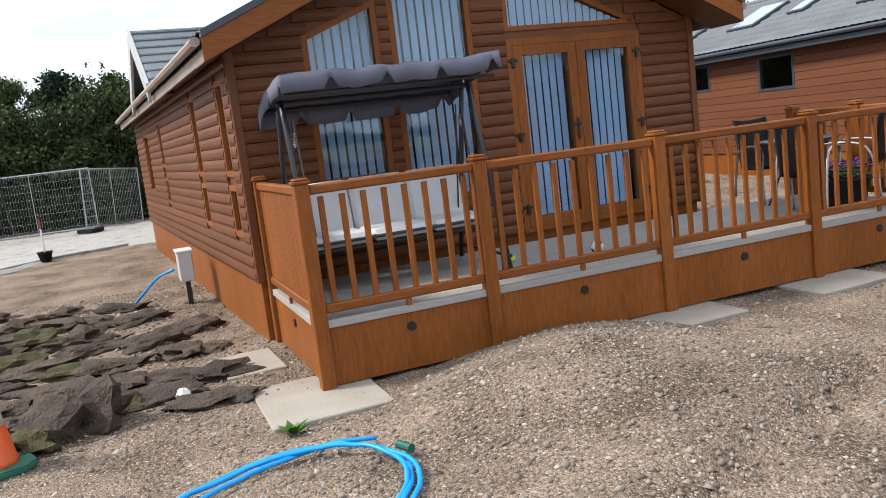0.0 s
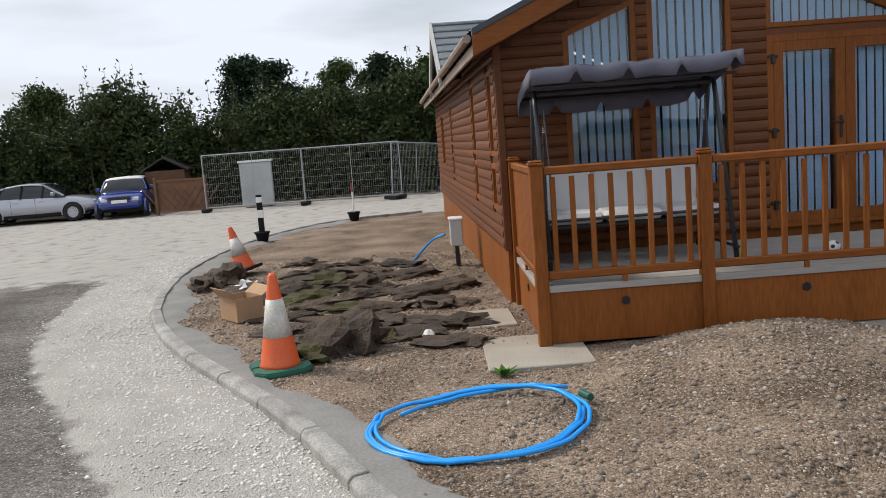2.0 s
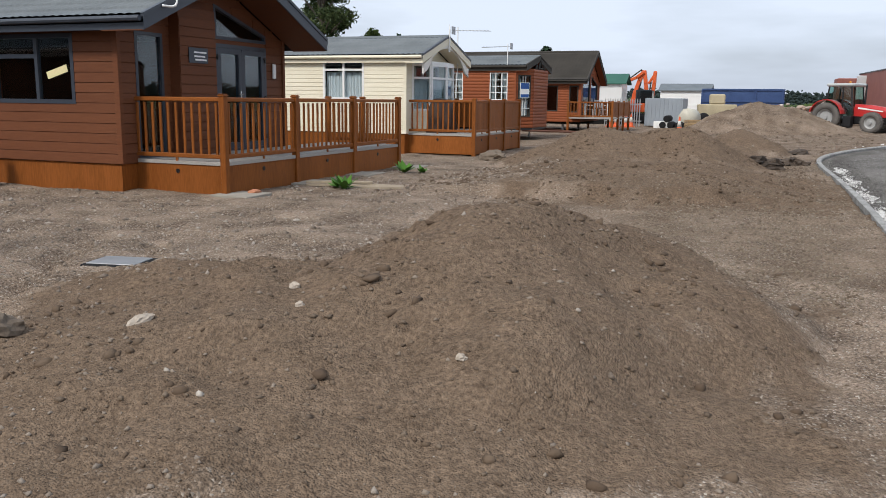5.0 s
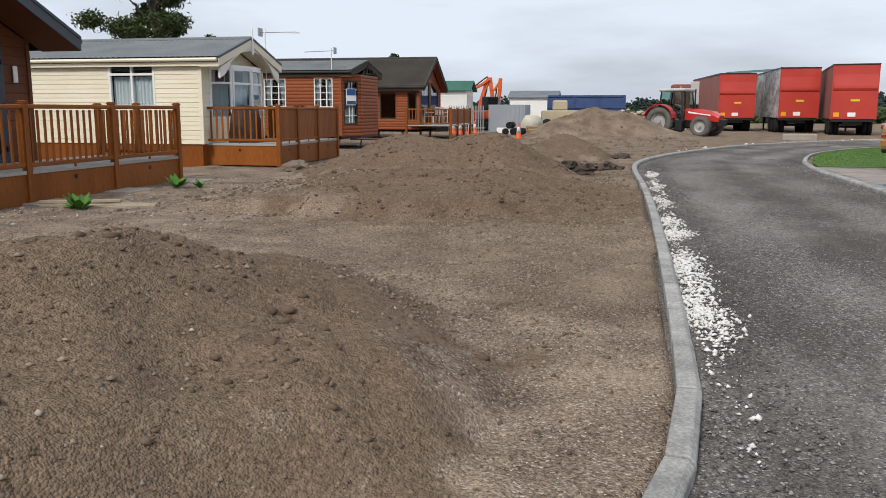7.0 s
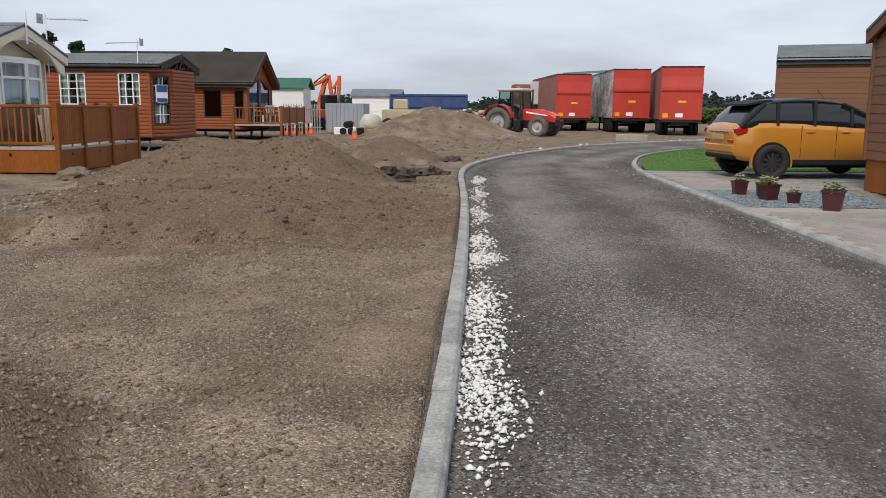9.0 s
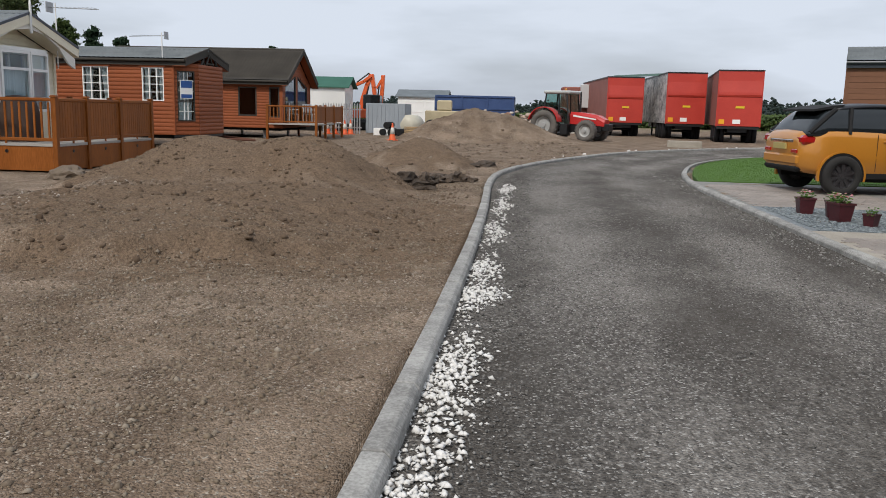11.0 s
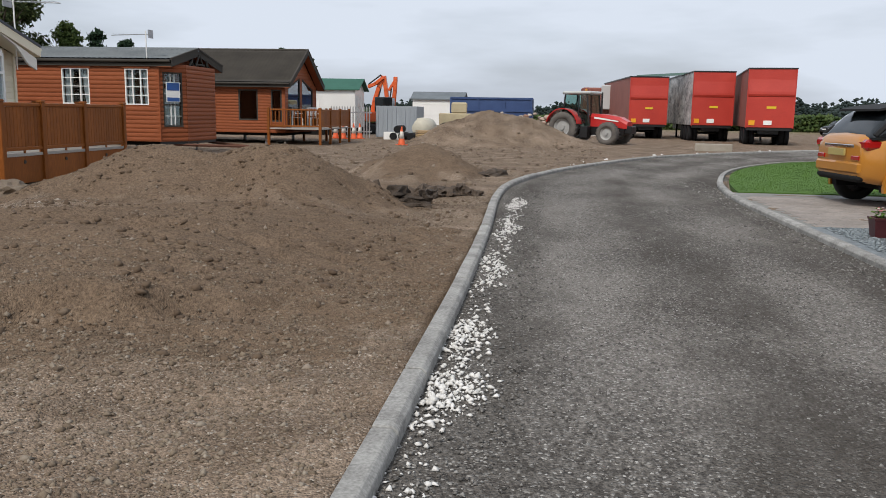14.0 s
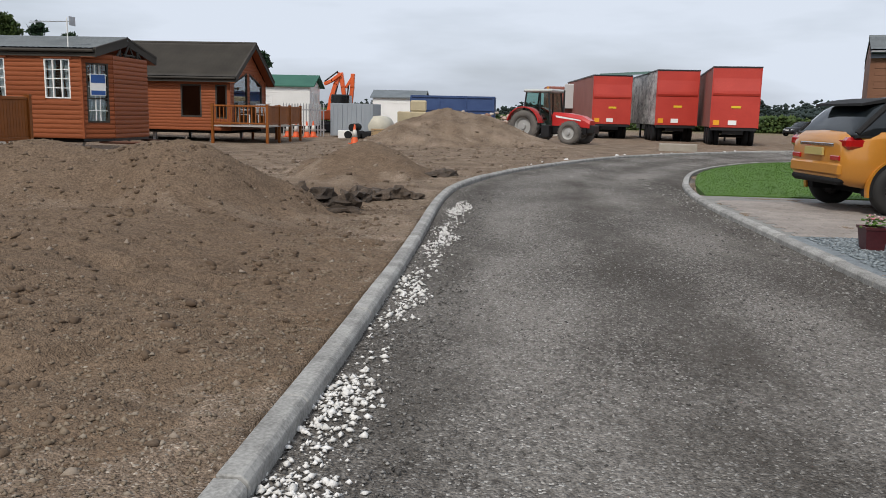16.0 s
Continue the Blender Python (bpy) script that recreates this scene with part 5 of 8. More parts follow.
# an open carton, a crumpled bag and the coil of water pipe
CARD = surf("brown_cardboard", (0.33, 0.20, 0.11), (0.42, 0.27, 0.16), 0.85, 4, 60, 0.15)
carton = thing("cardboard_box", "open brown cardboard box on lifted turf", "box", pose(-2.25, -3.1, on_ground(-2.25, -3.1) + 0.01, 0, 0, 38))
for lo, hi in (((-0.22, -0.16, 0), (0.22, -0.152, 0.26)), ((-0.22, 0.152, 0), (0.22, 0.16, 0.26)), ((-0.22, -0.152, 0), (-0.212, 0.152, 0.26)), ((0.212, -0.152, 0), (0.22, 0.152, 0.26)), ((-0.21, -0.15, 0.001), (0.21, 0.15, 0.009))):
    part("side", boxed(lo, hi), CARD, carton)
for rot, y in ((-40, -0.16), (55, 0.16)):
    part("flap", boxed((-0.215, 0, 0), (0.215, 0.006, 0.15), 0, Matrix.Translation((0, y, 0.258)) @ Matrix.Rotation(radians(-rot), 4, "X")), CARD, carton)
bag = placed("plastic_bag", lump("plastic_bag", 41, (0.2, 0.14, 0.11), paint("white_film", (0.7, 0.7, 0.7), 0.3), rough=0.9), None, pose(-4.1, -3.45, on_ground(-4.1, -3.45) + 0.04))
tagged(bag, "crumpled white plastic bag among turf", "plastic bag")
white_stone = placed("stone", lump("stone", 43, (0.07, 0.06, 0.07), paint("white_stone", (0.72, 0.70, 0.66), 0.8), rough=0.2), None, pose(-0.6, -1.0, on_ground(-0.6, -1.0) + 0.02))
tagged(white_stone, "single rounded white stone", "stone")
BLUE = paint("blue_water_pipe", (0.004, 0.29, 0.78), 0.35)
coil = []
for i in range(150):
    t = i / 149
    a = radians(250) + t * math.tau * 2.55
    r = 0.78 + 0.035 * math.sin(a * 1.5) + 0.03 * t
    x, y = 1.88 + r * 0.72 * math.cos(a), -0.68 + r * 0.84 * math.sin(a)
    coil.append((x, y, max(on_ground(x, y), 0.02) + 0.03 + 0.028 * (i % 59 > 29) + 0.012 * math.sin(3 * a)))
pipe = thing("water_pipe", "loose coil of bright blue water pipe", "pipe", None)
part("coil", tube(bmesh.new(), coil, 0.0145, 8), BLUE, pipe, smooth=True)
ends = [(1.30, -0.02), (1.24, -0.24), (1.35, -0.55), (1.5, -0.95), (1.75, -1.22)]
part("loose_end", tube(bmesh.new(), [(x, y, max(0.02, on_ground(x, y)) + 0.045) for x, y in spline(ends, 0.08)], 0.0145, 8), BLUE, pipe, smooth=True)
part("coupling", tube(bmesh.new(), [(1.62, 0.02, on_ground(1.62, 0.02) + 0.06), (1.73, 0.06, on_ground(1.73, 0.06) + 0.06)], 0.026, 10), paint("dark_green_plastic", (0.01, 0.09, 0.06)), pipe, "dark green coupling")

# concrete pads under the decks
PAD = [(0.12, -0.1, 1.0, 0.85, 0), (-1.25, -0.4, 0.75, 0.5, 2), (0.18, 1.3, 0.85, 0.7, -2), (0.12, 3.05, 0.8, 0.9, 1), (0.12, 4.75, 0.8, 0.9, 2), (-0.1, 6.3, 0.85, 0.8, 0), (-0.1, 12.55, 0.7, 0.7, 0), (-0.1, 14.8, 0.6, 0.8, 0), (-0.1, 16.9, 0.6, 0.8, 0), (-0.05, 19.1, 0.7, 0.7, 0)]
for x, y, w, d_, a in PAD:
    slab = placed("concrete_slab", boxed_mesh := bpy.data.meshes.new("concrete_slab"), None, pose(x, y, 0.0, 0.4, 0.5, a))
    bm = boxed((-w / 2, -d_ / 2, -0.08), (w / 2, d_ / 2, 0.045), 0.008)
    bm.to_mesh(boxed_mesh)
    bm.free()
    boxed_mesh.materials.append(CONC)
    tagged(slab, "pale concrete pad slab under a deck post", "slab", "deck pads")


def meter_box(m, label, stickers=False):
    b = thing("meter_box", label, "meter box", m)
    part("cabinet", boxed((-0.09, -0.16, 0.42), (0.09, 0.16, 0.80), 0.012), paint("pale_grey_plastic", (0.52, 0.53, 0.52), 0.45), b)
    part("lid", boxed((-0.105, -0.175, 0.79), (0.105, 0.175, 0.82), 0.008), WHITE, b)
    part("stand", boxed((-0.03, -0.03, -0.02), (0.03, 0.03, 0.43)), BLACK, b)
    part("cable", tube(bmesh.new(), [(0.0, 0.06, 0.53), (0.02, 0.065, 0.25), (0.01, 0.07, 0.0)], 0.02, 8), BLACK_R, b)
    if stickers:
        part("sticker", boxed((-0.093, -0.1, 0.62), (-0.0905, 0.02, 0.72)), paint("blue_label", (0.03, 0.16, 0.5)), b, m=Matrix.Rotation(radians(90), 4, "Z"))
        part("sticker", boxed((-0.165, -0.07, 0.76), (-0.162, 0.05, 0.82)), paint("yellow_label", (0.7, 0.6, 0.05)), b, m=Matrix.Rotation(radians(90), 4, "Z"))
    return b


meter_box(pose(-5.0, -0.58, on_ground(-5.0, -0.58) - 0.1, 0, 0, 90), "grey meter box on a post by the lodge wall")
meter_box(pose(-4.75, 11.55, on_ground(-4.75, 11.55), 0, 0, 0), "grey meter box with labels by the lodge wall", True)
stub = thing("water_pipe", "short blue pipe stub rising by the wall", "pipe")
part("stub", tube(bmesh.new(), spline([(-4.5, -0.75, 0.55), (-4.9, -0.95, 0.42), (-5.5, -1.25, 0.06)], 0.08), 0.016, 8), BLUE, stub, smooth=True)

# swing seat on the deck
SW = thing("swing_seat", "grey canopied garden swing seat with pale cushions", "swing seat", pose(-1.18, 1.03, 0.55))
FRAME = paint("charcoal_tube_steel", (0.03, 0.033, 0.04), 0.35)
for y in (-0.86, 0.86):
    for x in (-0.56, 0.56):
        part("leg", tube(bmesh.new(), [(x, y, 0.0), (x * 0.22, y, 1.50), (x * 0.12, y, 1.68)], 0.024, 10), FRAME, SW, smooth=True)
    part("foot_bar", tube(bmesh.new(), [(-0.6, y, 0.12), (0.6, y, 0.12)], 0.016, 8), FRAME, SW)
    for x in (0.2, -0.2):
        part("hanger", tube(bmesh.new(), [(x * 0.3, y * 0.9, 1.5), (x * 1.2, y * 0.88, 0.52)], 0.009, 6), FRAME, SW)
    sp = [(0.014 * math.cos(k * 1.3), y * 0.9 + 0.014 * math.sin(k * 1.3), 1.4 - 0.004 * k) for k in range(30)]
    part("spring", tube(bmesh.new(), sp, 0.004, 5), CHROME, SW, "steel hanging spring")
part("top_bar", tube(bmesh.new(), [(0, -0.9, 1.66), (0, 0.9, 1.66)], 0.024, 10), FRAME, SW)
for x in (-0.52, 0.52):
    part("canopy_rail", tube(bmesh.new(), [(x, -0.92, 1.66 + 0.07 * x), (x, 0.92, 1.66 + 0.07 * x)], 0.014, 8), FRAME, SW)
cb = bmesh.new()
nx_, ny_ = 26, 78
gridv = {}
for i in range(nx_ + 1):
    for j in range(ny_ + 1):
        u, v = i / nx_ * 2 - 1, j / ny_ * 2 - 1
        z = 1.76 + 0.10 * u + 0.04 * (1 - u * u) - 0.012 * math.cos(v * 9.4) ** 2 + 0.05 * abs(v) ** 4 * (v > 0) + 0.015 * noise.noise(Vector((u * 2, v * 4, 3)))
        gridv[i, j] = cb.verts.new((u * 0.62, v * 0.95, z))
for i in range(nx_):
    for j in range(ny_):
        cb.faces.new((gridv[i, j], gridv[i + 1, j], gridv[i + 1, j + 1], gridv[i, j + 1]))
ring = [gridv[i, 0] for i in range(nx_ + 1)] + [gridv[nx_, j] for j in range(1, ny_ + 1)] + [gridv[i, ny_] for i in range(nx_ - 1, -1, -1)] + [gridv[0, j] for j in range(ny_ - 1, 0, -1)]
walk_, hem, drop = 0.0, [], []
for k, v in enumerate(ring):
    walk_ += (v.co - ring[k - 1].co).length if k else 0.0
    notch = max(0.0, 1 - abs((walk_ % 0.475) - 0.2375) / 0.05) ** 0.7
    fall = 0.145 - 0.095 * notch + (0.04 if v.co.x < -0.3 else 0.0)
    hem.append(cb.verts.new(v.co + Vector((0, 0, 0.001))))
    drop.append(cb.verts.new((v.co.x * 1.015 + 0.006 * math.sin(walk_ * 13), v.co.y * 1.008 + 0.006 * math.cos(walk_ * 11), v.co.z - fall)))
for k in range(len(ring)):
    j = (k + 1) % len(ring)
    cb.faces.new((hem[k], hem[j], drop[j], drop[k]))
cano = part("canopy", cb, GREYFAB, SW, "grey canvas canopy with scalloped edge", smooth=True)
cano.modifiers.new("thickness", "SOLIDIFY").thickness = 0.006
part("seat_frame", tube(bmesh.new(), [(0.3, -0.85, 0.45), (0.3, 0.85, 0.45), (-0.28, 0.85, 0.40), (-0.28, -0.85, 0.40)], 0.018, 8, True), FRAME, SW)
part("seat_pan", boxed((-0.27, -0.84, 0.36), (0.29, 0.84, 0.40), 0.01), BLACK, SW)
for k in range(3):
    y = -0.84 + k * 0.56
    part("back_cushion", boxed((-0.06, y + 0.005, 0), (0.06, y + 0.555, 0.52), 0.035, Matrix.Translation((-0.27, 0, 0.43)) @ Matrix.Rotation(radians(-14), 4, "Y")), PALEFAB, SW, smooth=False)
    part("seat_cushion", boxed((-0.22, y + 0.005, 0.405), (0.31, y + 0.555, 0.50), 0.035), PALEFAB, SW)

# balls on the deck
def ball(x, y, r, material, label):
    bm = bmesh.new()
    bmesh.ops.create_uvsphere(bm, u_segments=20, v_segments=12, radius=r)
    b = thing("ball", label, "ball", pose(x, y, 0.55 + r))
    part("shell", bm, material, b, smooth=True)
    return b


TENNIS = surf("yellow_felt", (0.42, 0.55, 0.03), (0.55, 0.68, 0.06), 0.9, 20, 200, 0.3)
ball(-0.25, 0.12, 0.034, TENNIS, "yellow-green tennis ball on grey deck boards")
ball(-0.9, 2.05, 0.034, TENNIS, "yellow-green tennis ball on grey deck boards")
fb = ball(-0.55, 2.75, 0.06, WHITE, "small white and black football on the deck")
spots = bmesh.new()
for k in range(9):
    a, e = k * 2.4, -0.8 + 1.6 * k / 8
    d = Vector((math.cos(a) * math.cos(e), math.sin(a) * math.cos(e), math.sin(e)))
    q = d.to_track_quat("Z", "Y").to_matrix().to_4x4()
    lathe(spots, [(0.019, 0.0), (0.019, 0.001)], 6, Matrix.Translation(d * 0.0590) @ q)
part("patch", spots, BLACK, fb, "black patches")

# patio set and planter at the deck's far end
PT = thing("patio_table", "dark metal patio table on the deck", "table", pose(-1.15, 5.75, 0.55))
part("tabletop", lathe(bmesh.new(), [(0.40, 0.69), (0.42, 0.70), (0.42, 0.72), (0.40, 0.725)], 28), FRAME, PT)
for k in range(4):
    a = radians(45 + 90 * k)
    part("leg", tube(bmesh.new(), [(0.32 * math.cos(a), 0.32 * math.sin(a), 0), (0.16 * math.cos(a), 0.16 * math.sin(a), 0.4), (0.32 * math.cos(a), 0.32 * math.sin(a), 0.69)], 0.012, 8), FRAME, PT)


def patio_chair(m):
    c = thing("patio_chair", "black sling patio chair with curved arms", "chair", m, "patio chairs")
    for y in (-0.24, 0.24):
        part("side_frame", tube(bmesh.new(), spline([(0.26, y, 0.0), (0.24, y, 0.3), (0.28, y, 0.6), (0.1, y, 0.66), (-0.2, y, 0.6), (-0.3, y, 0.3), (-0.34, y, 0.0)], 0.07), 0.013, 8), GALV, c, smooth=True)
        part("back_post", tube(bmesh.new(), [(-0.2, y * 0.9, 0.4), (-0.34, y * 0.9, 0.98)], 0.012, 8), FRAME, c)
    sb = bmesh.new()
    prev = None
    for p in spline([(0.24, 0, 0.44), (0.0, 0, 0.39), (-0.19, 0, 0.42), (-0.28, 0, 0.7), (-0.35, 0, 1.0)], 0.06):
        row = [sb.verts.new((p[0], y, p[2] - 0.02 * (1 - (y / 0.22) ** 2))) for y in (-0.22, -0.1, 0, 0.1, 0.22)]
        if prev:
            for k in range(4):
                sb.faces.new((prev[k], prev[k + 1], row[k + 1], row[k]))
        prev = row
    sl = part("sling", sb, BLACK_R, c, "black mesh sling", smooth=True)
    sl.modifiers.new("thickness", "SOLIDIFY").thickness = 0.006
    return c


ch = patio_chair(pose(-0.55, 5.3, 0.55, 0, 0, 120))
copy_thing(ch, pose(-0.6, 6.0, 0.55, 0, 0, 200))
copy_thing(ch, pose(-1.7, 5.85, 0.55, 0, 0, -10))
PL = thing("planter", "round dark planter of purple flowers", "planter", pose(-0.42, 5.62, 0.55))
part("pot", lathe(bmesh.new(), [(0.14, 0), (0.2, 0.05), (0.25, 0.3), (0.27, 0.3), (0.26, 0.33), (0.22, 0.3), (0.02, 0.28)], 22), BLACK_R, PL, smooth=True)
rl = np.random.default_rng(4)
pts = rl.normal(0, 1, (260, 3)) * (0.11, 0.11, 0.05) + (0, 0, 0.37)
leafm = clump_mesh("foliage", pts, rl.uniform(0.015, 0.03, 260), surf("planter_leaf", (0.03, 0.07, 0.015), (0.06, 0.13, 0.03), 0.7), 6, flat=0.5)
placed("foliage", leafm, PL)
pts = rl.normal(0, 1, (120, 3)) * (0.12, 0.12, 0.04) + (0, 0, 0.43)
placed("flowers", clump_mesh("flowers", pts, rl.uniform(0.012, 0.022, 120), surf("purple_petal", (0.13, 0.02, 0.22), (0.25, 0.04, 0.32), 0.6), 7, flat=0.5), PL)["label"] = "purple flowers"

# garden furniture on the other decks
def garden_chair(m):
    """A white slatted garden chair."""
    c = thing("garden_chair", "white slatted garden chair on a raised deck", "chair", m, "white garden chairs")
    for x, y in ((-0.22, -0.22), (-0.22, 0.22), (0.22, -0.22), (0.22, 0.22)):
        part("leg", boxed((x - 0.02, y - 0.02, 0), (x + 0.02, y + 0.02, 0.42 if x > 0 else 0.9), 0.004), WHITE, c)
    for k in range(5):
        part("seat_slat", boxed((-0.24 + k * 0.1, -0.24, 0.42), (-0.16 + k * 0.1, 0.24, 0.44), 0.003), WHITE, c)
    for k in range(4):
        part("back_slat", boxed((-0.235, -0.2 + k * 0.11, 0.5), (-0.22, -0.13 + k * 0.11, 0.86), 0.003), WHITE, c)
    part("top_rail", boxed((-0.24, -0.24, 0.86), (-0.2, 0.24, 0.92), 0.006), WHITE, c)
    for y in (-0.24, 0.2):
        part("arm", boxed((-0.22, y, 0.62), (0.25, y + 0.04, 0.65), 0.006), WHITE, c)
    return c


gc = garden_chair(pose(-1.5, 46.3, 0.75, 0, 0, 20))
copy_thing(gc, pose(-0.9, 47.2, 0.75, 0, 0, 190))
copy_thing(gc, pose(-1.3, 48.0, 0.75, 0, 0, -70))
meter_box(pose(-5.6, 44.7, on_ground(-5.6, 44.7), 0, 0, 0), "grey meter box on legs beside the russet lodge")
cov_bm = bmesh.new()
cov_rings = []
for z_, r_, fold in ((0.0, 1.0, 0.10), (0.3, 0.96, 0.08), (0.65, 0.90, 0.05), (0.88, 0.80, 0.02), (0.97, 0.5, 0.0), (1.0, 0.1, 0.0)):
    cov_rings.append([(0.52 * r_ * (1 + fold * math.sin(9 * a)) * math.cos(a), 0.45 * r_ * (1 + fold * math.sin(9 * a + 1)) * math.sin(a), z_) for a in (k * math.tau / 48 for k in range(48))])
for ra, rb_ in zip(cov_rings, cov_rings[1:]):
    for k in range(48):
        cov_bm.faces.new([cov_bm.verts.new(p) for p in (ra[k], ra[(k + 1) % 48], rb_[(k + 1) % 48], rb_[k])])
bmesh.ops.remove_doubles(cov_bm, verts=cov_bm.verts, dist=0.0005)
cover = part("furniture_cover", cov_bm, surf("dark_brown_cover_cloth", (0.035, 0.018, 0.012), (0.06, 0.032, 0.022), 0.7, 3, 80, 0.2), None, m=pose(-1.45, 24.45, 0.62), smooth=True)
tagged(cover, "dark brown draped cover over garden furniture on a deck", "furniture cover")

# temporary mesh fencing at the far side of the junction
def mesh_panel(m, w=3.4, h=1.95, label="leaning galvanised mesh fence panel in block feet"):
    f = thing("fence_panel", label, "fence", m, "mesh fence panels")
    for x in (0.0, w):
        part("upright", tube(bmesh.new(), [(x, 0, 0.04), (x, 0, h)], 0.02, 8), GALV, f)
        part("foot", boxed((x - 0.12, -0.3, 0), (x + 0.12, 0.3, 0.12), 0.02), BLACK_R, f, "black block foot")
    for z in (0.15, h):
        part("rail", tube(bmesh.new(), [(0, 0, z), (w, 0, z)], 0.02, 8), GALV, f)
    part("upright", tube(bmesh.new(), [(w * 0.5, 0, 0.15), (w * 0.5, 0, h)], 0.012, 6), GALV, f)
    wires = bmesh.new()
    for k in range(int(w / 0.075)):
        x = 0.04 + k * 0.075
        box(wires, (x - 0.0022, -0.002, 0.16), (x + 0.0022, 0.002, h))
    for k in range(8):
        z = 0.25 + k * (h - 0.3) / 7
        box(wires, (0, 0.002, z - 0.003), (w, 0.006, z + 0.003))
    tagged(part("wire_mesh", wires, GALV, f, "thin welded wire mesh"), kind="stuff")
    return f


mesh_panel(pose(-21.7, -8.75, 0, 0, 0, 91))
mesh_panel(pose(-21.9, -5.35, 0, 0, 0, 84))
mesh_panel(pose(-21.3, -2.3, 0, 0, 4, 140), 2.6, label="galvanised mesh fence panel folded back")

BAMB = surf("weathered_fence_wood", (0.11, 0.055, 0.032), (0.18, 0.09, 0.05), 0.85, 3, 40, 0.4, 0.15)
tf = thing("trellis_fence", "low brown lattice fence panel beside the cars", "fence", pose(-22.2, -10.6, 0, 0, 0, 84))
for x in (0, 1.8):
    part("post", boxed((x - 0.05, -0.05, 0), (x + 0.05, 0.05, 1.3), 0.01), BAMB, tf)
for z in (0.12, 1.18):
    part("rail", boxed((0.05, -0.02, z - 0.04), (1.75, 0.02, z + 0.04)), BAMB, tf)
for k in range(12):
    part("slat", boxed((-0.03, 0.0, 0), (0.03, 0.012, 1.36), 0, Matrix.Translation((0.12 + k * 0.14, 0.021, 0.13)) @ Matrix.Rotation(radians(38 if k % 2 else -38), 4, "Y") @ Matrix.Scale(0.74, 4)), BAMB, tf)
part("back_board", boxed((0.05, 0.05, 0.15), (1.75, 0.06, 1.15)), BAMB, tf)
sh = thing("garden_shed", "small brown timber shed half hidden in the hedge", "shed", pose(-24.9, -10.9, -0.02, 0, 0, 5) @ Matrix.Diagonal((0.9, 0.8, 0.88, 1)))
part("wall", boxed((-0.9, -0.9, 0), (0.9, 0.9, 1.75)), BAMB, sh)
part("roof", prism(bmesh.new(), [(-1.1, 1.7), (0, 2.25), (1.1, 1.7), (1.1, 1.78), (0, 2.33), (-1.1, 1.78)], "x", -1.05, 1.05), TILE_D, sh)
part("door", boxed((0.9, -0.35, 0.1), (0.93, 0.35, 1.6)), BAMB, sh)
cab = thing("utility_cabinet", "pale grey upright cabinet behind the mesh fence", "cabinet", pose(-23.0, -7.2, 0.05, 0, 0, 8))
part("body", boxed((-0.35, -0.55, 0), (0.35, 0.55, 1.55), 0.02), paint("weathered_grey_metal", (0.42, 0.44, 0.44), 0.6, var=0.2), cab)
part("lid", boxed((-0.4, -0.6, 1.55), (0.4, 0.6, 1.62), 0.01), WHITE, cab)

# manhole cover, timber offcuts, weeds and odd stones on the plot
MH = thing("manhole_cover", "square grey manhole cover in a dark frame", "manhole cover", pose(2.15, 7.4, on_ground(2.15, 7.4) - 0.015, 0, 0, 12))
part("frame", boxed((-0.28, -0.22, -0.05), (0.28, 0.22, 0.03), 0.01), BLACK_R, MH)
part("cover", boxed((-0.24, -0.18, 0.03), (0.24, 0.18, 0.04), 0.004), GALV, MH)
TO = thing("timber_offcuts", "loose weathered planks beside the deck", "timber", pose(0.9, 14.5, on_ground(0.9, 14.5), 0, 0, 8))
OFFC = surf("weathered_pale_timber", (0.24, 0.19, 0.13), (0.36, 0.30, 0.22), 0.85, 3, 40, 0.3, 0.1)
for k, (x, y, z, a, l_) in enumerate(((0, 0, 0.03, 4, 1.7), (0.2, 0.25, 0.03, -8, 1.4), (-0.3, 0.12, 0.075, 14, 1.2), (0.5, -0.2, 0.03, 20, 1.0))):
    part("plank", boxed((-l_ / 2, -0.06, -0.02), (l_ / 2, 0.06, 0.02), 0.003, pose(x, y, z, 0, 0, a)), OFFC, TO)
WEED = island("weed_leaf", [(0.03, 0.09, 0.012), (0.07, 0.17, 0.025), (0.10, 0.22, 0.04)], 0.55, 0.1)


def weed(x, y, s, seed):
    r = np.random.default_rng(seed)
    w_ = thing("weed", "bright green broad-leaved weed in the stones", "weed", pose(x, y, on_ground(x, y)), "weeds")
    bm = bmesh.new()
    for k in range(16):
        a, e, l_ = r.uniform(0, 6.28), r.uniform(0.25, 1.1), s * r.uniform(0.6, 1.2)
        d = Vector((math.cos(a) * math.cos(e), math.sin(a) * math.cos(e), math.sin(e)))
        side = d.cross(Vector((0, 0, 1))).normalized() * l_ * 0.22
        p = [Vector((0, 0, 0)), d * l_ * 0.45 + side, d * l_ + Vector((0, 0, -0.1 * l_)), d * l_ * 0.45 - side, d * l_ * 0.5 + Vector((0, 0, -0.04 * l_))]
        v = [bm.verts.new(q) for q in p]
        for tri_ in ((0, 1, 4), (1, 2, 4), (2, 3, 4), (3, 0, 4)):
            bm.faces.new([v[i] for i in tri_])
    part("leaves", bm, WEED, w_)


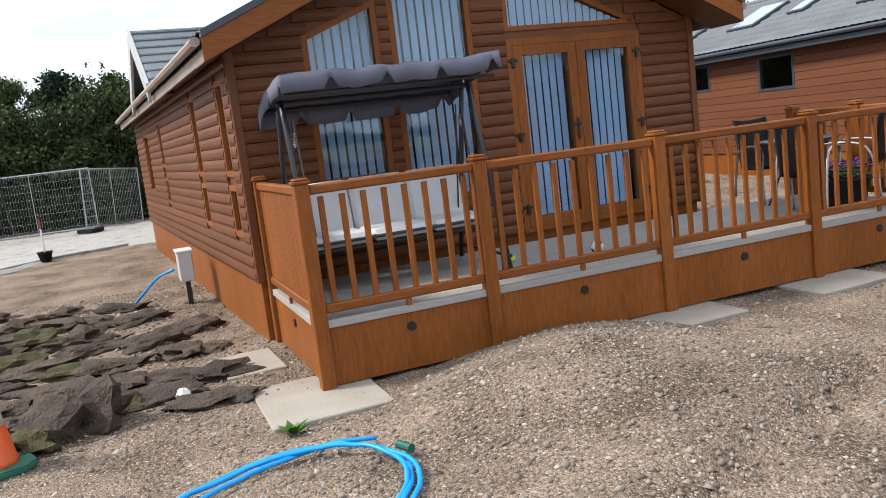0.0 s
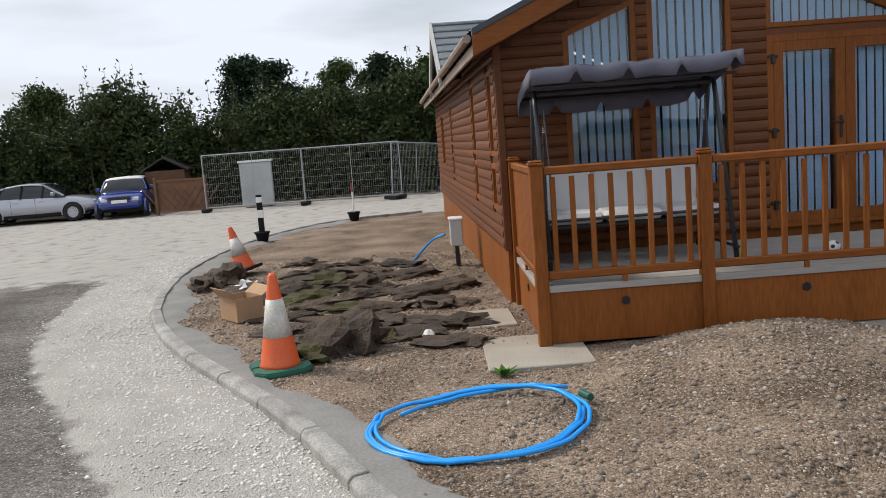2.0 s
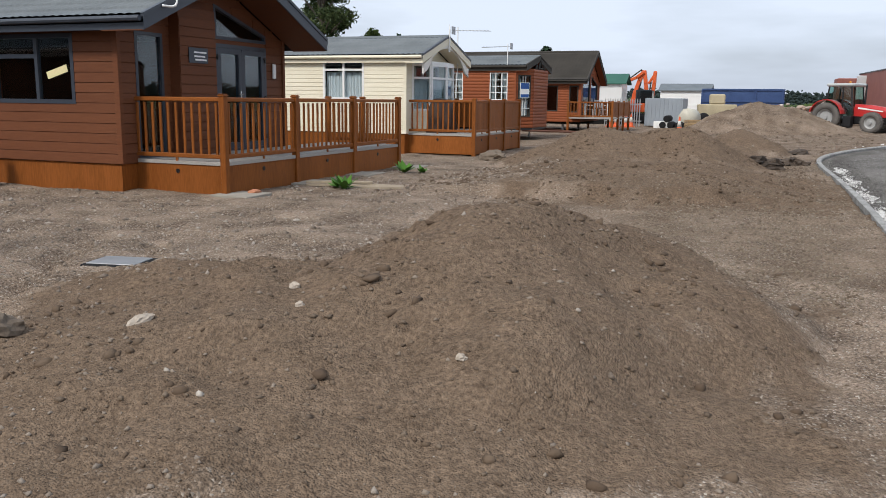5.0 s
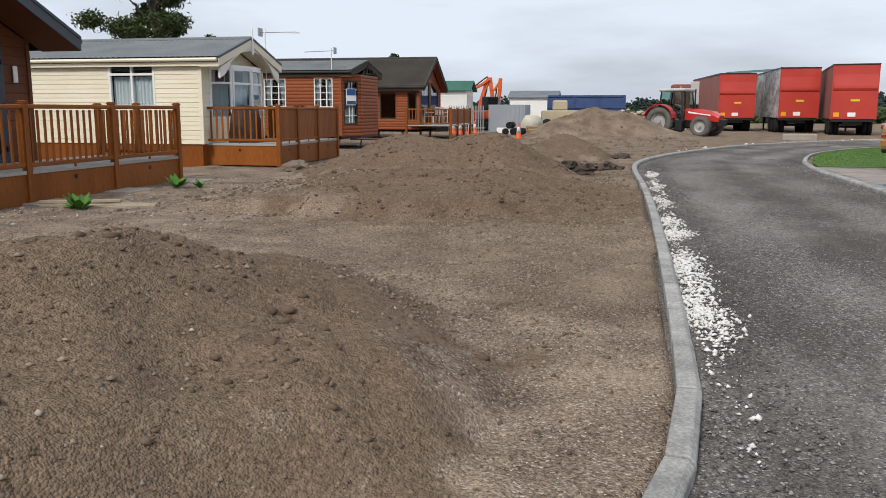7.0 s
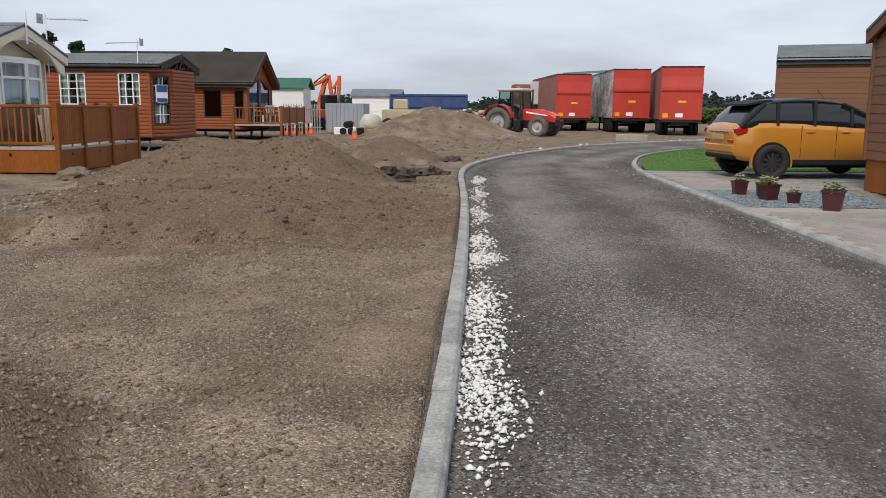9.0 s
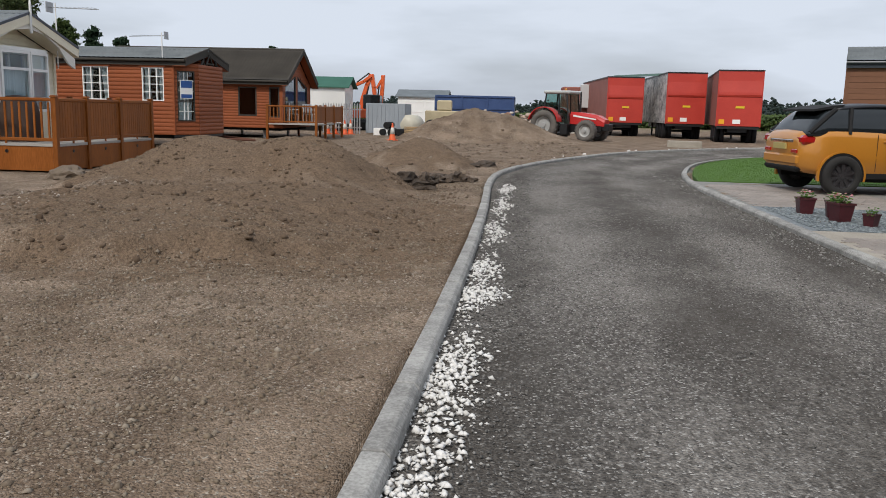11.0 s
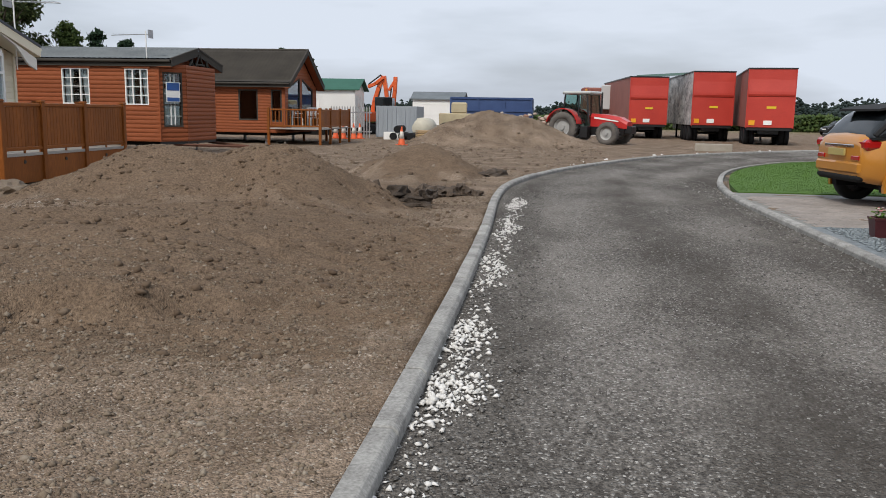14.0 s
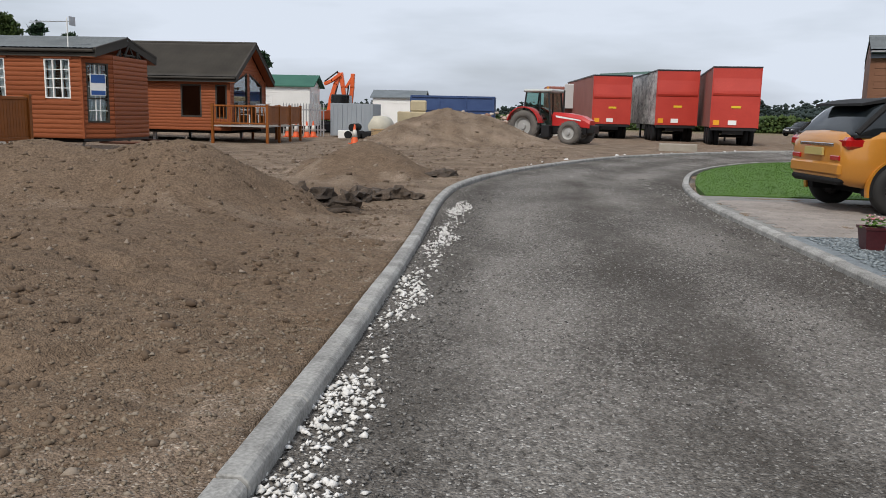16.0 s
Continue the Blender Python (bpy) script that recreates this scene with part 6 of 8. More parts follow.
weed(0.72, -0.42, 0.13, 1)
weed(1.0, 14.0, 0.34, 2)
weed(0.75, 14.2, 0.25, 3)
weed(0.6, 17.4, 0.3, 4)
weed(0.9, 17.7, 0.22, 5)
for k, (x, y, sx, sy, sz, c_) in enumerate([(1.0, 22.1, 0.38, 0.26, 0.2, 0), (0.0, 12.75, 0.12, 0.08, 0.08, 1), (4.35, 5.2, 0.10, 0.045, 0.03, 2), (5.1, 5.75, 0.04, 0.035, 0.03, 2), (5.35, 5.4, 0.025, 0.03, 0.025, 2), (6.5, 5.0, 0.03, 0.025, 0.025, 2), (3.4, 5.0, 0.14, 0.12, 0.1, 0), (3.1, 4.6, 0.12, 0.1, 0.08, 0)]):
    st_ = placed("rock", lump("rock", 60 + k, (sx, sy, sz), (surf("brown_rock", (0.10, 0.075, 0.055), (0.19, 0.15, 0.11), 0.9, 5, 50, 0.6), paint("terracotta_shard", (0.4, 0.17, 0.09), 0.8), surf("pale_flagstone", (0.34, 0.28, 0.22), (0.44, 0.38, 0.31), 0.85, 5, 60, 0.4))[c_], rough=0.35), None, pose(x, y, on_ground(x, y) + sz * 0.25, 6, -8, 40 * k))
    tagged(st_, ("brown earthy rock on the ground", "broken terracotta shard by the deck", "pale flat stone on the soil heap")[c_], "rock")
rk = random.Random(14)
BROKEN = [(6.55 + 1.35 * q + rk.uniform(-0.12, 0.12), 24.3 - 2.1 * q + rk.uniform(-0.2, 0.2), rk.uniform(0.3, 0.6), rk.uniform(0.14, 0.26), rk.uniform(0.10, 0.18)) for q in np.linspace(0, 1, 8)]
BROKEN += [(rk.uniform(7.5, 8.7), rk.uniform(23.9, 25.1), rk.uniform(0.25, 0.6), rk.uniform(0.14, 0.3), rk.uniform(0.09, 0.17)) for _ in range(9)] + [(8.6, 29.5, 1.0, 0.2, 0.15)]
for k, (x, y, sx, sy, sz) in enumerate(BROKEN):
    ob = placed("turf_clod", variants[k % 7], None, pose(x, y, on_ground(x, y) + 0.02, 0, 0, 25 * k))
    ob.scale = (sx * 0.6, sy * 0.9, sz)
    tagged(ob, "dark broken slab of turf beside the kerb", "turf", "lifted turf")
blk_c = tagged(part("concrete_block", boxed((-0.8, -0.3, 0), (0.8, 0.3, 0.34), 0.02), CONC, None, m=pose(17.3, 48.3, 0.0, 0, 0, -8)), "pale concrete block at the far kerb", "concrete block")


# ---- vehicles ----
CARGLASS = car_paint("tinted_car_glass", (0.010, 0.013, 0.015), 0.08, 0.0)
PILLAR = paint("black_pillar_trim", (0.008, 0.008, 0.009), 0.85)
CARGLASS.node_tree.nodes["Principled BSDF"].inputs["Specular IOR Level"].default_value = 0.6
TYRE = surf("dusty_tyre_rubber", (0.010, 0.010, 0.010), (0.022, 0.021, 0.02), 0.85, 4, 40, 0.2)


def loft(bm, sections):
    """Skins rings of points (each a list of 3D points of equal count), with both ends closed."""
    rings = [[bm.verts.new(p) for p in s] for s in sections]
    for a, b in zip(rings, rings[1:]):
        n = len(a)
        for k in range(n):
            bm.faces.new((a[k], a[(k + 1) % n], b[(k + 1) % n], b[k]))
    bm.faces.new(rings[0][::-1])
    bm.faces.new(rings[-1])
    return bm


def wheel(parent, x, y, r, w, rim_mat, spokes=5, name="wheel"):
    side = 1 if y > 0 else -1
    m = Matrix.Translation((x, y, r)) @ Matrix.Rotation(radians(-90 * side), 4, "X")
    wl_ = part(name, lathe(bmesh.new(), [(r * 0.62, -w / 2), (r * 0.9, -w / 2), (r, -w * 0.32), (r, w * 0.32), (r * 0.9, w / 2), (r * 0.62, w / 2)], 30, None, False), TYRE, parent, m=m, smooth=True)
    bm = lathe(bmesh.new(), [(r * 0.62, w * 0.1), (r * 0.66, w * 0.44), (r * 0.60, w * 0.46), (r * 0.56, w * 0.2), (r * 0.2, w * 0.18)], 26)
    for k in range(spokes):
        box(bm, (-r * 0.075, r * 0.1, w * 0.2), (r * 0.075, r * 0.62, w * 0.36), 0, Matrix.Rotation(k * math.tau / spokes, 4, "Z"))
    lathe(bm, [(r * 0.16, w * 0.2), (r * 0.16, w * 0.4), (r * 0.08, w * 0.42)], 14)
    part("rim", bm, rim_mat, wl_)
    return wl_


def car(label, m, body_mat, roof_mat, profile, belt, roofline, half, wheels, wr, rim_mat, spokes=5, rear_spoiler=False, plate=(0.42, 0.34, 0.12), detail=2):
    """A car, nose towards +x. profile: (x, sill, bonnet or boot line) along the body; roofline: (x, z) of the glasshouse; belt: its lower edge."""
    c = thing("car", label, "car", m, "parked cars")

    def ring(x, lo, hi, w):
        r_ = 0.10
        tuck = 0.93
        return [(x, -w * 0.86, lo), (x, -w * 0.985, lo + r_), (x, -w, lo + (hi - lo) * 0.45), (x, -w * 0.985, hi - 0.14), (x, -w * tuck, hi - 0.03), (x, -w * 0.75, hi + 0.012),
                (x, 0, hi + 0.03), (x, w * 0.75, hi + 0.012), (x, w * tuck, hi - 0.03), (x, w * 0.985, hi - 0.14), (x, w, lo + (hi - lo) * 0.45), (x, w * 0.985, lo + r_), (x, w * 0.86, lo)]
    x_lo, x_hi = profile[0][0], profile[-1][0]
    pw = lambda x: half * min(1, 0.80 + 0.20 * math.sin(min(1, (x - x_lo) / 0.55, (x_hi - x) / 0.75) * math.pi / 2) ** 0.7)
    ps = spline([(x, lo, hi) for x, lo, hi in profile], 0.12)
    bm = loft(bmesh.new(), [ring(x, lo, hi, pw(x)) for x, lo, hi in ps])
    body = part("body", bm, body_mat, c, smooth=True)
    rl_ = spline(roofline, 0.12)
    zb = belt
    glass_bm, roof_bm = [], []
    zmax = max(z for _, z in roofline)
    for x, z in rl_:
        t = max(0.0, (z - zb) / (zmax - zb))
        wt = half * (0.93 - 0.17 * t)
        glass_bm.append([(x, -half * 0.94, zb - 0.06), (x, -half * 0.935, zb), (x, -wt, max(z - 0.06, zb + 0.002)), (x, -wt * 0.8, max(z - 0.02, zb + 0.003)), (x, 0, z), (x, wt * 0.8, max(z - 0.02, zb + 0.003)), (x, wt, max(z - 0.06, zb + 0.002)), (x, half * 0.935, zb), (x, half * 0.94, zb - 0.06)])
    part("glasshouse", loft(bmesh.new(), glass_bm), CARGLASS, c, "dark tinted car glass", smooth=True)
    top = [(x, z) for x, z in rl_ if z > zmax - 0.075]
    rb = bmesh.new()
    sec = []
    for x, z in top:
        wt = half * 0.775
        sec.append([(x, -wt, z - 0.075), (x, -wt * 1.01, z - 0.045), (x, -wt * 0.8, z - 0.008), (x, 0, z + 0.012), (x, wt * 0.8, z - 0.008), (x, wt * 1.01, z - 0.045), (x, wt, z - 0.075), (x, 0, z - 0.05)])
    part("roof", loft(rb, sec), roof_mat, c, smooth=True)
    xa, xb = rl_[0][0], rl_[-1][0]
    for px in np.linspace(xa, xb, 5)[1:-1]:
        zt = float(np.interp(px, rl_[:, 0], rl_[:, 1]))
        for s in (-1, 1):
            part("pillar", tube(bmesh.new(), [(px - 0.04, s * half * 0.945, zb - 0.02), (px + 0.02, s * half * 0.79, zt - 0.05)], 0.035, 6), PILLAR, c)
    for x0, zz0, x1, zz1 in ((xa + 0.03, zb, top[0][0], top[0][1]), (xb - 0.03, zb, top[-1][0], top[-1][1])):
        for s in (-1, 1):
            part("pillar", tube(bmesh.new(), [(x0, s * half * 0.93, zz0), (x1, s * half * 0.77, zz1 - 0.04)], 0.04, 6), PILLAR if rear_spoiler else body_mat, c)
    for wx in wheels:
        for s in (-1, 1):
            wheel(c, wx, s * (half - 0.03), wr, 0.2, rim_mat, spokes)
            arc = [radians(v) for v in np.linspace(-14, 194, 22)]
            well = [(wx + wr * 1.14 * math.cos(v), wr + wr * 1.14 * math.sin(v)) for v in arc]
            lip = [(wx + wr * 1.24 * math.cos(v), wr + wr * 1.22 * math.sin(v)) for v in arc] + well[::-1]
            y0, y1 = sorted((s * (half - 0.2), s * (half + 0.006)))
            part("wheel_well", prism(bmesh.new(), well, "y", y0, y1), BLACK_R, c)
            y0, y1 = sorted((s * (half - 0.05), s * (half + 0.014)))
            part("wheel_arch", prism(bmesh.new(), lip, "y", y0, y1), body_mat, c)
    for s in (-1, 1):
        part("mirror", boxed((xb - 0.42, s * half + (0 if s > 0 else -0.17), zb + 0.02), (xb - 0.28, s * half + (0.17 if s > 0 else 0), zb + 0.16), 0.03), body_mat, c)
        part("sill", boxed((wheels[0] + wr * 1.25, s * half * 0.97 - 0.02, profile[2][1] - 0.03), (wheels[1] - wr * 1.25, s * half * 0.97 + 0.02, profile[2][1] + 0.09), 0.015), BLACK_R, c)
        for dx in (0.32, 0.62):
            hx = wheels[0] + (wheels[1] - wheels[0]) * dx
            part("door_handle", boxed((hx - 0.09, s * half - 0.012, zb - 0.16), (hx + 0.09, s * half + 0.018, zb - 0.12), 0.008), body_mat, c)
            part("door_gap", boxed((hx - 0.2, s * half * 0.992 - 0.006, profile[2][1] + 0.12), (hx - 0.192, s * half * 0.992 + 0.008, zb - 0.02)), BLACK, c)
        part("headlight", boxed((x_hi - 0.28, s * half * 0.62 - 0.14, zb - 0.36), (x_hi - 0.06, s * half * 0.62 + 0.14, zb - 0.20), 0.04), LENS, c, "clear headlight")
        part("tail_light", boxed((x_lo + 0.01, s * half * 0.76 - 0.15, zb - 0.22), (x_lo + 0.36, s * half * 0.76 + 0.185, zb - 0.05), 0.045), REDLENS, c, "red tail light")
    part("bumper", boxed((x_lo - 0.03, -half * 0.82, profile[0][1] + 0.02), (x_lo + 0.14, half * 0.82, profile[0][1] + 0.22), 0.04), body_mat, c)
    if rear_spoiler:
        part("bumper_trim", boxed((x_lo - 0.02, -half * 0.78, profile[0][1] - 0.10), (x_lo + 0.3, half * 0.78, profile[0][1] + 0.03), 0.05), BLACK_R, c, "black lower bumper")
    part("bumper", boxed((x_hi - 0.14, -half * 0.8, profile[-1][1] + 0.02), (x_hi + 0.02, half * 0.8, profile[-1][1] + 0.2), 0.04), body_mat, c)
    part("number_plate", boxed((x_lo - 0.045, -0.26, zb - 0.32), (x_lo - 0.012, 0.26, zb - 0.21), 0.003), paint("plate_yellow", plate), c, "yellow number plate")
    part("number_plate", boxed((x_hi + 0.012, -0.26, profile[-1][1] + 0.16), (x_hi + 0.035, 0.26, profile[-1][1] + 0.27), 0.003), WHITE, c, "white number plate")
    part("grille", boxed((x_hi - 0.05, -half * 0.45, profile[-1][1] + 0.28), (x_hi + 0.006, half * 0.45, profile[-1][1] + 0.38), 0.01), BLACK, c)
    part("underside", boxed((x_lo + 0.7, -half * 0.8, 0.24), (x_hi - 0.25, half * 0.8, profile[1][1] + 0.02)), BLACK_R, c)
    if rear_spoiler:
        part("spoiler", prism(bmesh.new(), [(xa + 0.16, zmax - 0.16), (xa + 0.6, zmax - 0.09), (xa + 0.75, zmax - 0.03), (xa + 0.5, zmax - 0.055), (xa + 0.16, zmax - 0.125)], "y", -half * 0.72, half * 0.72), PILLAR, c)
        part("tailgate_trim", boxed((x_lo - 0.012, -half * 0.55, zb - 0.19), (x_lo + 0.05, half * 0.55, zb - 0.14), 0.01), CHROME, c)
        part("reflector", boxed((x_lo - 0.02, -half * 0.78, profile[0][1] + 0.24), (x_lo + 0.1, -half * 0.5, profile[0][1] + 0.31), 0.01), REDLENS, c)
        part("reflector", boxed((x_lo - 0.02, half * 0.5, profile[0][1] + 0.24), (x_lo + 0.1, half * 0.78, profile[0][1] + 0.31), 0.01), REDLENS, c)
        part("aerial", tube(bmesh.new(), [(xb - 1.0, 0, zmax), (xb - 1.18, 0, zmax + 0.2)], 0.006, 5), BLACK, c)
    return c


LENS = paint("clear_lens", (0.6, 0.62, 0.65), 0.1, coat=1.0)
REDLENS = paint("red_lens", (0.35, 0.008, 0.008), 0.12, coat=1.0)
ALLOY = paint("alloy_wheel", (0.45, 0.46, 0.48), 0.3, metal=0.8)
DALLOY = paint("dark_alloy_wheel", (0.07, 0.07, 0.075), 0.3, metal=0.6)
AMBER = car_paint("amber_orange_car_paint", (0.54, 0.225, 0.028), 0.3, coat=0.8, metal=0.25)
BLKPAINT = car_paint("black_car_paint", (0.010, 0.011, 0.015), 0.45, coat=0.1)
BLUECAR = car_paint("blue_car_paint", (0.012, 0.035, 0.22), 0.25, coat=1.0)
SILVER = car_paint("silver_car_paint", (0.42, 0.43, 0.47), 0.28, coat=0.8, metal=0.5)
SUV = dict(profile=[(-2.02, 0.50, 0.96), (-1.93, 0.42, 1.12), (-1.3, 0.33, 1.18), (0.2, 0.30, 1.13), (1.1, 0.32, 1.05), (1.7, 0.38, 0.95), (1.98, 0.46, 0.75)], belt=1.12, roofline=[(-1.92, 1.14), (-1.68, 1.42), (-1.40, 1.585), (-0.55, 1.66), (0.25, 1.60), (0.8, 1.40), (1.3, 1.13)], half=0.88, wheels=(-1.27, 1.25), wr=0.36)
HATCH = dict(profile=[(-1.78, 0.4, 0.78), (-1.7, 0.34, 0.88), (-1.1, 0.24, 0.92), (0.4, 0.24, 0.93), (1.0, 0.28, 0.90), (1.5, 0.32, 0.80), (1.75, 0.38, 0.62)], belt=0.92, roofline=[(-1.66, 0.95), (-1.5, 1.28), (-1.0, 1.40), (-0.2, 1.41), (0.35, 1.36), (0.8, 0.95)], half=0.84, wheels=(-1.22, 1.24), wr=0.30)
SALOON = dict(profile=[(-2.3, 0.42, 0.78), (-2.2, 0.34, 0.90), (-1.4, 0.26, 0.96), (0.5, 0.25, 0.93), (1.3, 0.28, 0.87), (1.9, 0.33, 0.78), (2.25, 0.40, 0.62)], belt=0.92, roofline=[(-1.75, 0.95), (-1.2, 1.27), (-0.6, 1.40), (0.1, 1.42), (0.6, 1.32), (1.25, 0.94)], half=0.88, wheels=(-1.35, 1.4), wr=0.32)
car("amber orange small SUV with black roof on the drive", pose(17.2, 25.15, 0.04, 0, 0, 8) @ Matrix.Scale(1.09, 4), AMBER, BLKPAINT, rim_mat=DALLOY, spokes=10, rear_spoiler=True, **SUV)
car("small blue hatchback with white roof under the hedge", pose(-23.6, -12.1, 0, 0, 0, 10), BLUECAR, WHITE, rim_mat=ALLOY, **HATCH)
car("silver saloon parked beside the hedge", pose(-23.4, -15.3, 0, 0, 0, 98), SILVER, SILVER, rim_mat=ALLOY, spokes=8, **SALOON)
car("pale blue hatchback parked between lodges", pose(-10.4, 9.3, 0, 0, 0, 0), car_paint("pale_blue_car_paint", (0.35, 0.48, 0.58), 0.3, coat=0.8), car_paint("pale_blue_roof", (0.35, 0.48, 0.58), 0.3, coat=0.8), rim_mat=ALLOY, **HATCH)
far_car = car("dark hatchback in the far car park", pose(37.6, 94, 0, 0, 0, 200), BLKPAINT, BLKPAINT, rim_mat=ALLOY, **HATCH)
copy_thing(far_car, pose(41.5, 92, 0, 0, 0, 185))


# ---- plant, trailers and compound at the far end ----
def curtain_trailer(m, box_mat, side_mat, label, bulge=True):
    t = thing("lorry_trailer", label, "trailer", m, "parked trailers")
    part("box", boxed((-1.25, 0.06, 0.98), (1.25, 13.2, 4.1), 0.02), side_mat, t)
    part("rear_door", boxed((-1.25, 0.0, 0.98), (1.25, 0.06, 4.1), 0.015), box_mat, t, "faded red rear door")
    part("door_bulge", prism(bmesh.new(), [(0.0, 3.55), (-0.02, 3.35), (-0.05, 3.1), (-0.075, 2.9), (-0.08, 2.76), (-0.04, 2.66), (0.0, 2.62)], "x", -1.205, 1.205), box_mat, t)
    part("roof_edge", boxed((-1.29, -0.03, 4.09), (1.29, 13.25, 4.17), 0.01), BLACK, t)
    for x in (-1.27, 1.21):
        part("corner_post", boxed((x, -0.02, 0.95), (x + 0.06, 0.08, 4.1)), box_mat, t)
    part("chassis", boxed((-0.55, 0.3, 0.62), (0.55, 13.0, 0.97)), BLACK, t)
    part("tail_bar", boxed((-1.2, 0.05, 0.82), (1.2, 0.2, 0.98)), BLACK, t)
    part("plate", boxed((-0.32, -0.03, 1.12), (0.12, -0.008, 1.36)), WHITE, t, "white square plate")
    part("plate", boxed((-1.1, -0.03, 1.1), (-0.78, -0.008, 1.36)), paint("orange_plate", (0.75, 0.35, 0.02)), t, "orange hazard plate")
    part("plate", boxed((-0.2, -0.03, 2.0), (0.3, -0.008, 2.12)), paint("yellow_strip", (0.7, 0.5, 0.03)), t, "yellow strip")
    for y in (1.4, 2.7, 4.0):
        for x in (-1.08, -0.78, 0.78, 1.08):
            wb = lathe(bmesh.new(), [(0.3, -0.13), (0.47, -0.13), (0.5, -0.08), (0.5, 0.08), (0.47, 0.13), (0.3, 0.13), (0.25, 0.02)], 24, Matrix.Translation((x, y, 0.5)) @ Matrix.Rotation(radians(90), 4, "Y"))
            part("wheel", wb, BLACK_R, t, smooth=True)
        part("axle", tube(bmesh.new(), [(-1.0, y, 0.5), (1.0, y, 0.5)], 0.06, 8), BLACK, t)
    for x in (-0.6, 0.6):
        part("landing_leg", boxed((x - 0.06, 10.4, 0.02), (x + 0.06, 10.55, 0.98)), BLACK, t)
    return t


RED = surf("faded_red_paint", (0.38, 0.028, 0.018), (0.50, 0.05, 0.032), 0.45, 0.9, 20, 0.1)
REDBR = surf("dusty_maroon_sheet", (0.20, 0.065, 0.05), (0.28, 0.10, 0.075), 0.7, 0.7, 12, 0.2)
MURAL = surf("weathered_printed_sheet", (0.07, 0.075, 0.08), (0.62, 0.62, 0.6), 0.6, 1.1, 5, 0.1, stretch=(1, 1, 1.6))
curtain_trailer(pose(16.4, 67.0, 0, 0, 0, 4), RED, REDBR, "faded red box trailer with maroon side")
curtain_trailer(pose(19.95, 63.5, 0, 0, 0, 0) @ Matrix.Diagonal((1, 1, 1.05, 1)), RED, MURAL, "faded red trailer with black and white printed side")
curtain_trailer(pose(22.05, 58.0, 0, 0, 0, -8) @ Matrix.Diagonal((1, 1, 1.03, 1)), RED, REDBR, "faded red box trailer on twin wheels")
beam = tagged(part("beam", boxed((-2.7, -0.15, 0), (2.7, 0.15, 0.16)), paint("green_painted_beam", (0.12, 0.2, 0.18)), None, m=pose(18.3, 67.6, 4.27, 0, -3.6, 0)), "long green-grey beam lying across trailer roofs", "beam")
lorry = thing("lorry_cab", "dull red lorry cab behind the tractor", "lorry", pose(13.6, 77, 0, 0, 0, 3))
part("cab", boxed((-1.2, 0, 0.9), (1.2, 2.2, 3.7), 0.08), REDBR, lorry)
part("deflector", boxed((0.2, -0.5, 2.0), (1.25, 0.0, 3.9), 0.05), paint("pale_grey_panel", (0.5, 0.5, 0.5)), lorry)

# tractor
TR = thing("tractor", "red farm tractor with glazed cab", "tractor", pose(12.15, 54.6, 0, 0, 0, -30))
FIELD = surf("muddy_tractor_tyre", (0.07, 0.065, 0.06), (0.15, 0.135, 0.12), 0.9, 3, 30, 0.3)
TRED = paint("tractor_red", (0.45, 0.02, 0.018), 0.35, coat=0.4)
for x, r, w, ys in ((-1.25, 0.86, 0.5, (-0.85, 0.85)), (1.3, 0.6, 0.4, (-0.8, 0.8))):
    for y in ys:
        m_ = Matrix.Translation((x, y, r)) @ Matrix.Rotation(radians(90), 4, "X")
        wt = part("wheel", lathe(bmesh.new(), [(r * 0.55, -w / 2), (r * 0.92, -w / 2), (r * 0.97, -w * 0.3), (r * 0.97, w * 0.3), (r * 0.92, w / 2), (r * 0.55, w / 2)], 30, None, False), FIELD, TR, m=m_, smooth=True)
        lug = bmesh.new()
        for k in range(22):
            a = k * math.tau / 22
            for s in (-1, 1):
                box(lug, (r * 0.95, -0.025, 0.0), (r * 1.0, 0.025, w * 0.5), 0, Matrix.Rotation(a + s * 0.07, 4, "Z") @ Matrix.Rotation(radians(25 * s), 4, "X") @ Matrix.Scale(s, 4, (0, 0, 1)))
        part("tread", lug, FIELD, wt)
        part("rim", lathe(bmesh.new(), [(r * 0.56, -w * 0.45), (r * 0.56, w * 0.45), (r * 0.5, w * 0.4), (r * 0.42, 0.1), (r * 0.16, 0.12), (r * 0.14, 0.2), (0.02, 0.2)], 22), paint("grey_rim", (0.34, 0.34, 0.33)), wt)
hood = [(0.1, 0.95, 1.62, 0.42), (0.9, 0.92, 1.58, 0.42), (1.7, 0.9, 1.45, 0.40), (2.15, 0.85, 1.22, 0.34)]
part("bonnet", loft(bmesh.new(), [[(x, -w, lo), (x, -w, hi - 0.16), (x, -w * 0.7, hi), (x, w * 0.7, hi), (x, w, hi - 0.16), (x, w, lo)] for x, lo, hi, w in hood]), TRED, TR)
part("bonnet_stripe", prism(bmesh.new(), [(0.3, 1.36), (1.7, 1.2), (1.7, 1.26), (0.3, 1.46)], "y", -0.428, -0.42), WHITE, TR)
part("engine", boxed((-0.2, -0.36, 0.55), (2.0, 0.36, 0.96)), BLACK, TR)
part("chassis", boxed((-1.6, -0.3, 0.5), (1.6, 0.3, 0.8)), BLACK, TR)
for y in (-0.85, 0.85):
    arc = [(-1.25 + 0.98 * math.cos(a), 0.9 + 0.98 * math.sin(a)) for a in np.linspace(radians(10), radians(165), 12)]
    arc += [(-1.25 + 0.93 * math.cos(a), 0.9 + 0.93 * math.sin(a)) for a in np.linspace(radians(165), radians(10), 12)]
    part("mudguard", prism(bmesh.new(), arc, "y", y - 0.28, y + 0.28), TRED, TR)
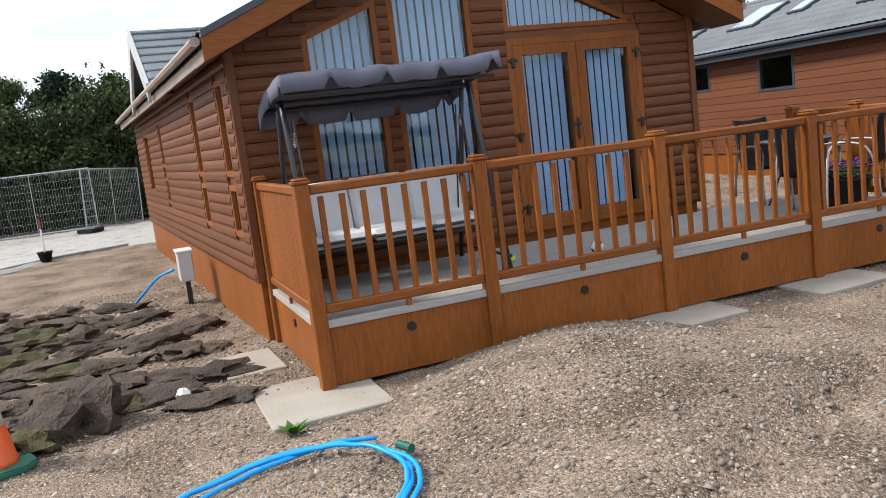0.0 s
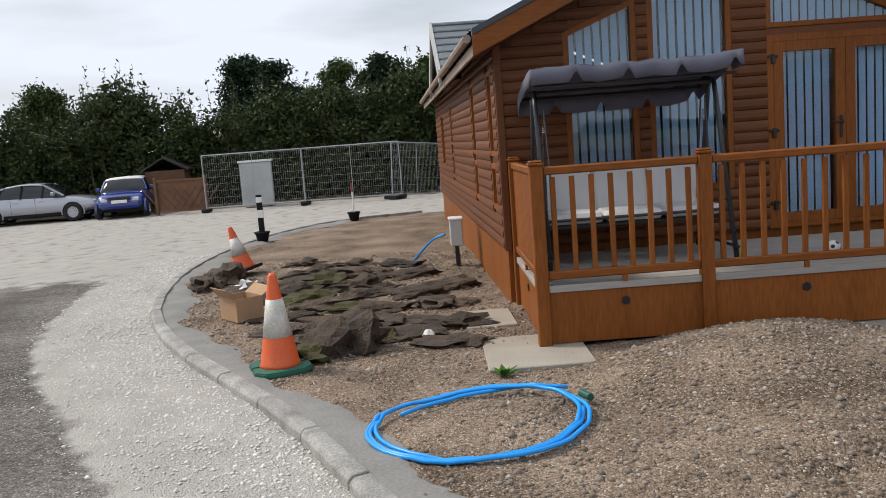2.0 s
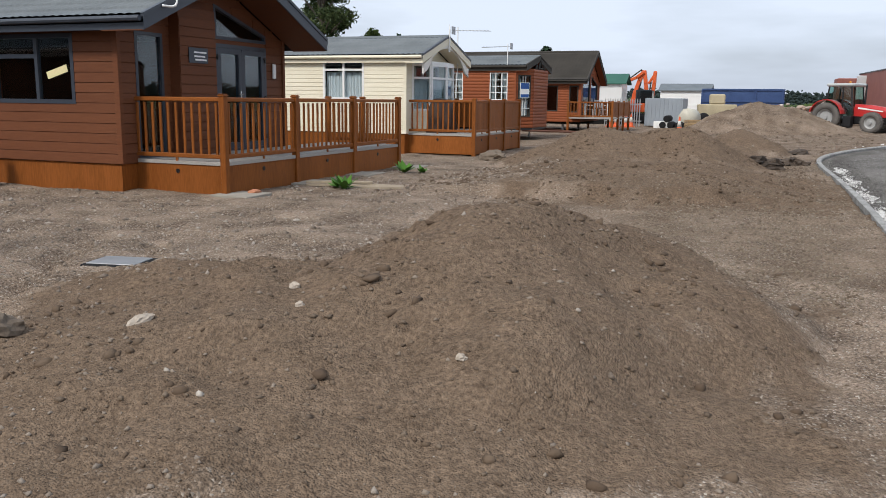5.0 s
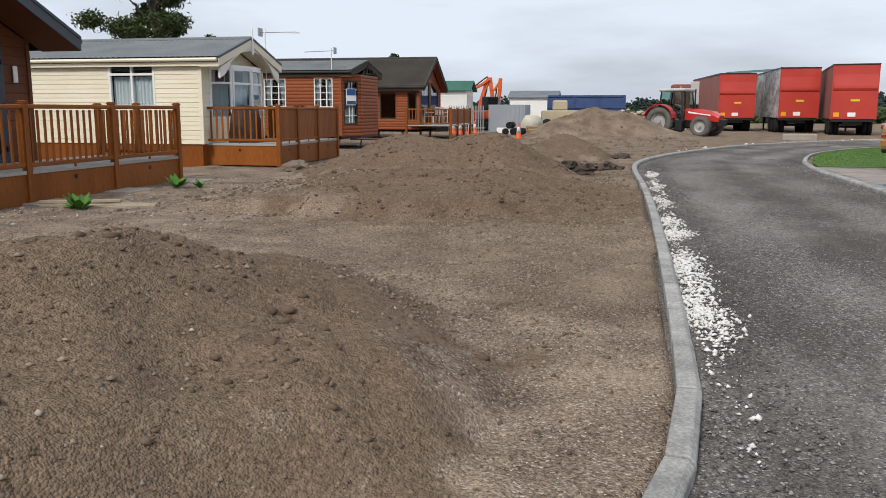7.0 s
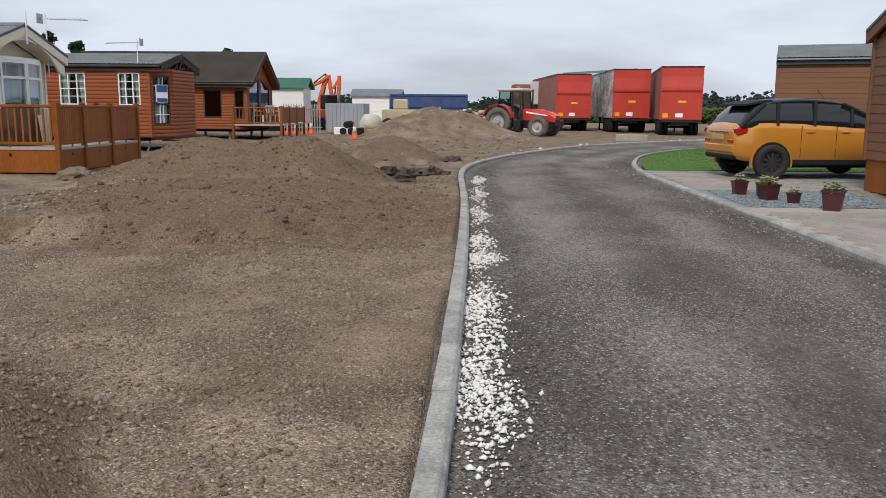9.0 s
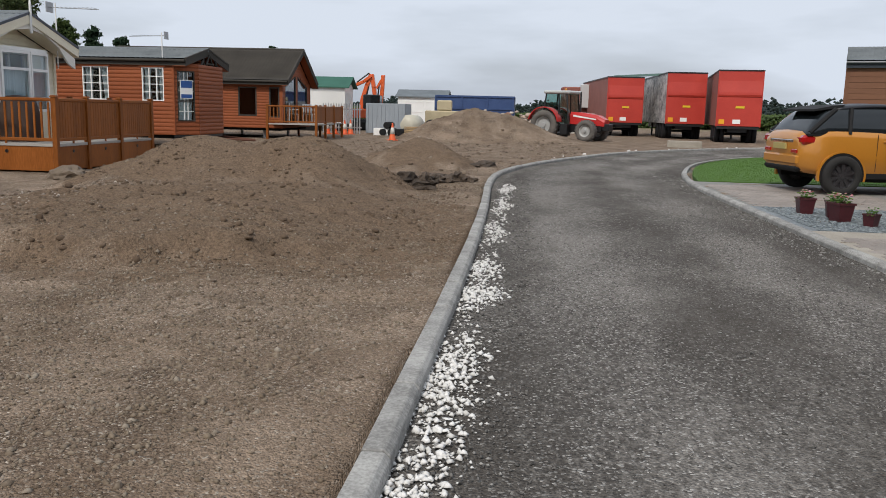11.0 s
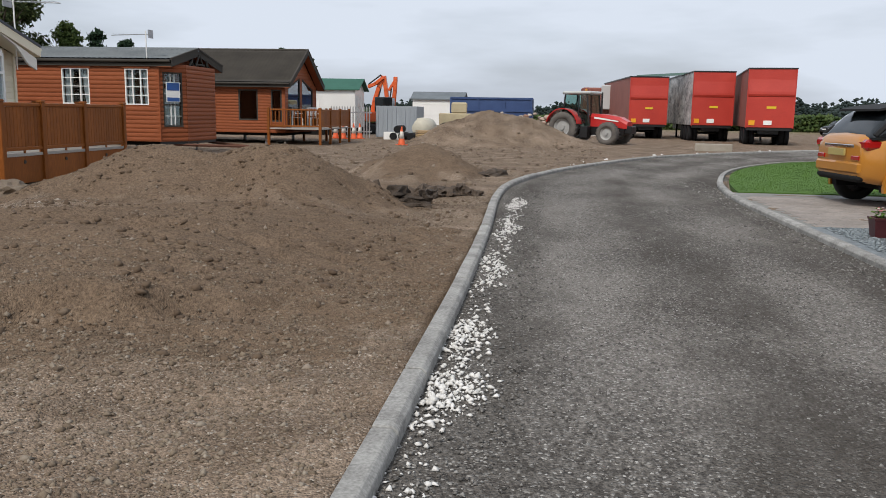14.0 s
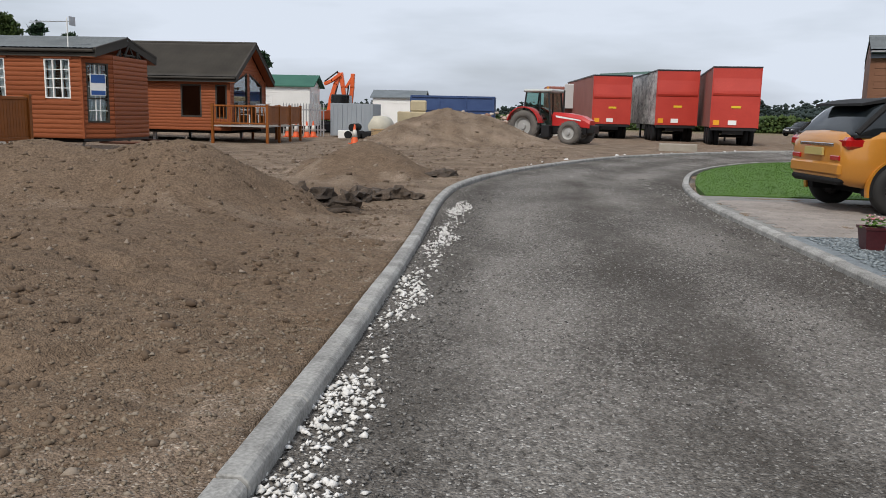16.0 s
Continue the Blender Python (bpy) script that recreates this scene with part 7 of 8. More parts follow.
for x0, z0, x1, z1 in ((-1.45, 1.3, -1.3, 2.62), (-0.45, 1.0, -0.5, 2.62), (0.15, 1.1, -0.02, 2.62)):
    for y in (-0.72, 0.72):
        part("cab_post", tube(bmesh.new(), [(x0, y, z0), (x1, y * 0.95, z1)], 0.045, 6), BLACK, TR)
part("cab_roof", boxed((-1.45, -0.8, 2.6), (0.2, 0.8, 2.78), 0.06), paint("pale_grey_roof", (0.45, 0.47, 0.46)), TR)
gl_ = part("cab_glass", loft(bmesh.new(), [[(-1.38, y * 1.0, 1.35), (-1.3, y * 0.95, 2.6), (-0.04, y * 0.95, 2.6), (0.12, y, 1.15), (-0.45, y, 1.02)] for y in (-0.71, 0.71)]), glass("cab_glass", (0.55, 0.72, 0.68)), TR)
part("seat", box(box(bmesh.new(), (-1.0, -0.25, 1.2), (-0.55, 0.25, 1.36), 0.04), (-1.08, -0.25, 1.3), (-0.95, 0.25, 1.9), 0.04), BLACK_R, TR)
part("steps", boxed((-0.25, -0.95, 0.35), (0.2, -0.6, 0.95), 0.02), BLACK, TR)
part("exhaust", tube(bmesh.new(), [(0.2, 0.62, 1.2), (0.2, 0.62, 2.75)], 0.05, 8), BLACK, TR)
part("beacon", lathe(bmesh.new(), [(0.06, 2.78), (0.06, 2.9), (0.03, 2.93)], 10, Matrix.Translation((-0.6, 0.3, 0))), paint("beacon_amber", (0.5, 0.2, 0.02)), TR)
part("weight", boxed((2.0, -0.3, 0.6), (2.4, 0.3, 1.0), 0.04), BLACK, TR)

# blue tipper body
TB = thing("tipper_lorry", "dark blue ribbed tipper lorry body", "lorry", pose(5.3, 76, 0, 0, 0, -1))
NAVY = surf("scuffed_blue_paint", (0.015, 0.04, 0.13), (0.04, 0.08, 0.20), 0.5, 1, 20, 0.1)
part("body", boxed((-3.2, -1.2, 1.05), (3.2, 1.2, 2.75), 0.02), NAVY, TB)
for z in (1.15, 1.75, 2.7):
    part("rail", boxed((-3.24, -1.29, z - 0.07), (3.24, -1.2, z + 0.07)), NAVY, TB)
for x in (-3.2, -1.05, 1.0, 3.1):
    part("rib", boxed((x - 0.07, -1.27, 1.2), (x + 0.07, -1.2, 2.64)), NAVY, TB)
part("chassis", boxed((-3.0, -0.5, 0.55), (4.6, 0.5, 1.04)), BLACK, TB)
for x in (-2.2, -1.0, 2.4, 4.0):
    for y in (-1.0, 1.0):
        part("wheel", lathe(bmesh.new(), [(0.28, -0.14), (0.46, -0.14), (0.5, 0), (0.46, 0.14), (0.28, 0.14)], 22, Matrix.Translation((x, y, 0.5)) @ Matrix.Rotation(radians(90), 4, "X")), BLACK_R, TB, smooth=True)

# white caravan with a green roof, workshop and digger
WC = thing("site_cabin", "white lap-clad cabin with green felt roof", "cabin", pose(-2.2, 60.5, 0, 0, 0, 3))
GREENFELT = surf("green_roof_felt", (0.02, 0.09, 0.065), (0.035, 0.13, 0.09), 0.8, 1, 30, 0.2)
part("wall", boxed((-7, 0, 0.5), (0, 3.2, 2.85)), WHITE, WC)
for k in range(18):
    part("board", boxed((-7.0, -0.02, 0.5 + k * 0.13), (0.0, -0.002, 0.5 + k * 0.13 + 0.11)), WHITE, WC)
part("gable", prism(bmesh.new(), [(0, 2.85), (3.2, 2.85), (1.6, 3.45)], "x", -0.1, 0.0), WHITE, WC)
for ya in (-0.2, 3.4):
    part("roof", prism(bmesh.new(), [(ya, 2.8), (1.6, 3.5), (1.6, 3.57), (ya, 2.87)], "x", -7.2, 0.3), GREENFELT, WC)
cw = window(WC, Matrix.Translation((-3.6, -0.022, 0)), 0, 1.35, 1.45, 2.35, None, WHITE, [0.68], None, "net", w=0.09)
cw2 = window(WC, Matrix.Rotation(radians(90), 4, "Z"), 0.8, 2.2, 1.2, 2.5, None, WHITE, [1.5], None, "net", w=0.09)
part("skirt", boxed((-7, 0.05, 0), (-0.05, 3.15, 0.5)), DARK, WC)

EX = thing("excavator", "orange excavator with raised folded arm", "excavator", pose(-1.6, 66, 0))
EXO = paint("excavator_orange", (0.62, 0.10, 0.02), 0.4, coat=0.3)


def beam_arm(pts, w0, w1, y, t):
    bm = bmesh.new()
    for a, b in zip(pts, pts[1:]):
        d = (Vector((b[0], 0, b[1])) - Vector((a[0], 0, a[1])))
        ang = math.atan2(d.z, d.x)
        box(bm, (-0.05, -t, -w0), (d.length + 0.05, t, w1), 0.03, Matrix.Translation((a[0], y, a[1])) @ Matrix.Rotation(-ang, 4, "Y"))
    return bm


for y in (-1.0, 1.0):
    part("track", boxed((-1.6, y - 0.25, 0), (1.6, y + 0.25, 0.75), 0.15), BLACK, EX)
part("cab", boxed((-1.2, -1.2, 0.85), (0.4, 1.2, 1.5), 0.05), EXO, EX)
part("cab_house", boxed((-0.3, -1.15, 1.5), (0.9, -0.1, 2.5), 0.06), CARGLASS, EX)
boom = part("boom", beam_arm([(-0.75, 1.2), (-0.6, 2.2), (-0.28, 3.2), (0.0, 3.9)], 0.15, 0.15, 0.3, 0.18), EXO, EX)
part("boom_link", beam_arm([(-0.98, 3.2), (-0.5, 3.42), (0.0, 3.8)], 0.11, 0.11, 0.1, 0.12), EXO, EX)
part("stick", beam_arm([(0.06, 3.9), (0.2, 3.0), (0.36, 1.9)], 0.14, 0.14, 0.3, 0.15), EXO, EX)
part("dipper", beam_arm([(0.86, 3.85), (0.82, 3.0), (0.72, 2.0)], 0.13, 0.13, 0.3, 0.14), EXO, EX)
part("dipper_link", beam_arm([(0.42, 3.0), (0.85, 3.7)], 0.09, 0.09, 0.3, 0.1), EXO, EX)
for a, b in (((-1.0, 3.35), (-0.1, 4.02)), ((0.5, 2.2), (0.62, 3.1)), ((-0.45, 1.8), (-0.12, 3.1))):
    part("ram", tube(bmesh.new(), [(a[0], 0.05, a[1]), (b[0], 0.05, b[1])], 0.05, 8), BLACK, EX)
part("bucket", prism(bmesh.new(), [(0.2, 1.95), (0.75, 2.0), (0.85, 1.5), (0.5, 1.2), (0.15, 1.5)], "y", -0.1, 0.7), EXO, EX)

# palisade fence, steel sheets and clutter of the compound
PF = thing("palisade_fence", "galvanised palisade fence at the compound", "fence", pose(-2.3, 55.2, 0, 0, 0, 2))
pale_bm = prism(bmesh.new(), [(-0.035, 0.06), (0.035, 0.06), (0.035, 1.72), (0, 1.82), (-0.035, 1.72)], "y", -0.006, 0.006)
first = part("pale", pale_bm, GALV, PF)
for k in range(1, 15):
    placed("pale", first.data, PF, Matrix.Translation((k * 0.155, 0, 0)))
for z in (0.4, 1.45):
    part("rail", boxed((-0.05, 0.01, z - 0.03), (2.3, 0.05, z + 0.03)), GALV, PF)
ST = thing("steel_container", "grey ribbed steel storage container", "container", pose(0.1, 55.9, 0, 0, 0, -2))
part("body", boxed((0, 0, 0.1), (2.35, 2.2, 1.85), 0.01), paint("pale_blue_grey_steel", (0.28, 0.31, 0.34), 0.55, var=0.15), ST)
for k in range(9):
    part("rib", boxed((0.05 + k * 0.26, -0.03, 0.15), (0.16 + k * 0.26, 0.0, 1.8)), paint("container_rib", (0.27, 0.30, 0.33), 0.55), ST)
TK = thing("water_tank", "cream cylindrical tank on the ground", "tank", pose(2.75, 56.4, 0.62))
part("shell", lathe(bmesh.new(), [(0.3, -0.75), (0.58, -0.6), (0.62, 0), (0.58, 0.6), (0.3, 0.75)], 24, Matrix.Rotation(radians(70), 4, "Z") @ Matrix.Rotation(radians(90), 4, "Y")), paint("cream_tank", (0.5, 0.47, 0.38), 0.5, var=0.15), TK, smooth=True)
part("cradle", boxed((-0.4, -0.5, -0.62), (0.4, 0.5, -0.4)), BLACK, TK)
for k, (x, y) in enumerate([(-1.9, 54.6), (-1.5, 54.75), (-0.85, 54.5), (-0.55, 54.7), (3.2, 47.0)]):
    traffic_cone(pose(x, y, on_ground(x, y), 0, 0, 40 * k), 0.85, ORANGE, "orange and white traffic cone by the compound")
bk = tagged(part("white_crate", boxed((0, 0, 0), (0.85, 0.6, 0.42), 0.02), WHITE, None, m=pose(0.95, 53.9, 0.02)), "white box on the ground by pipes", "crate")
DP = thing("drain_pipes", "stack of black plastic drainage pipes", "pipe", pose(1.5, 54.6, 0.02))
for x, z, y in ((0, 0.2, 0), (0.45, 0.2, 0.1), (0.22, 0.58, 0.05), (0.95, 0.2, -0.1), (1.35, 0.2, 0.1)):
    part("pipe", lathe(bmesh.new(), [(0.16, -0.8), (0.2, -0.8), (0.2, 0.8), (0.16, 0.8)], 18, Matrix.Translation((x, y, z)) @ Matrix.Rotation(radians(90), 4, "X")), BLACK_R, DP, smooth=True)
PLK = surf("new_pale_timber", (0.36, 0.24, 0.12), (0.48, 0.34, 0.19), 0.75, 3, 40, 0.2, 0.12)
TS = thing("timber_stack", "stack of pale sawn planks", "timber", pose(4.0, 52.4, 0.02, 0, 0, 18))
for k in range(7):
    for j in range(4):
        part("plank", boxed((-0.9, j * 0.23, k * 0.085), (0.9, j * 0.23 + 0.21, k * 0.085 + 0.06)), PLK, TS)
DG = thing("loader", "cream and yellow compact loader in the compound", "loader", pose(4.0, 63.5, 0, 0, 0, 8))
DGY = paint("faded_yellow_paint", (0.40, 0.34, 0.22), 0.55, var=0.2)
part("body", boxed((-1.3, -0.8, 0.5), (1.3, 0.8, 1.5), 0.06), DGY, DG)
part("cab", boxed((-0.5, -0.7, 1.5), (0.5, 0.7, 2.2), 0.08), DGY, DG)
for x in (-0.9, 0.9):
    for y in (-0.85, 0.85):
        part("wheel", lathe(bmesh.new(), [(0.2, -0.15), (0.42, -0.15), (0.46, 0), (0.42, 0.15), (0.2, 0.15)], 20, Matrix.Translation((x, y, 0.45)) @ Matrix.Rotation(radians(90), 4, "X")), BLACK_R, DG, smooth=True)
part("bucket", prism(bmesh.new(), [(1.4, 0.1), (2.1, 0.1), (2.0, 0.25), (1.55, 0.3), (1.6, 0.9), (1.4, 0.9)], "y", -0.9, 0.9), DGY, DG)
WS = thing("static_caravan", "pale static caravan with grey roof far off", "caravan", pose(1.5, 84, 0, 0, 0, 0))
part("wall", boxed((-4, 0, 0.4), (0.5, 3.2, 2.7)), WHITE, WS)
part("roof", prism(bmesh.new(), [(-0.2, 2.65), (1.6, 3.3), (3.4, 2.65), (3.4, 2.75), (1.6, 3.4), (-0.2, 2.75)], "x", -4.2, 0.7), TILE_G, WS)
for x in (-3.2, -1.4):
    window(WS, Matrix.Translation((x, -0.005, 0)), 0, 1.6, 1.3, 2.3, None, WHITE, [0.8], None, "", w=0.08)
RB = clump_mesh("rubble_heap", np.random.default_rng(9).normal(0, 1, (260, 3)) * (1.9, 1.2, 0.32) + (11.5, 73, 0.95), np.random.default_rng(2).uniform(0.12, 0.35, 260), island("mixed_rubble", [(0.2, 0.08, 0.04), (0.5, 0.46, 0.4), (0.3, 0.16, 0.08), (0.6, 0.58, 0.54)]), 3, flat=0.5)
tagged(placed("rubble_heap", RB), "heap of pale and brown demolition rubble", "rubble", kind="stuff")

# drive, lawn and the lodges across the road
PAV = surf("buff_block_paving", (0.21, 0.185, 0.165), (0.31, 0.275, 0.245), 0.85, 1.2, 30, 0.3, 0.10)


def flat_area(name, outline, z, material, label, cat, thick=0.1):
    bm = prism(bmesh.new(), outline, "z", z - thick, z)
    return tagged(part(name, bm, material, None), label, cat, kind="structure")


drv = flat_area("driveway", [(13.66, 15.2), (13.6, 18.4), (30, 18.4), (30, -10), (13.8, -10)], 0.050, CONC, "pale concrete driveway beside the lodge", "driveway")
SLATE = surf("blue_slate_chippings", (0.12, 0.14, 0.155), (0.24, 0.27, 0.28), 0.7, 8, 60, 0.8, dist=0.02)
flat_area("slate_bed", [(13.6, 18.41), (13.58, 21.4), (16.6, 21.4), (16.6, 18.41)], 0.044, SLATE, "bed of blue-grey slate chippings", "gravel bed")
pave = flat_area("paving", [(13.58, 21.41), (13.55, 24.0), (13.62, 26.6), (30, 26.6), (30, 21.41)], 0.040, HAUNCH, "buff block paved drive with pale joints", "paving")
rp = random.Random(2)
blk = boxed((-0.098, -0.048, 0), (0.098, 0.048, 0.05), 0.004)
blk_me = bpy.data.meshes.new("block")
blk.to_mesh(blk_me)
blk.free()
blk_me.materials.append(PAV)
for i in range(14):
    for j in range(22):
        placed("block", blk_me, pave, pose(13.78 + i * 0.203 + (0.1 if j % 2 else 0), 21.5 + j * 0.2, 0.0 + rp.uniform(-0.002, 0.002), 0, 0, 0) @ Matrix.Diagonal((1, 1.95, 1, 1)))
for i in range(15):
    for j in range(20):
        placed("block", blk_me, drv, pose(13.82 + i * 0.203 + (0.1 if j % 2 else 0), 13.9 + j * 0.2, 0.006 + rp.uniform(-0.002, 0.002)) @ Matrix.Diagonal((1, 1.95, 1, 1)))
lawn_line = [tuple(p) for p in line_b if 26.6 < p[1] < 42.5]
LAWN_OUT = [(p[0] + 0.14, p[1] - 0.05) for p in lawn_line] + [(29, 38), (29, 26.62)]
lawn = flat_area("lawn", LAWN_OUT, 0.06, surf("mown_turf", (0.05, 0.115, 0.014), (0.085, 0.18, 0.025), 0.9, 1.2, 60, 0.8, dist=0.03), "bright green mown lawn inside the kerb", "lawn")
rg = np.random.default_rng(12)
n = 60000
px, py = rg.uniform(13.6, 26, n), rg.uniform(26.5, 41, n)
ok = inside(LAWN_OUT, px, py)
px, py = px[ok], py[ok]
a = rg.uniform(0, math.tau, len(px))
hgt, lean = rg.uniform(0.012, 0.032, len(px)), rg.normal(0, 0.02, (len(px), 2))
wv = np.stack([np.cos(a), np.sin(a)], 1) * 0.008
p0 = np.stack([px - wv[:, 0], py - wv[:, 1], np.full_like(px, 0.058)], 1)
p1 = np.stack([px + wv[:, 0], py + wv[:, 1], np.full_like(px, 0.058)], 1)
p2 = np.stack([px + lean[:, 0], py + lean[:, 1], 0.058 + hgt], 1)
tri = np.stack([p0, p1, p2], 1).reshape(-1, 3)
GRASS = island("grass_blades", [(0.045, 0.10, 0.012), (0.07, 0.15, 0.02), (0.10, 0.18, 0.03)], 0.6, 0.0)
tagged(placed("grass", raw_mesh("grass", tri, np.arange(len(tri)).reshape(-1, 3), GRASS)), "short green grass blades on the lawn", "grass", kind="stuff")

TAUPEB = (plank_mesh("lap", 0.175, 0.014), 0.175, 0.014)
TAUPEB[0].materials.append(TAUPE)
lodge("lodge", "taupe brown lap-clad lodge beside the drive", pose(16.95, 21.7, 0.05, 0, 0, 180), 9.5, 5.6, 0.0, 0.6, 2.95, 4.1, TAUPE, TAUPEB, TILE_G, [(1.8, 3.6, 0.9, 2.5, 2.5, style(ANTH))], [(1.5, 3.0, 1.2, 2.4, 2.4, style(ANTH))], TAUPE, ANTH, over=0.12, side_over=0.15)
lodge("lodge", "taupe brown lodge with slate-grey roof behind the car", pose(30.15, 31.05, 0.05, 0, 0, -20), 11.0, 5.0, 0.0, 0.55, 3.2, 3.74, TAUPE, TAUPEB, TILE_G, [], [], ANTH, ANTH, over=0.2, side_over=0.12)
POT = surf("maroon_glazed_pot", (0.045, 0.010, 0.013), (0.075, 0.016, 0.02), 0.4, 4, 40, 0.1)
LEAFS = island("garden_leaf", [(0.03, 0.08, 0.015), (0.08, 0.17, 0.03), (0.12, 0.2, 0.05)], 0.6, 0.1)
REDFL = island("garden_flower", [(0.4, 0.02, 0.03), (0.55, 0.25, 0.3), (0.6, 0.55, 0.5)], 0.6, 0.1)
for k, (x, y, s, fl) in enumerate([(14.2, 20.5, 0.12, 1), (14.42, 19.6, 0.13, 1), (14.66, 19.1, 0.085, 0), (14.9, 18.15, 0.15, 0), (14.5, 20.1, 0.12, 1)]):
    pt = thing("flower_pot", "square maroon pot of flowers on slate" if fl else "square maroon pot of leafy shoots on slate", "flower pot", pose(x, y, 0.046, 0, 0, 20 * k), "flower pots")
    pb = loft(bmesh.new(), [[(-w, -w, z), (w, -w, z), (w, w, z), (-w, w, z)] for w, z in ((s * 0.78, 0), (s, s * 1.9), (s * 1.1, s * 1.9), (s * 1.1, s * 2.15), (s * 0.9, s * 2.15), (s * 0.85, s * 1.8))])
    part("pot", pb, POT, pt)
    cc = rg.normal(0, 1, (70, 3)) * (s * 0.5, s * 0.5, s * 0.3) + (0, 0, s * 2.5)
    placed("leaves", clump_mesh("leaves", cc, rg.uniform(s * 0.12, s * 0.22, 70), LEAFS, k, flat=0.4), pt)
    if fl:
        cc = rg.normal(0, 1, (26, 3)) * (s * 0.5, s * 0.5, s * 0.15) + (0, 0, s * 2.9)
        tagged(placed("flowers", clump_mesh("flowers", cc, rg.uniform(s * 0.1, s * 0.18, 26), REDFL, k + 9, flat=0.5), pt), kind="stuff")

sx_, sy_ = rg.uniform(13.75, 16.4, 5200), rg.uniform(18.45, 21.35, 5200)
SLCH = island("slate_chips", [(0.09, 0.11, 0.125), (0.19, 0.22, 0.235), (0.30, 0.335, 0.345)], 0.6, 0.2)
tagged(placed("slate_chippings", clump_mesh("slate_chippings", np.stack([sx_, sy_, np.full_like(sx_, 0.05)], 1), rg.uniform(0.015, 0.035, 5200), SLCH, 77, True, flat=0.35)), "loose blue-grey slate chippings round the pots", "gravel", kind="stuff")


# ---- hedge, trees and the far horizon ----
def leaf_cloud(name, centres, radii, count, size, material, seed, hollow=0.55):
    """Loose leaves: small folded diamonds scattered through ellipsoids, denser towards their skins."""
    r = np.random.default_rng(seed)
    c, rad = np.asarray(centres, float), np.asarray(radii, float)
    wgt = rad[:, 0] * rad[:, 1] * rad[:, 2]
    pick = r.choice(len(c), count, p=wgt / wgt.sum())
    d = r.normal(size=(count, 3))
    d /= np.linalg.norm(d, axis=1, keepdims=True)
    t = hollow + (1 - hollow) * r.uniform(0, 1, (count, 1)) ** 0.6
    t *= 1 + r.normal(0, 0.22, (count, 1))
    p = c[pick] + d * t * rad[pick]
    a, b = r.normal(size=(count, 3)), r.normal(size=(count, 3))
    a /= np.linalg.norm(a, axis=1, keepdims=True)
    b -= a * (a * b).sum(1, keepdims=True)
    b /= np.linalg.norm(b, axis=1, keepdims=True)
    s = size * r.uniform(0.6, 1.4, (count, 1))
    v = np.stack([p - a * s, p + b * s * 0.45 + 0.1 * s * np.cross(a, b), p + a * s, p - b * s * 0.45 + 0.1 * s * np.cross(a, b)], 1).reshape(-1, 3)
    return raw_mesh(name, v, np.arange(len(v)).reshape(-1, 4), material)


LEAF_D = island("dark_hedge_leaf", [(0.016, 0.028, 0.011), (0.038, 0.058, 0.021), (0.085, 0.108, 0.038)], 0.6, 0.0)
LEAF_M = island("mid_green_leaf", [(0.022, 0.042, 0.014), (0.05, 0.08, 0.022), (0.085, 0.115, 0.035)], 0.6, 0.0)
LEAF_P = island("pine_needle", [(0.010, 0.024, 0.014), (0.022, 0.044, 0.024), (0.035, 0.06, 0.03)], 0.7, 0.0)
BARK = surf("grey_brown_bark", (0.05, 0.04, 0.03), (0.12, 0.10, 0.08), 0.95, 4, 30, 0.8, dist=0.02)


def tree(label, m, height, spread, leaf_mat, seed, count=9000, size=0.11, kind="round", group="trees"):
    """A tapered trunk with limbs, and a crown of loose leaf clumps with gaps."""
    t = thing("tree", label, "tree", m, group)
    r = random.Random(seed)
    part("trunk", tube(bmesh.new(), [(0, 0, -0.1), (0.08, 0.05, height * 0.3), (-0.05, 0.1, height * 0.65), (0.05, 0, height * 0.93)], [height * 0.026, height * 0.02, height * 0.012, 0.01], 9), BARK, t, smooth=True)
    cs, rs = [], []
    n = 64 if kind == "round" else 60
    for k in range(n):
        f = r.uniform(0.22, 0.95)
        a = k * 2.4 + r.uniform(-0.3, 0.3)
        if kind == "round":
            reach = spread * (1 - (2 * f - 0.85) ** 2 * 0.85) * r.uniform(0.2, 1.05)
            rise = r.uniform(0.05, 0.14) * height
        else:
            reach = spread * (1.12 - f) * r.uniform(0.25, 0.95)
            rise = r.uniform(-0.02, 0.05) * height
        e = Vector((math.cos(a) * reach, math.sin(a) * reach, f * height + rise))
        part("limb", tube(bmesh.new(), [(0, 0, f * height * 0.85), tuple(e * 0.5 + Vector((0, 0, f * height * 0.45))), tuple(e)], [height * 0.008, height * 0.005, 0.006], 5), BARK, t)
        q = spread * r.uniform(0.13, 0.30)
        cs.append(e)
        rs.append((q, q, q * r.uniform(0.5, 0.85)))
    placed("crown", leaf_cloud("crown", cs, rs, count, size, leaf_mat, seed, 0.25), t)
    return t


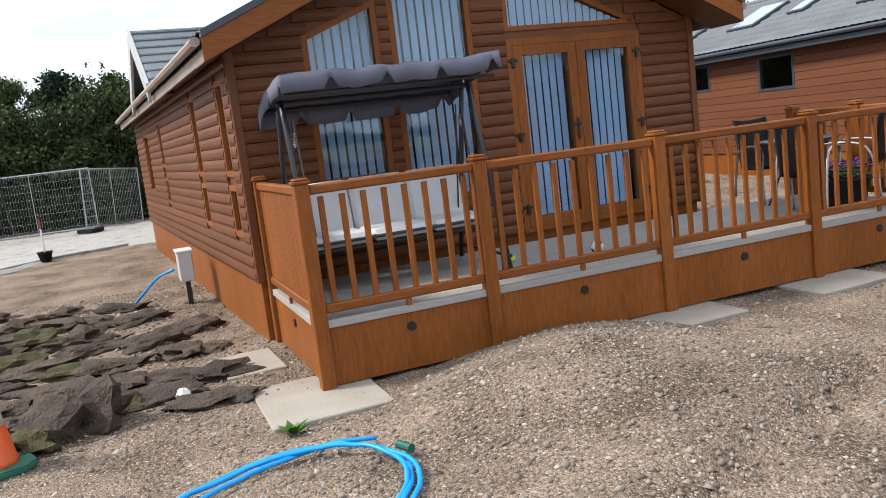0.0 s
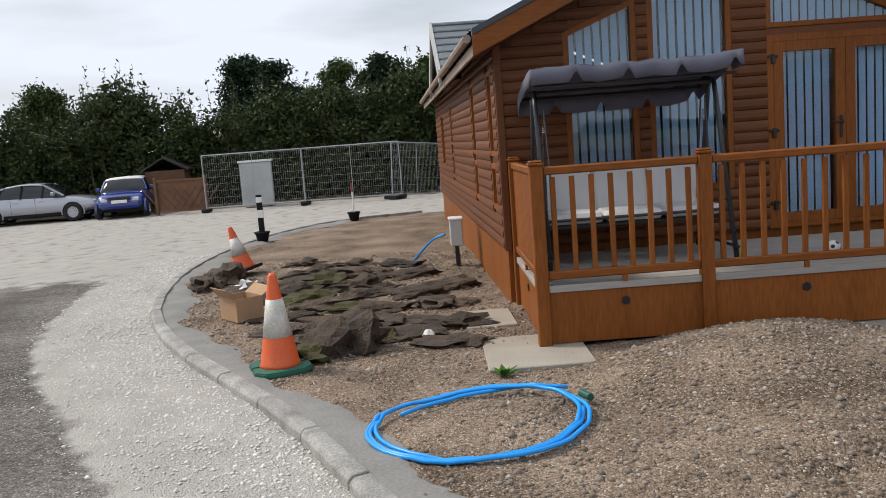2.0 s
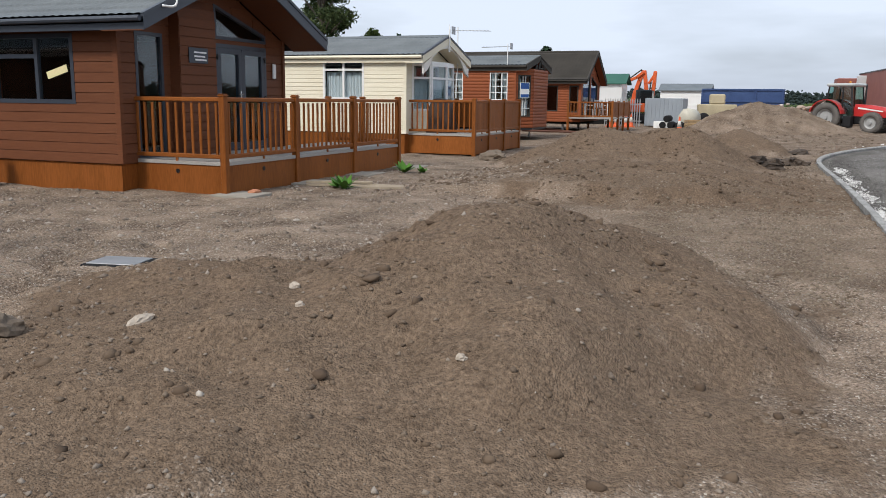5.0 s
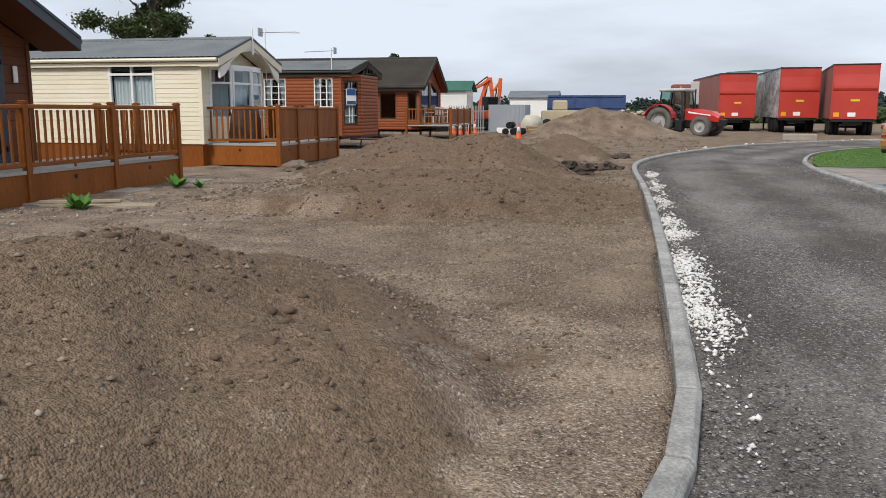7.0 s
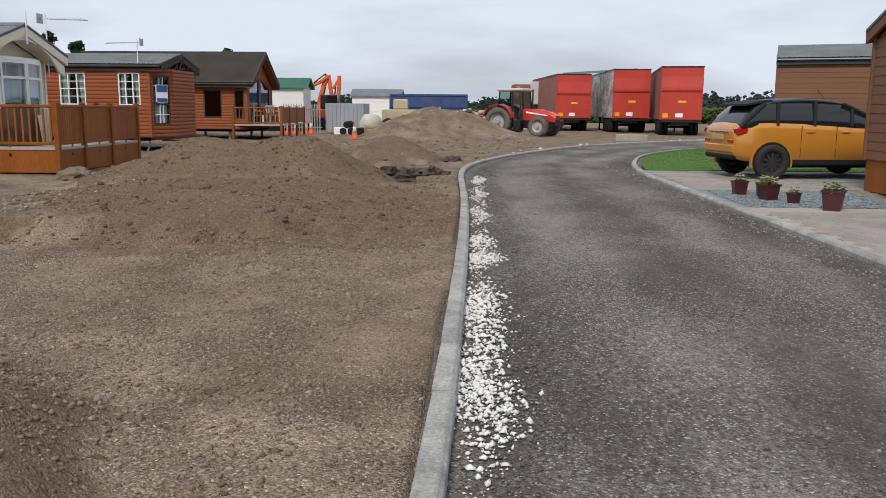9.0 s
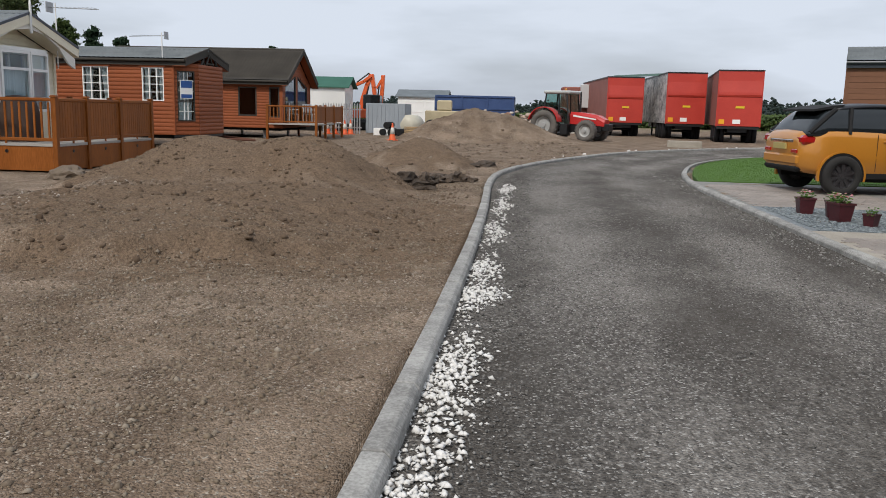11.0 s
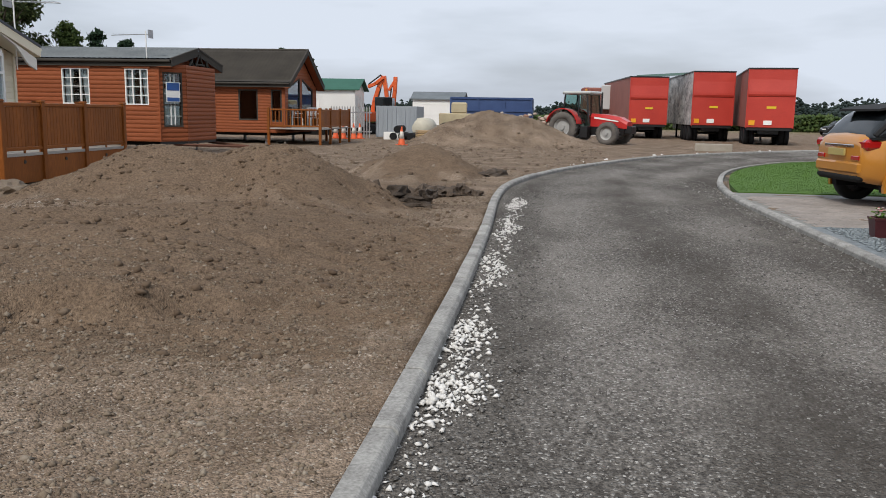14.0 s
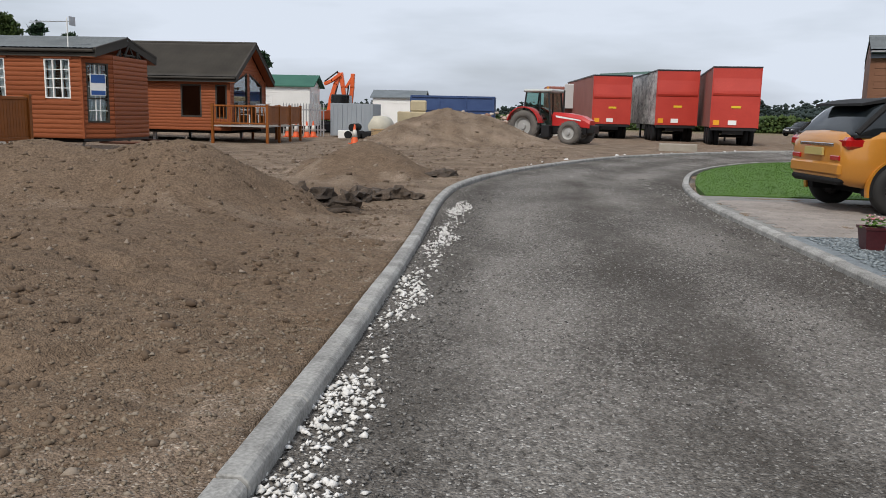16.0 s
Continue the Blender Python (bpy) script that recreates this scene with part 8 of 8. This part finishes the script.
def hedge_run(label, pts, height, depth, leaf_mat, seed, count, size=0.1):
    """A tall unclipped hedge along points: stems, a dense leafy mass and ragged shoots above it."""
    h = thing("hedge", label, "hedge")
    r = random.Random(seed)
    line = spline(pts, 0.55)
    cs, rs, stems, shoots = [], [], bmesh.new(), bmesh.new()
    core_c, core_r = [], []
    for x, y in line:
        hh = height * (0.84 + 0.34 * noise.noise(Vector((x * 0.35, y * 0.35, seed))) + r.uniform(-0.05, 0.08))
        for k in range(int(hh / 0.55)):
            z = 0.35 + k * 0.55
            bulge = depth * (0.65 + 0.35 * math.sin(min(1, z / hh) * 2.6))
            q = r.uniform(0.42, 0.8)
            cs.append((x + r.uniform(-bulge, bulge) * 0.6, y + r.uniform(-0.3, 0.3), z))
            rs.append((q, q, q * r.uniform(0.6, 1.0)))
            if z < hh - 0.9:
                core_c.append((x - 0.75, y, z))
                core_r.append(0.5)
        tube(stems, [(x + r.uniform(-0.3, 0.3), y, 0), (x + r.uniform(-0.4, 0.4), y + r.uniform(-0.3, 0.3), hh * 0.6)], [0.05, 0.02], 5)
        for _ in range(3):
            a, b = r.uniform(-0.5, 0.5), r.uniform(-0.5, 0.5)
            top = hh + r.uniform(0.1, 0.75)
            tube(shoots, [(x + a, y + b, hh * 0.7), (x + a * 1.3, y + b * 1.4, top)], [0.012, 0.004], 4)
            for q in np.linspace(hh * 0.9, top, 4):
                cs.append((x + a * 1.2, y + b * 1.2, q))
                rs.append((0.13, 0.13, 0.13))
    tagged(part("stem_growth", stems, BARK, h), kind="stuff")
    tagged(part("shoot_growth", shoots, BARK, h), kind="stuff")
    placed("inner_foliage", clump_mesh("inner_foliage", core_c, core_r, LEAF_D, seed, rough=0.4), h)
    placed("foliage", leaf_cloud("foliage", cs, rs, count, size, leaf_mat, seed, 0.35), h)
    return h


hedge_run("tall dark overgrown hedge behind the parked cars", [(-26.6, -34), (-26.4, -24), (-26.2, -16), (-26.0, -9.5)], 4.8, 1.3, LEAF_D, 3, 110000, 0.085)
hedge_run("tall unclipped hedge behind the mesh fence", [(-26.2, -9), (-25.4, -5), (-24.8, -1), (-24.6, 5), (-24.6, 12)], 4.7, 1.3, LEAF_D, 5, 105000, 0.085)
tree("dark conifer standing above the hedge", pose(-32, -9.2, 0), 6.2, 2.9, LEAF_P, 11, 22000, 0.085, "pine")
tree("dark conifer standing above the hedge", pose(-31, -7.7, 0), 5.9, 2.6, LEAF_P, 12, 20000, 0.085, "pine")
tree("leafy tree rising behind the hedge", pose(-30.5, -4.6, 0), 5.3, 2.2, LEAF_M, 13, 22000, 0.075)
tree("dark conifer behind the mesh fence", pose(-31, -2.7, 0), 5.7, 2.5, LEAF_P, 14, 20000, 0.085, "pine")
tree("leafy tree rising behind the hedge", pose(-30, -0.6, 0), 5.1, 2.0, LEAF_M, 15, 20000, 0.075)
tree("leafy tree rising behind the hedge", pose(-33, -19, 0), 5.1, 2.8, LEAF_M, 16, 20000, 0.08)
tree("dark tree behind the first lodge", pose(-17, 6.5, 0), 9.5, 2.6, LEAF_P, 17, 22000, 0.08, "pine")
tree("leafy willow behind the chestnut lodge", pose(-20, 19.0, 0), 8.3, 3.2, LEAF_M, 18, 30000, 0.08)
tree("leafy tree behind the chestnut lodge", pose(-14.5, 21.5, 0), 7.8, 2.9, LEAF_M, 19, 20000, 0.075)
tree("broad dark tree far behind the lodges", pose(-27.5, 63, 0), 13.5, 4.6, LEAF_D, 20, 36000, 0.14)
tree("leafy tree far behind the lodges", pose(-22.9, 63.5, 0), 6.6, 2.0, LEAF_M, 21, 9000, 0.13)
tree("tall conifer beyond the lodges", pose(-11.2, 74, 0), 6.2, 1.5, LEAF_P, 22, 5000, 0.17, "pine")
tree("tall conifer beyond the lodges", pose(-9.9, 76, 0), 5.9, 1.4, LEAF_P, 23, 5000, 0.17, "pine")
tree("tall conifer beyond the lodges", pose(-20.6, 63, 0), 6.6, 1.6, LEAF_P, 24, 5000, 0.17, "pine")
tree("tall conifer beyond the lodges", pose(-19.0, 64, 0), 5.9, 1.4, LEAF_P, 25, 5000, 0.17, "pine")

# the wooded skyline: lumpy tree masses far off
rs_ = np.random.default_rng(31)
cs, ss = [], []
for k in range(26000):
    ang = radians(rs_.uniform(-70, 75))
    hill = 5.0 * math.exp(-((math.degrees(ang) - 24) / 9) ** 2)
    dist = rs_.uniform(280, 380)
    hgt = 4.2 + 1.2 * math.sin(ang * 31) + 0.9 * math.sin(ang * 77 + 1) + hill + rs_.uniform(-0.8, 0.8)
    cs.append((10 + dist * math.sin(ang), 10 + dist * math.cos(ang), rs_.uniform(0, max(1.5, hgt))))
    ss.append(rs_.uniform(0.4, 0.95))
FAR = island("far_woodland", [(0.020, 0.030, 0.029), (0.030, 0.043, 0.040), (0.042, 0.058, 0.052)], 0.9, 0.0)
tagged(placed("far_woods", clump_mesh("far_woods", cs, ss, FAR, 8, True, flat=0.8, rough=0.4)), "dark green wooded skyline far off", "woods", kind="stuff")
ridge_v, ridge_f = [], []
for k in range(240):
    ang = radians(-70 + 145 * k / 239)
    hgt = 3.0 + 1.0 * math.sin(ang * 31) + 0.7 * math.sin(ang * 77 + 1) + 4.6 * math.exp(-((math.degrees(ang) - 24) / 9) ** 2)
    for dist, z in ((300, -0.5), (325, hgt), (350, hgt), (380, -0.5)):
        ridge_v.append((10 + dist * math.sin(ang), 10 + dist * math.cos(ang), z))
for k in range(239):
    for j in range(3):
        ridge_f.append((4 * k + j, 4 * k + j + 1, 4 * k + 5 + j, 4 * k + 4 + j))
tagged(placed("far_hill", raw_mesh("far_hill", ridge_v, ridge_f, FAR)), "low dark hill under the far woods", "hill", kind="stuff")
cs, ss = [], []
for k in range(18000):
    x, y = rs_.uniform(-14, 60), rs_.uniform(108, 122)
    cs.append((x, y, rs_.uniform(0, 1.6) + (0.3 * math.sin(x * 0.5))))
    ss.append(rs_.uniform(0.14, 0.34))
tagged(placed("far_hedgerow", clump_mesh("far_hedgerow", cs, ss, LEAF_M, 9, True, flat=0.9, rough=0.4)), "rough green hedgerow beyond the yard", "hedge", kind="stuff")

# ---- loose stones ----
STONE = island("mixed_gravel", [(0.085, 0.064, 0.048), (0.18, 0.140, 0.106), (0.27, 0.22, 0.175), (0.13, 0.099, 0.075), (0.22, 0.18, 0.145), (0.50, 0.45, 0.39)], 0.9, 0.4, 90)
STONE2 = island("brown_fine_gravel", [(0.095, 0.069, 0.048), (0.17, 0.129, 0.090), (0.24, 0.19, 0.138), (0.13, 0.097, 0.068), (0.33, 0.285, 0.23)], 0.9, 0.4, 90)
SOILB = island("soil_crumbs", [(0.070, 0.048, 0.033), (0.10, 0.071, 0.049), (0.135, 0.098, 0.068), (0.165, 0.123, 0.087), (0.30, 0.25, 0.20)], 0.95, 0.5, 90)
CLODB = island("soil_clods", [(0.085, 0.059, 0.041), (0.115, 0.082, 0.057), (0.145, 0.105, 0.073)], 0.95, 0.8, 60)
CHIP = island("dark_planings", [(0.03, 0.028, 0.026), (0.09, 0.085, 0.08), (0.16, 0.15, 0.14), (0.36, 0.35, 0.33)], 0.9, 0.4, 90)
WSTONE = island("white_limestone", [(0.54, 0.53, 0.50), (0.66, 0.645, 0.615), (0.76, 0.75, 0.73)], 0.85, 0.3, 90)


def strew(name, x0, x1, y0, y1, n, lo, hi, material, seed, label, keep=None, on_road=False, power=3.0, flat=0.75):
    r = np.random.default_rng(seed)
    x, y = r.uniform(x0, x1, n), r.uniform(y0, y1, n)
    s = lo + (hi - lo) * r.uniform(0, 1, n) ** power
    a = inside(PLOT_A, x, y)
    b = inside(PLOT_B, x, y)
    ok = ~(a | b) if on_road else a
    if keep is not None:
        ok &= keep(x, y, r)
    x, y, s = x[ok], y[ok], s[ok]
    z = np.full_like(x, -0.012) if on_road else height_at(x, y)
    me = clump_mesh(name, np.stack([x, y, z + s * 0.06], 1), s, material, seed, hi < 0.045, flat=flat, rough=0.42)
    return tagged(placed(name, me), label, "gravel", kind="stuff")


off_lodge = lambda x, y, r: ~((x < 0.05) & (y > -0.05) & (y < 6.4))
heap_w = lambda x, y, k: np.exp(-0.5 * (((x - HEAPS[k][0]) / 1.6) ** 2 + ((y - HEAPS[k][1]) / 1.6) ** 2))
not_soil = lambda x, y, r: off_lodge(x, y, r) & (r.uniform(0, 1, x.shape) > 1.1 * np.maximum(np.maximum(heap_w(x, y, 0), heap_w(x, y, 1)), heap_w(x, y, 3)))
strew("gravel", 0.0, 7.5, -2.5, 8.5, 34000, 0.003, 0.023, STONE, 50, "loose pale brown crushed stone", not_soil, power=5.5)
strew("gravel_heap", 0.2, 5.0, -0.6, 3.6, 8000, 0.004, 0.030, STONE, 51, "coarse stones on the gravel heap", power=5.5)
PALES = island("pale_stones", [(0.16, 0.127, 0.10), (0.23, 0.19, 0.155), (0.34, 0.295, 0.25)], 0.9, 0.4, 90)
strew("gravel_heap", 0.3, 5.2, -0.9, 3.6, 2600, 0.008, 0.026, PALES, 69, "larger pale stones among the gravel", power=2.6)
strew("gravel", -7, 0.6, -4.8, 0.0, 9000, 0.008, 0.032, STONE, 52, "loose stones round the lifted turf")
strew("gravel", -6, 4, 6.4, 20, 7000, 0.012, 0.04, STONE, 53, "loose stones between the lodges", lambda x, y, r: ~((x < 0) & (y > 12)))
strew("gravel", 4.0, 9.1, 8.0, 16.5, 26000, 0.004, 0.018, STONE2, 54, "loose stones beside the kerb", lambda x, y, r: r.uniform(0, 1, x.shape) > 0.9 * heap_w(x, y, 0))
strew("gravel", 6.2, 8.6, 8.3, 14.5, 5000, 0.008, 0.026, STONE2, 64, "coarser stones lying on the plot", power=3)
strew("gravel", 8.0, 9.1, 12, 25, 5000, 0.005, 0.02, STONE2, 55, "loose stones along the kerb")
strew("soil_crumbs", 2.5, 9.0, 3.4, 11.5, 22000, 0.004, 0.024, SOILB, 56, "crumbs of brown soil on the heap", lambda x, y, r: r.uniform(0, 1, x.shape) < np.maximum(heap_w(x, y, 0), heap_w(x, y, 1)), power=6)
strew("soil_crumbs", 1.5, 9.0, 13.5, 26, 9000, 0.005, 0.034, SOILB, 57, "crumbs of brown soil on spread heaps", power=6)
strew("soil_crumbs", 2, 12, 26, 56, 3000, 0.015, 0.08, SOILB, 58, "clods of soil towards the far heaps", power=5)
clotted = lambda x, y, r: pnoise(x / 1.1, y / 0.7, 41) + 0.5 * pnoise(x / 0.35, y / 0.35, 42) + r.uniform(-0.25, 0.25, x.shape) > 0.12
strew("soil_clods", 1.5, 8.6, 13.9, 24, 6500, 0.012, 0.048, CLODB, 67, "lumps of brown soil on the spread earth", clotted, power=3.5)
strew("soil_clods", 3.0, 8.2, 3.8, 9.6, 2600, 0.010, 0.046, CLODB, 68, "lumps of brown soil on the near heap", lambda x, y, r: clotted(x, y, r) & (r.uniform(0, 1, x.shape) < np.maximum(heap_w(x, y, 0), heap_w(x, y, 1))), power=4)
strew("road_chippings", 13.0, 13.62, 6, 31, 5000, 0.005, 0.022, CHIP, 65, "dark loose chippings swept against the drive kerb", on_road=True, power=2.0)
strew("road_chippings", 9.25, 9.9, 6, 27, 5000, 0.004, 0.015, CHIP, 66, "dark loose chippings in the channel", on_road=True, power=2.0)
strew("road_chippings", 9.2, 13.6, 6.5, 24, 28000, 0.003, 0.013, CHIP, 60, "grey chippings loose on the road", on_road=True, power=2.5)
near_line = lambda x, y: np.min(np.hypot(x[:, None] - line_a[None, ::2, 0], y[:, None] - line_a[None, ::2, 1]), axis=1)
bump_ = lambda y, c, w: np.exp(-((y - c) / w) ** 2)
patchy = lambda y: 0.07 + 0.95 * bump_(y, 9.7, 0.8) + bump_(y, 11.6, 0.75) + 0.8 * bump_(y, 13.8, 0.5) + 0.75 * bump_(y, 15.0, 0.4) + 0.4 * bump_(y, 17.6, 0.8) + 0.35 * bump_(y, 20.5, 1.0) + 0.5 * bump_(y, 23.6, 0.6)
strew("white_stone", 9.22, 10.1, 6.9, 25, 38000, 0.006, 0.025, WSTONE, 61, "white limestone spilled along the kerb", lambda x, y, r: r.uniform(0, 1, x.shape) < patchy(y) * np.exp(-((x - 9.38 - 0.10 * np.abs(np.sin(y * 1.9))) / (0.07 + 0.10 * patchy(y))) ** 2), on_road=True, power=2.0)
strew("white_stone", -9, 5.5, -6.4, 0.0, 56000, 0.006, 0.019, WSTONE, 62, "white limestone chippings along the curved kerb", lambda x, y, r: r.uniform(0, 1, x.shape) < np.clip(1.5 - near_line(x, y) / 1.0, 0, 1) * np.clip((6 - x) / 3, 0, 1), on_road=True, power=1.5)
strew("white_stone", 10, 30, 34, 56, 700, 0.03, 0.09, WSTONE, 63, "white stones along the far kerb", lambda x, y, r: near_line(x, y) < 0.7, power=1.5)

# mortar haunch behind the curved kerb
hv, hf = [], []
hl = np.array([p for p in spline(KERB_A[3:17], 0.12)])
tang = np.gradient(hl, axis=0)
tang /= np.linalg.norm(tang, axis=1, keepdims=True)
for k, (p, t_) in enumerate(zip(hl, tang)):
    nrm = np.array([-t_[1], t_[0]])
    wob = 0.34 + 0.10 * math.sin(k * 0.23) + 0.06 * math.sin(k * 0.71)
    for d, z in ((-0.02, 0.05), (wob * 0.6, 0.05), (wob, 0.01)):
        q = p + nrm * d
        hv.append((q[0], q[1], z + 0.01 * math.sin(k * 0.9 + d * 9)))
n3 = len(hl)
for k in range(n3 - 1):
    for j in range(2):
        hf.append((3 * k + j, 3 * k + j + 1, 3 * k + 4 + j, 3 * k + 3 + j))
tagged(placed("kerb_haunch", raw_mesh("kerb_haunch", hv, hf, HAUNCH, True)), "grey mortar haunch behind the curved kerb", "mortar", kind="structure")
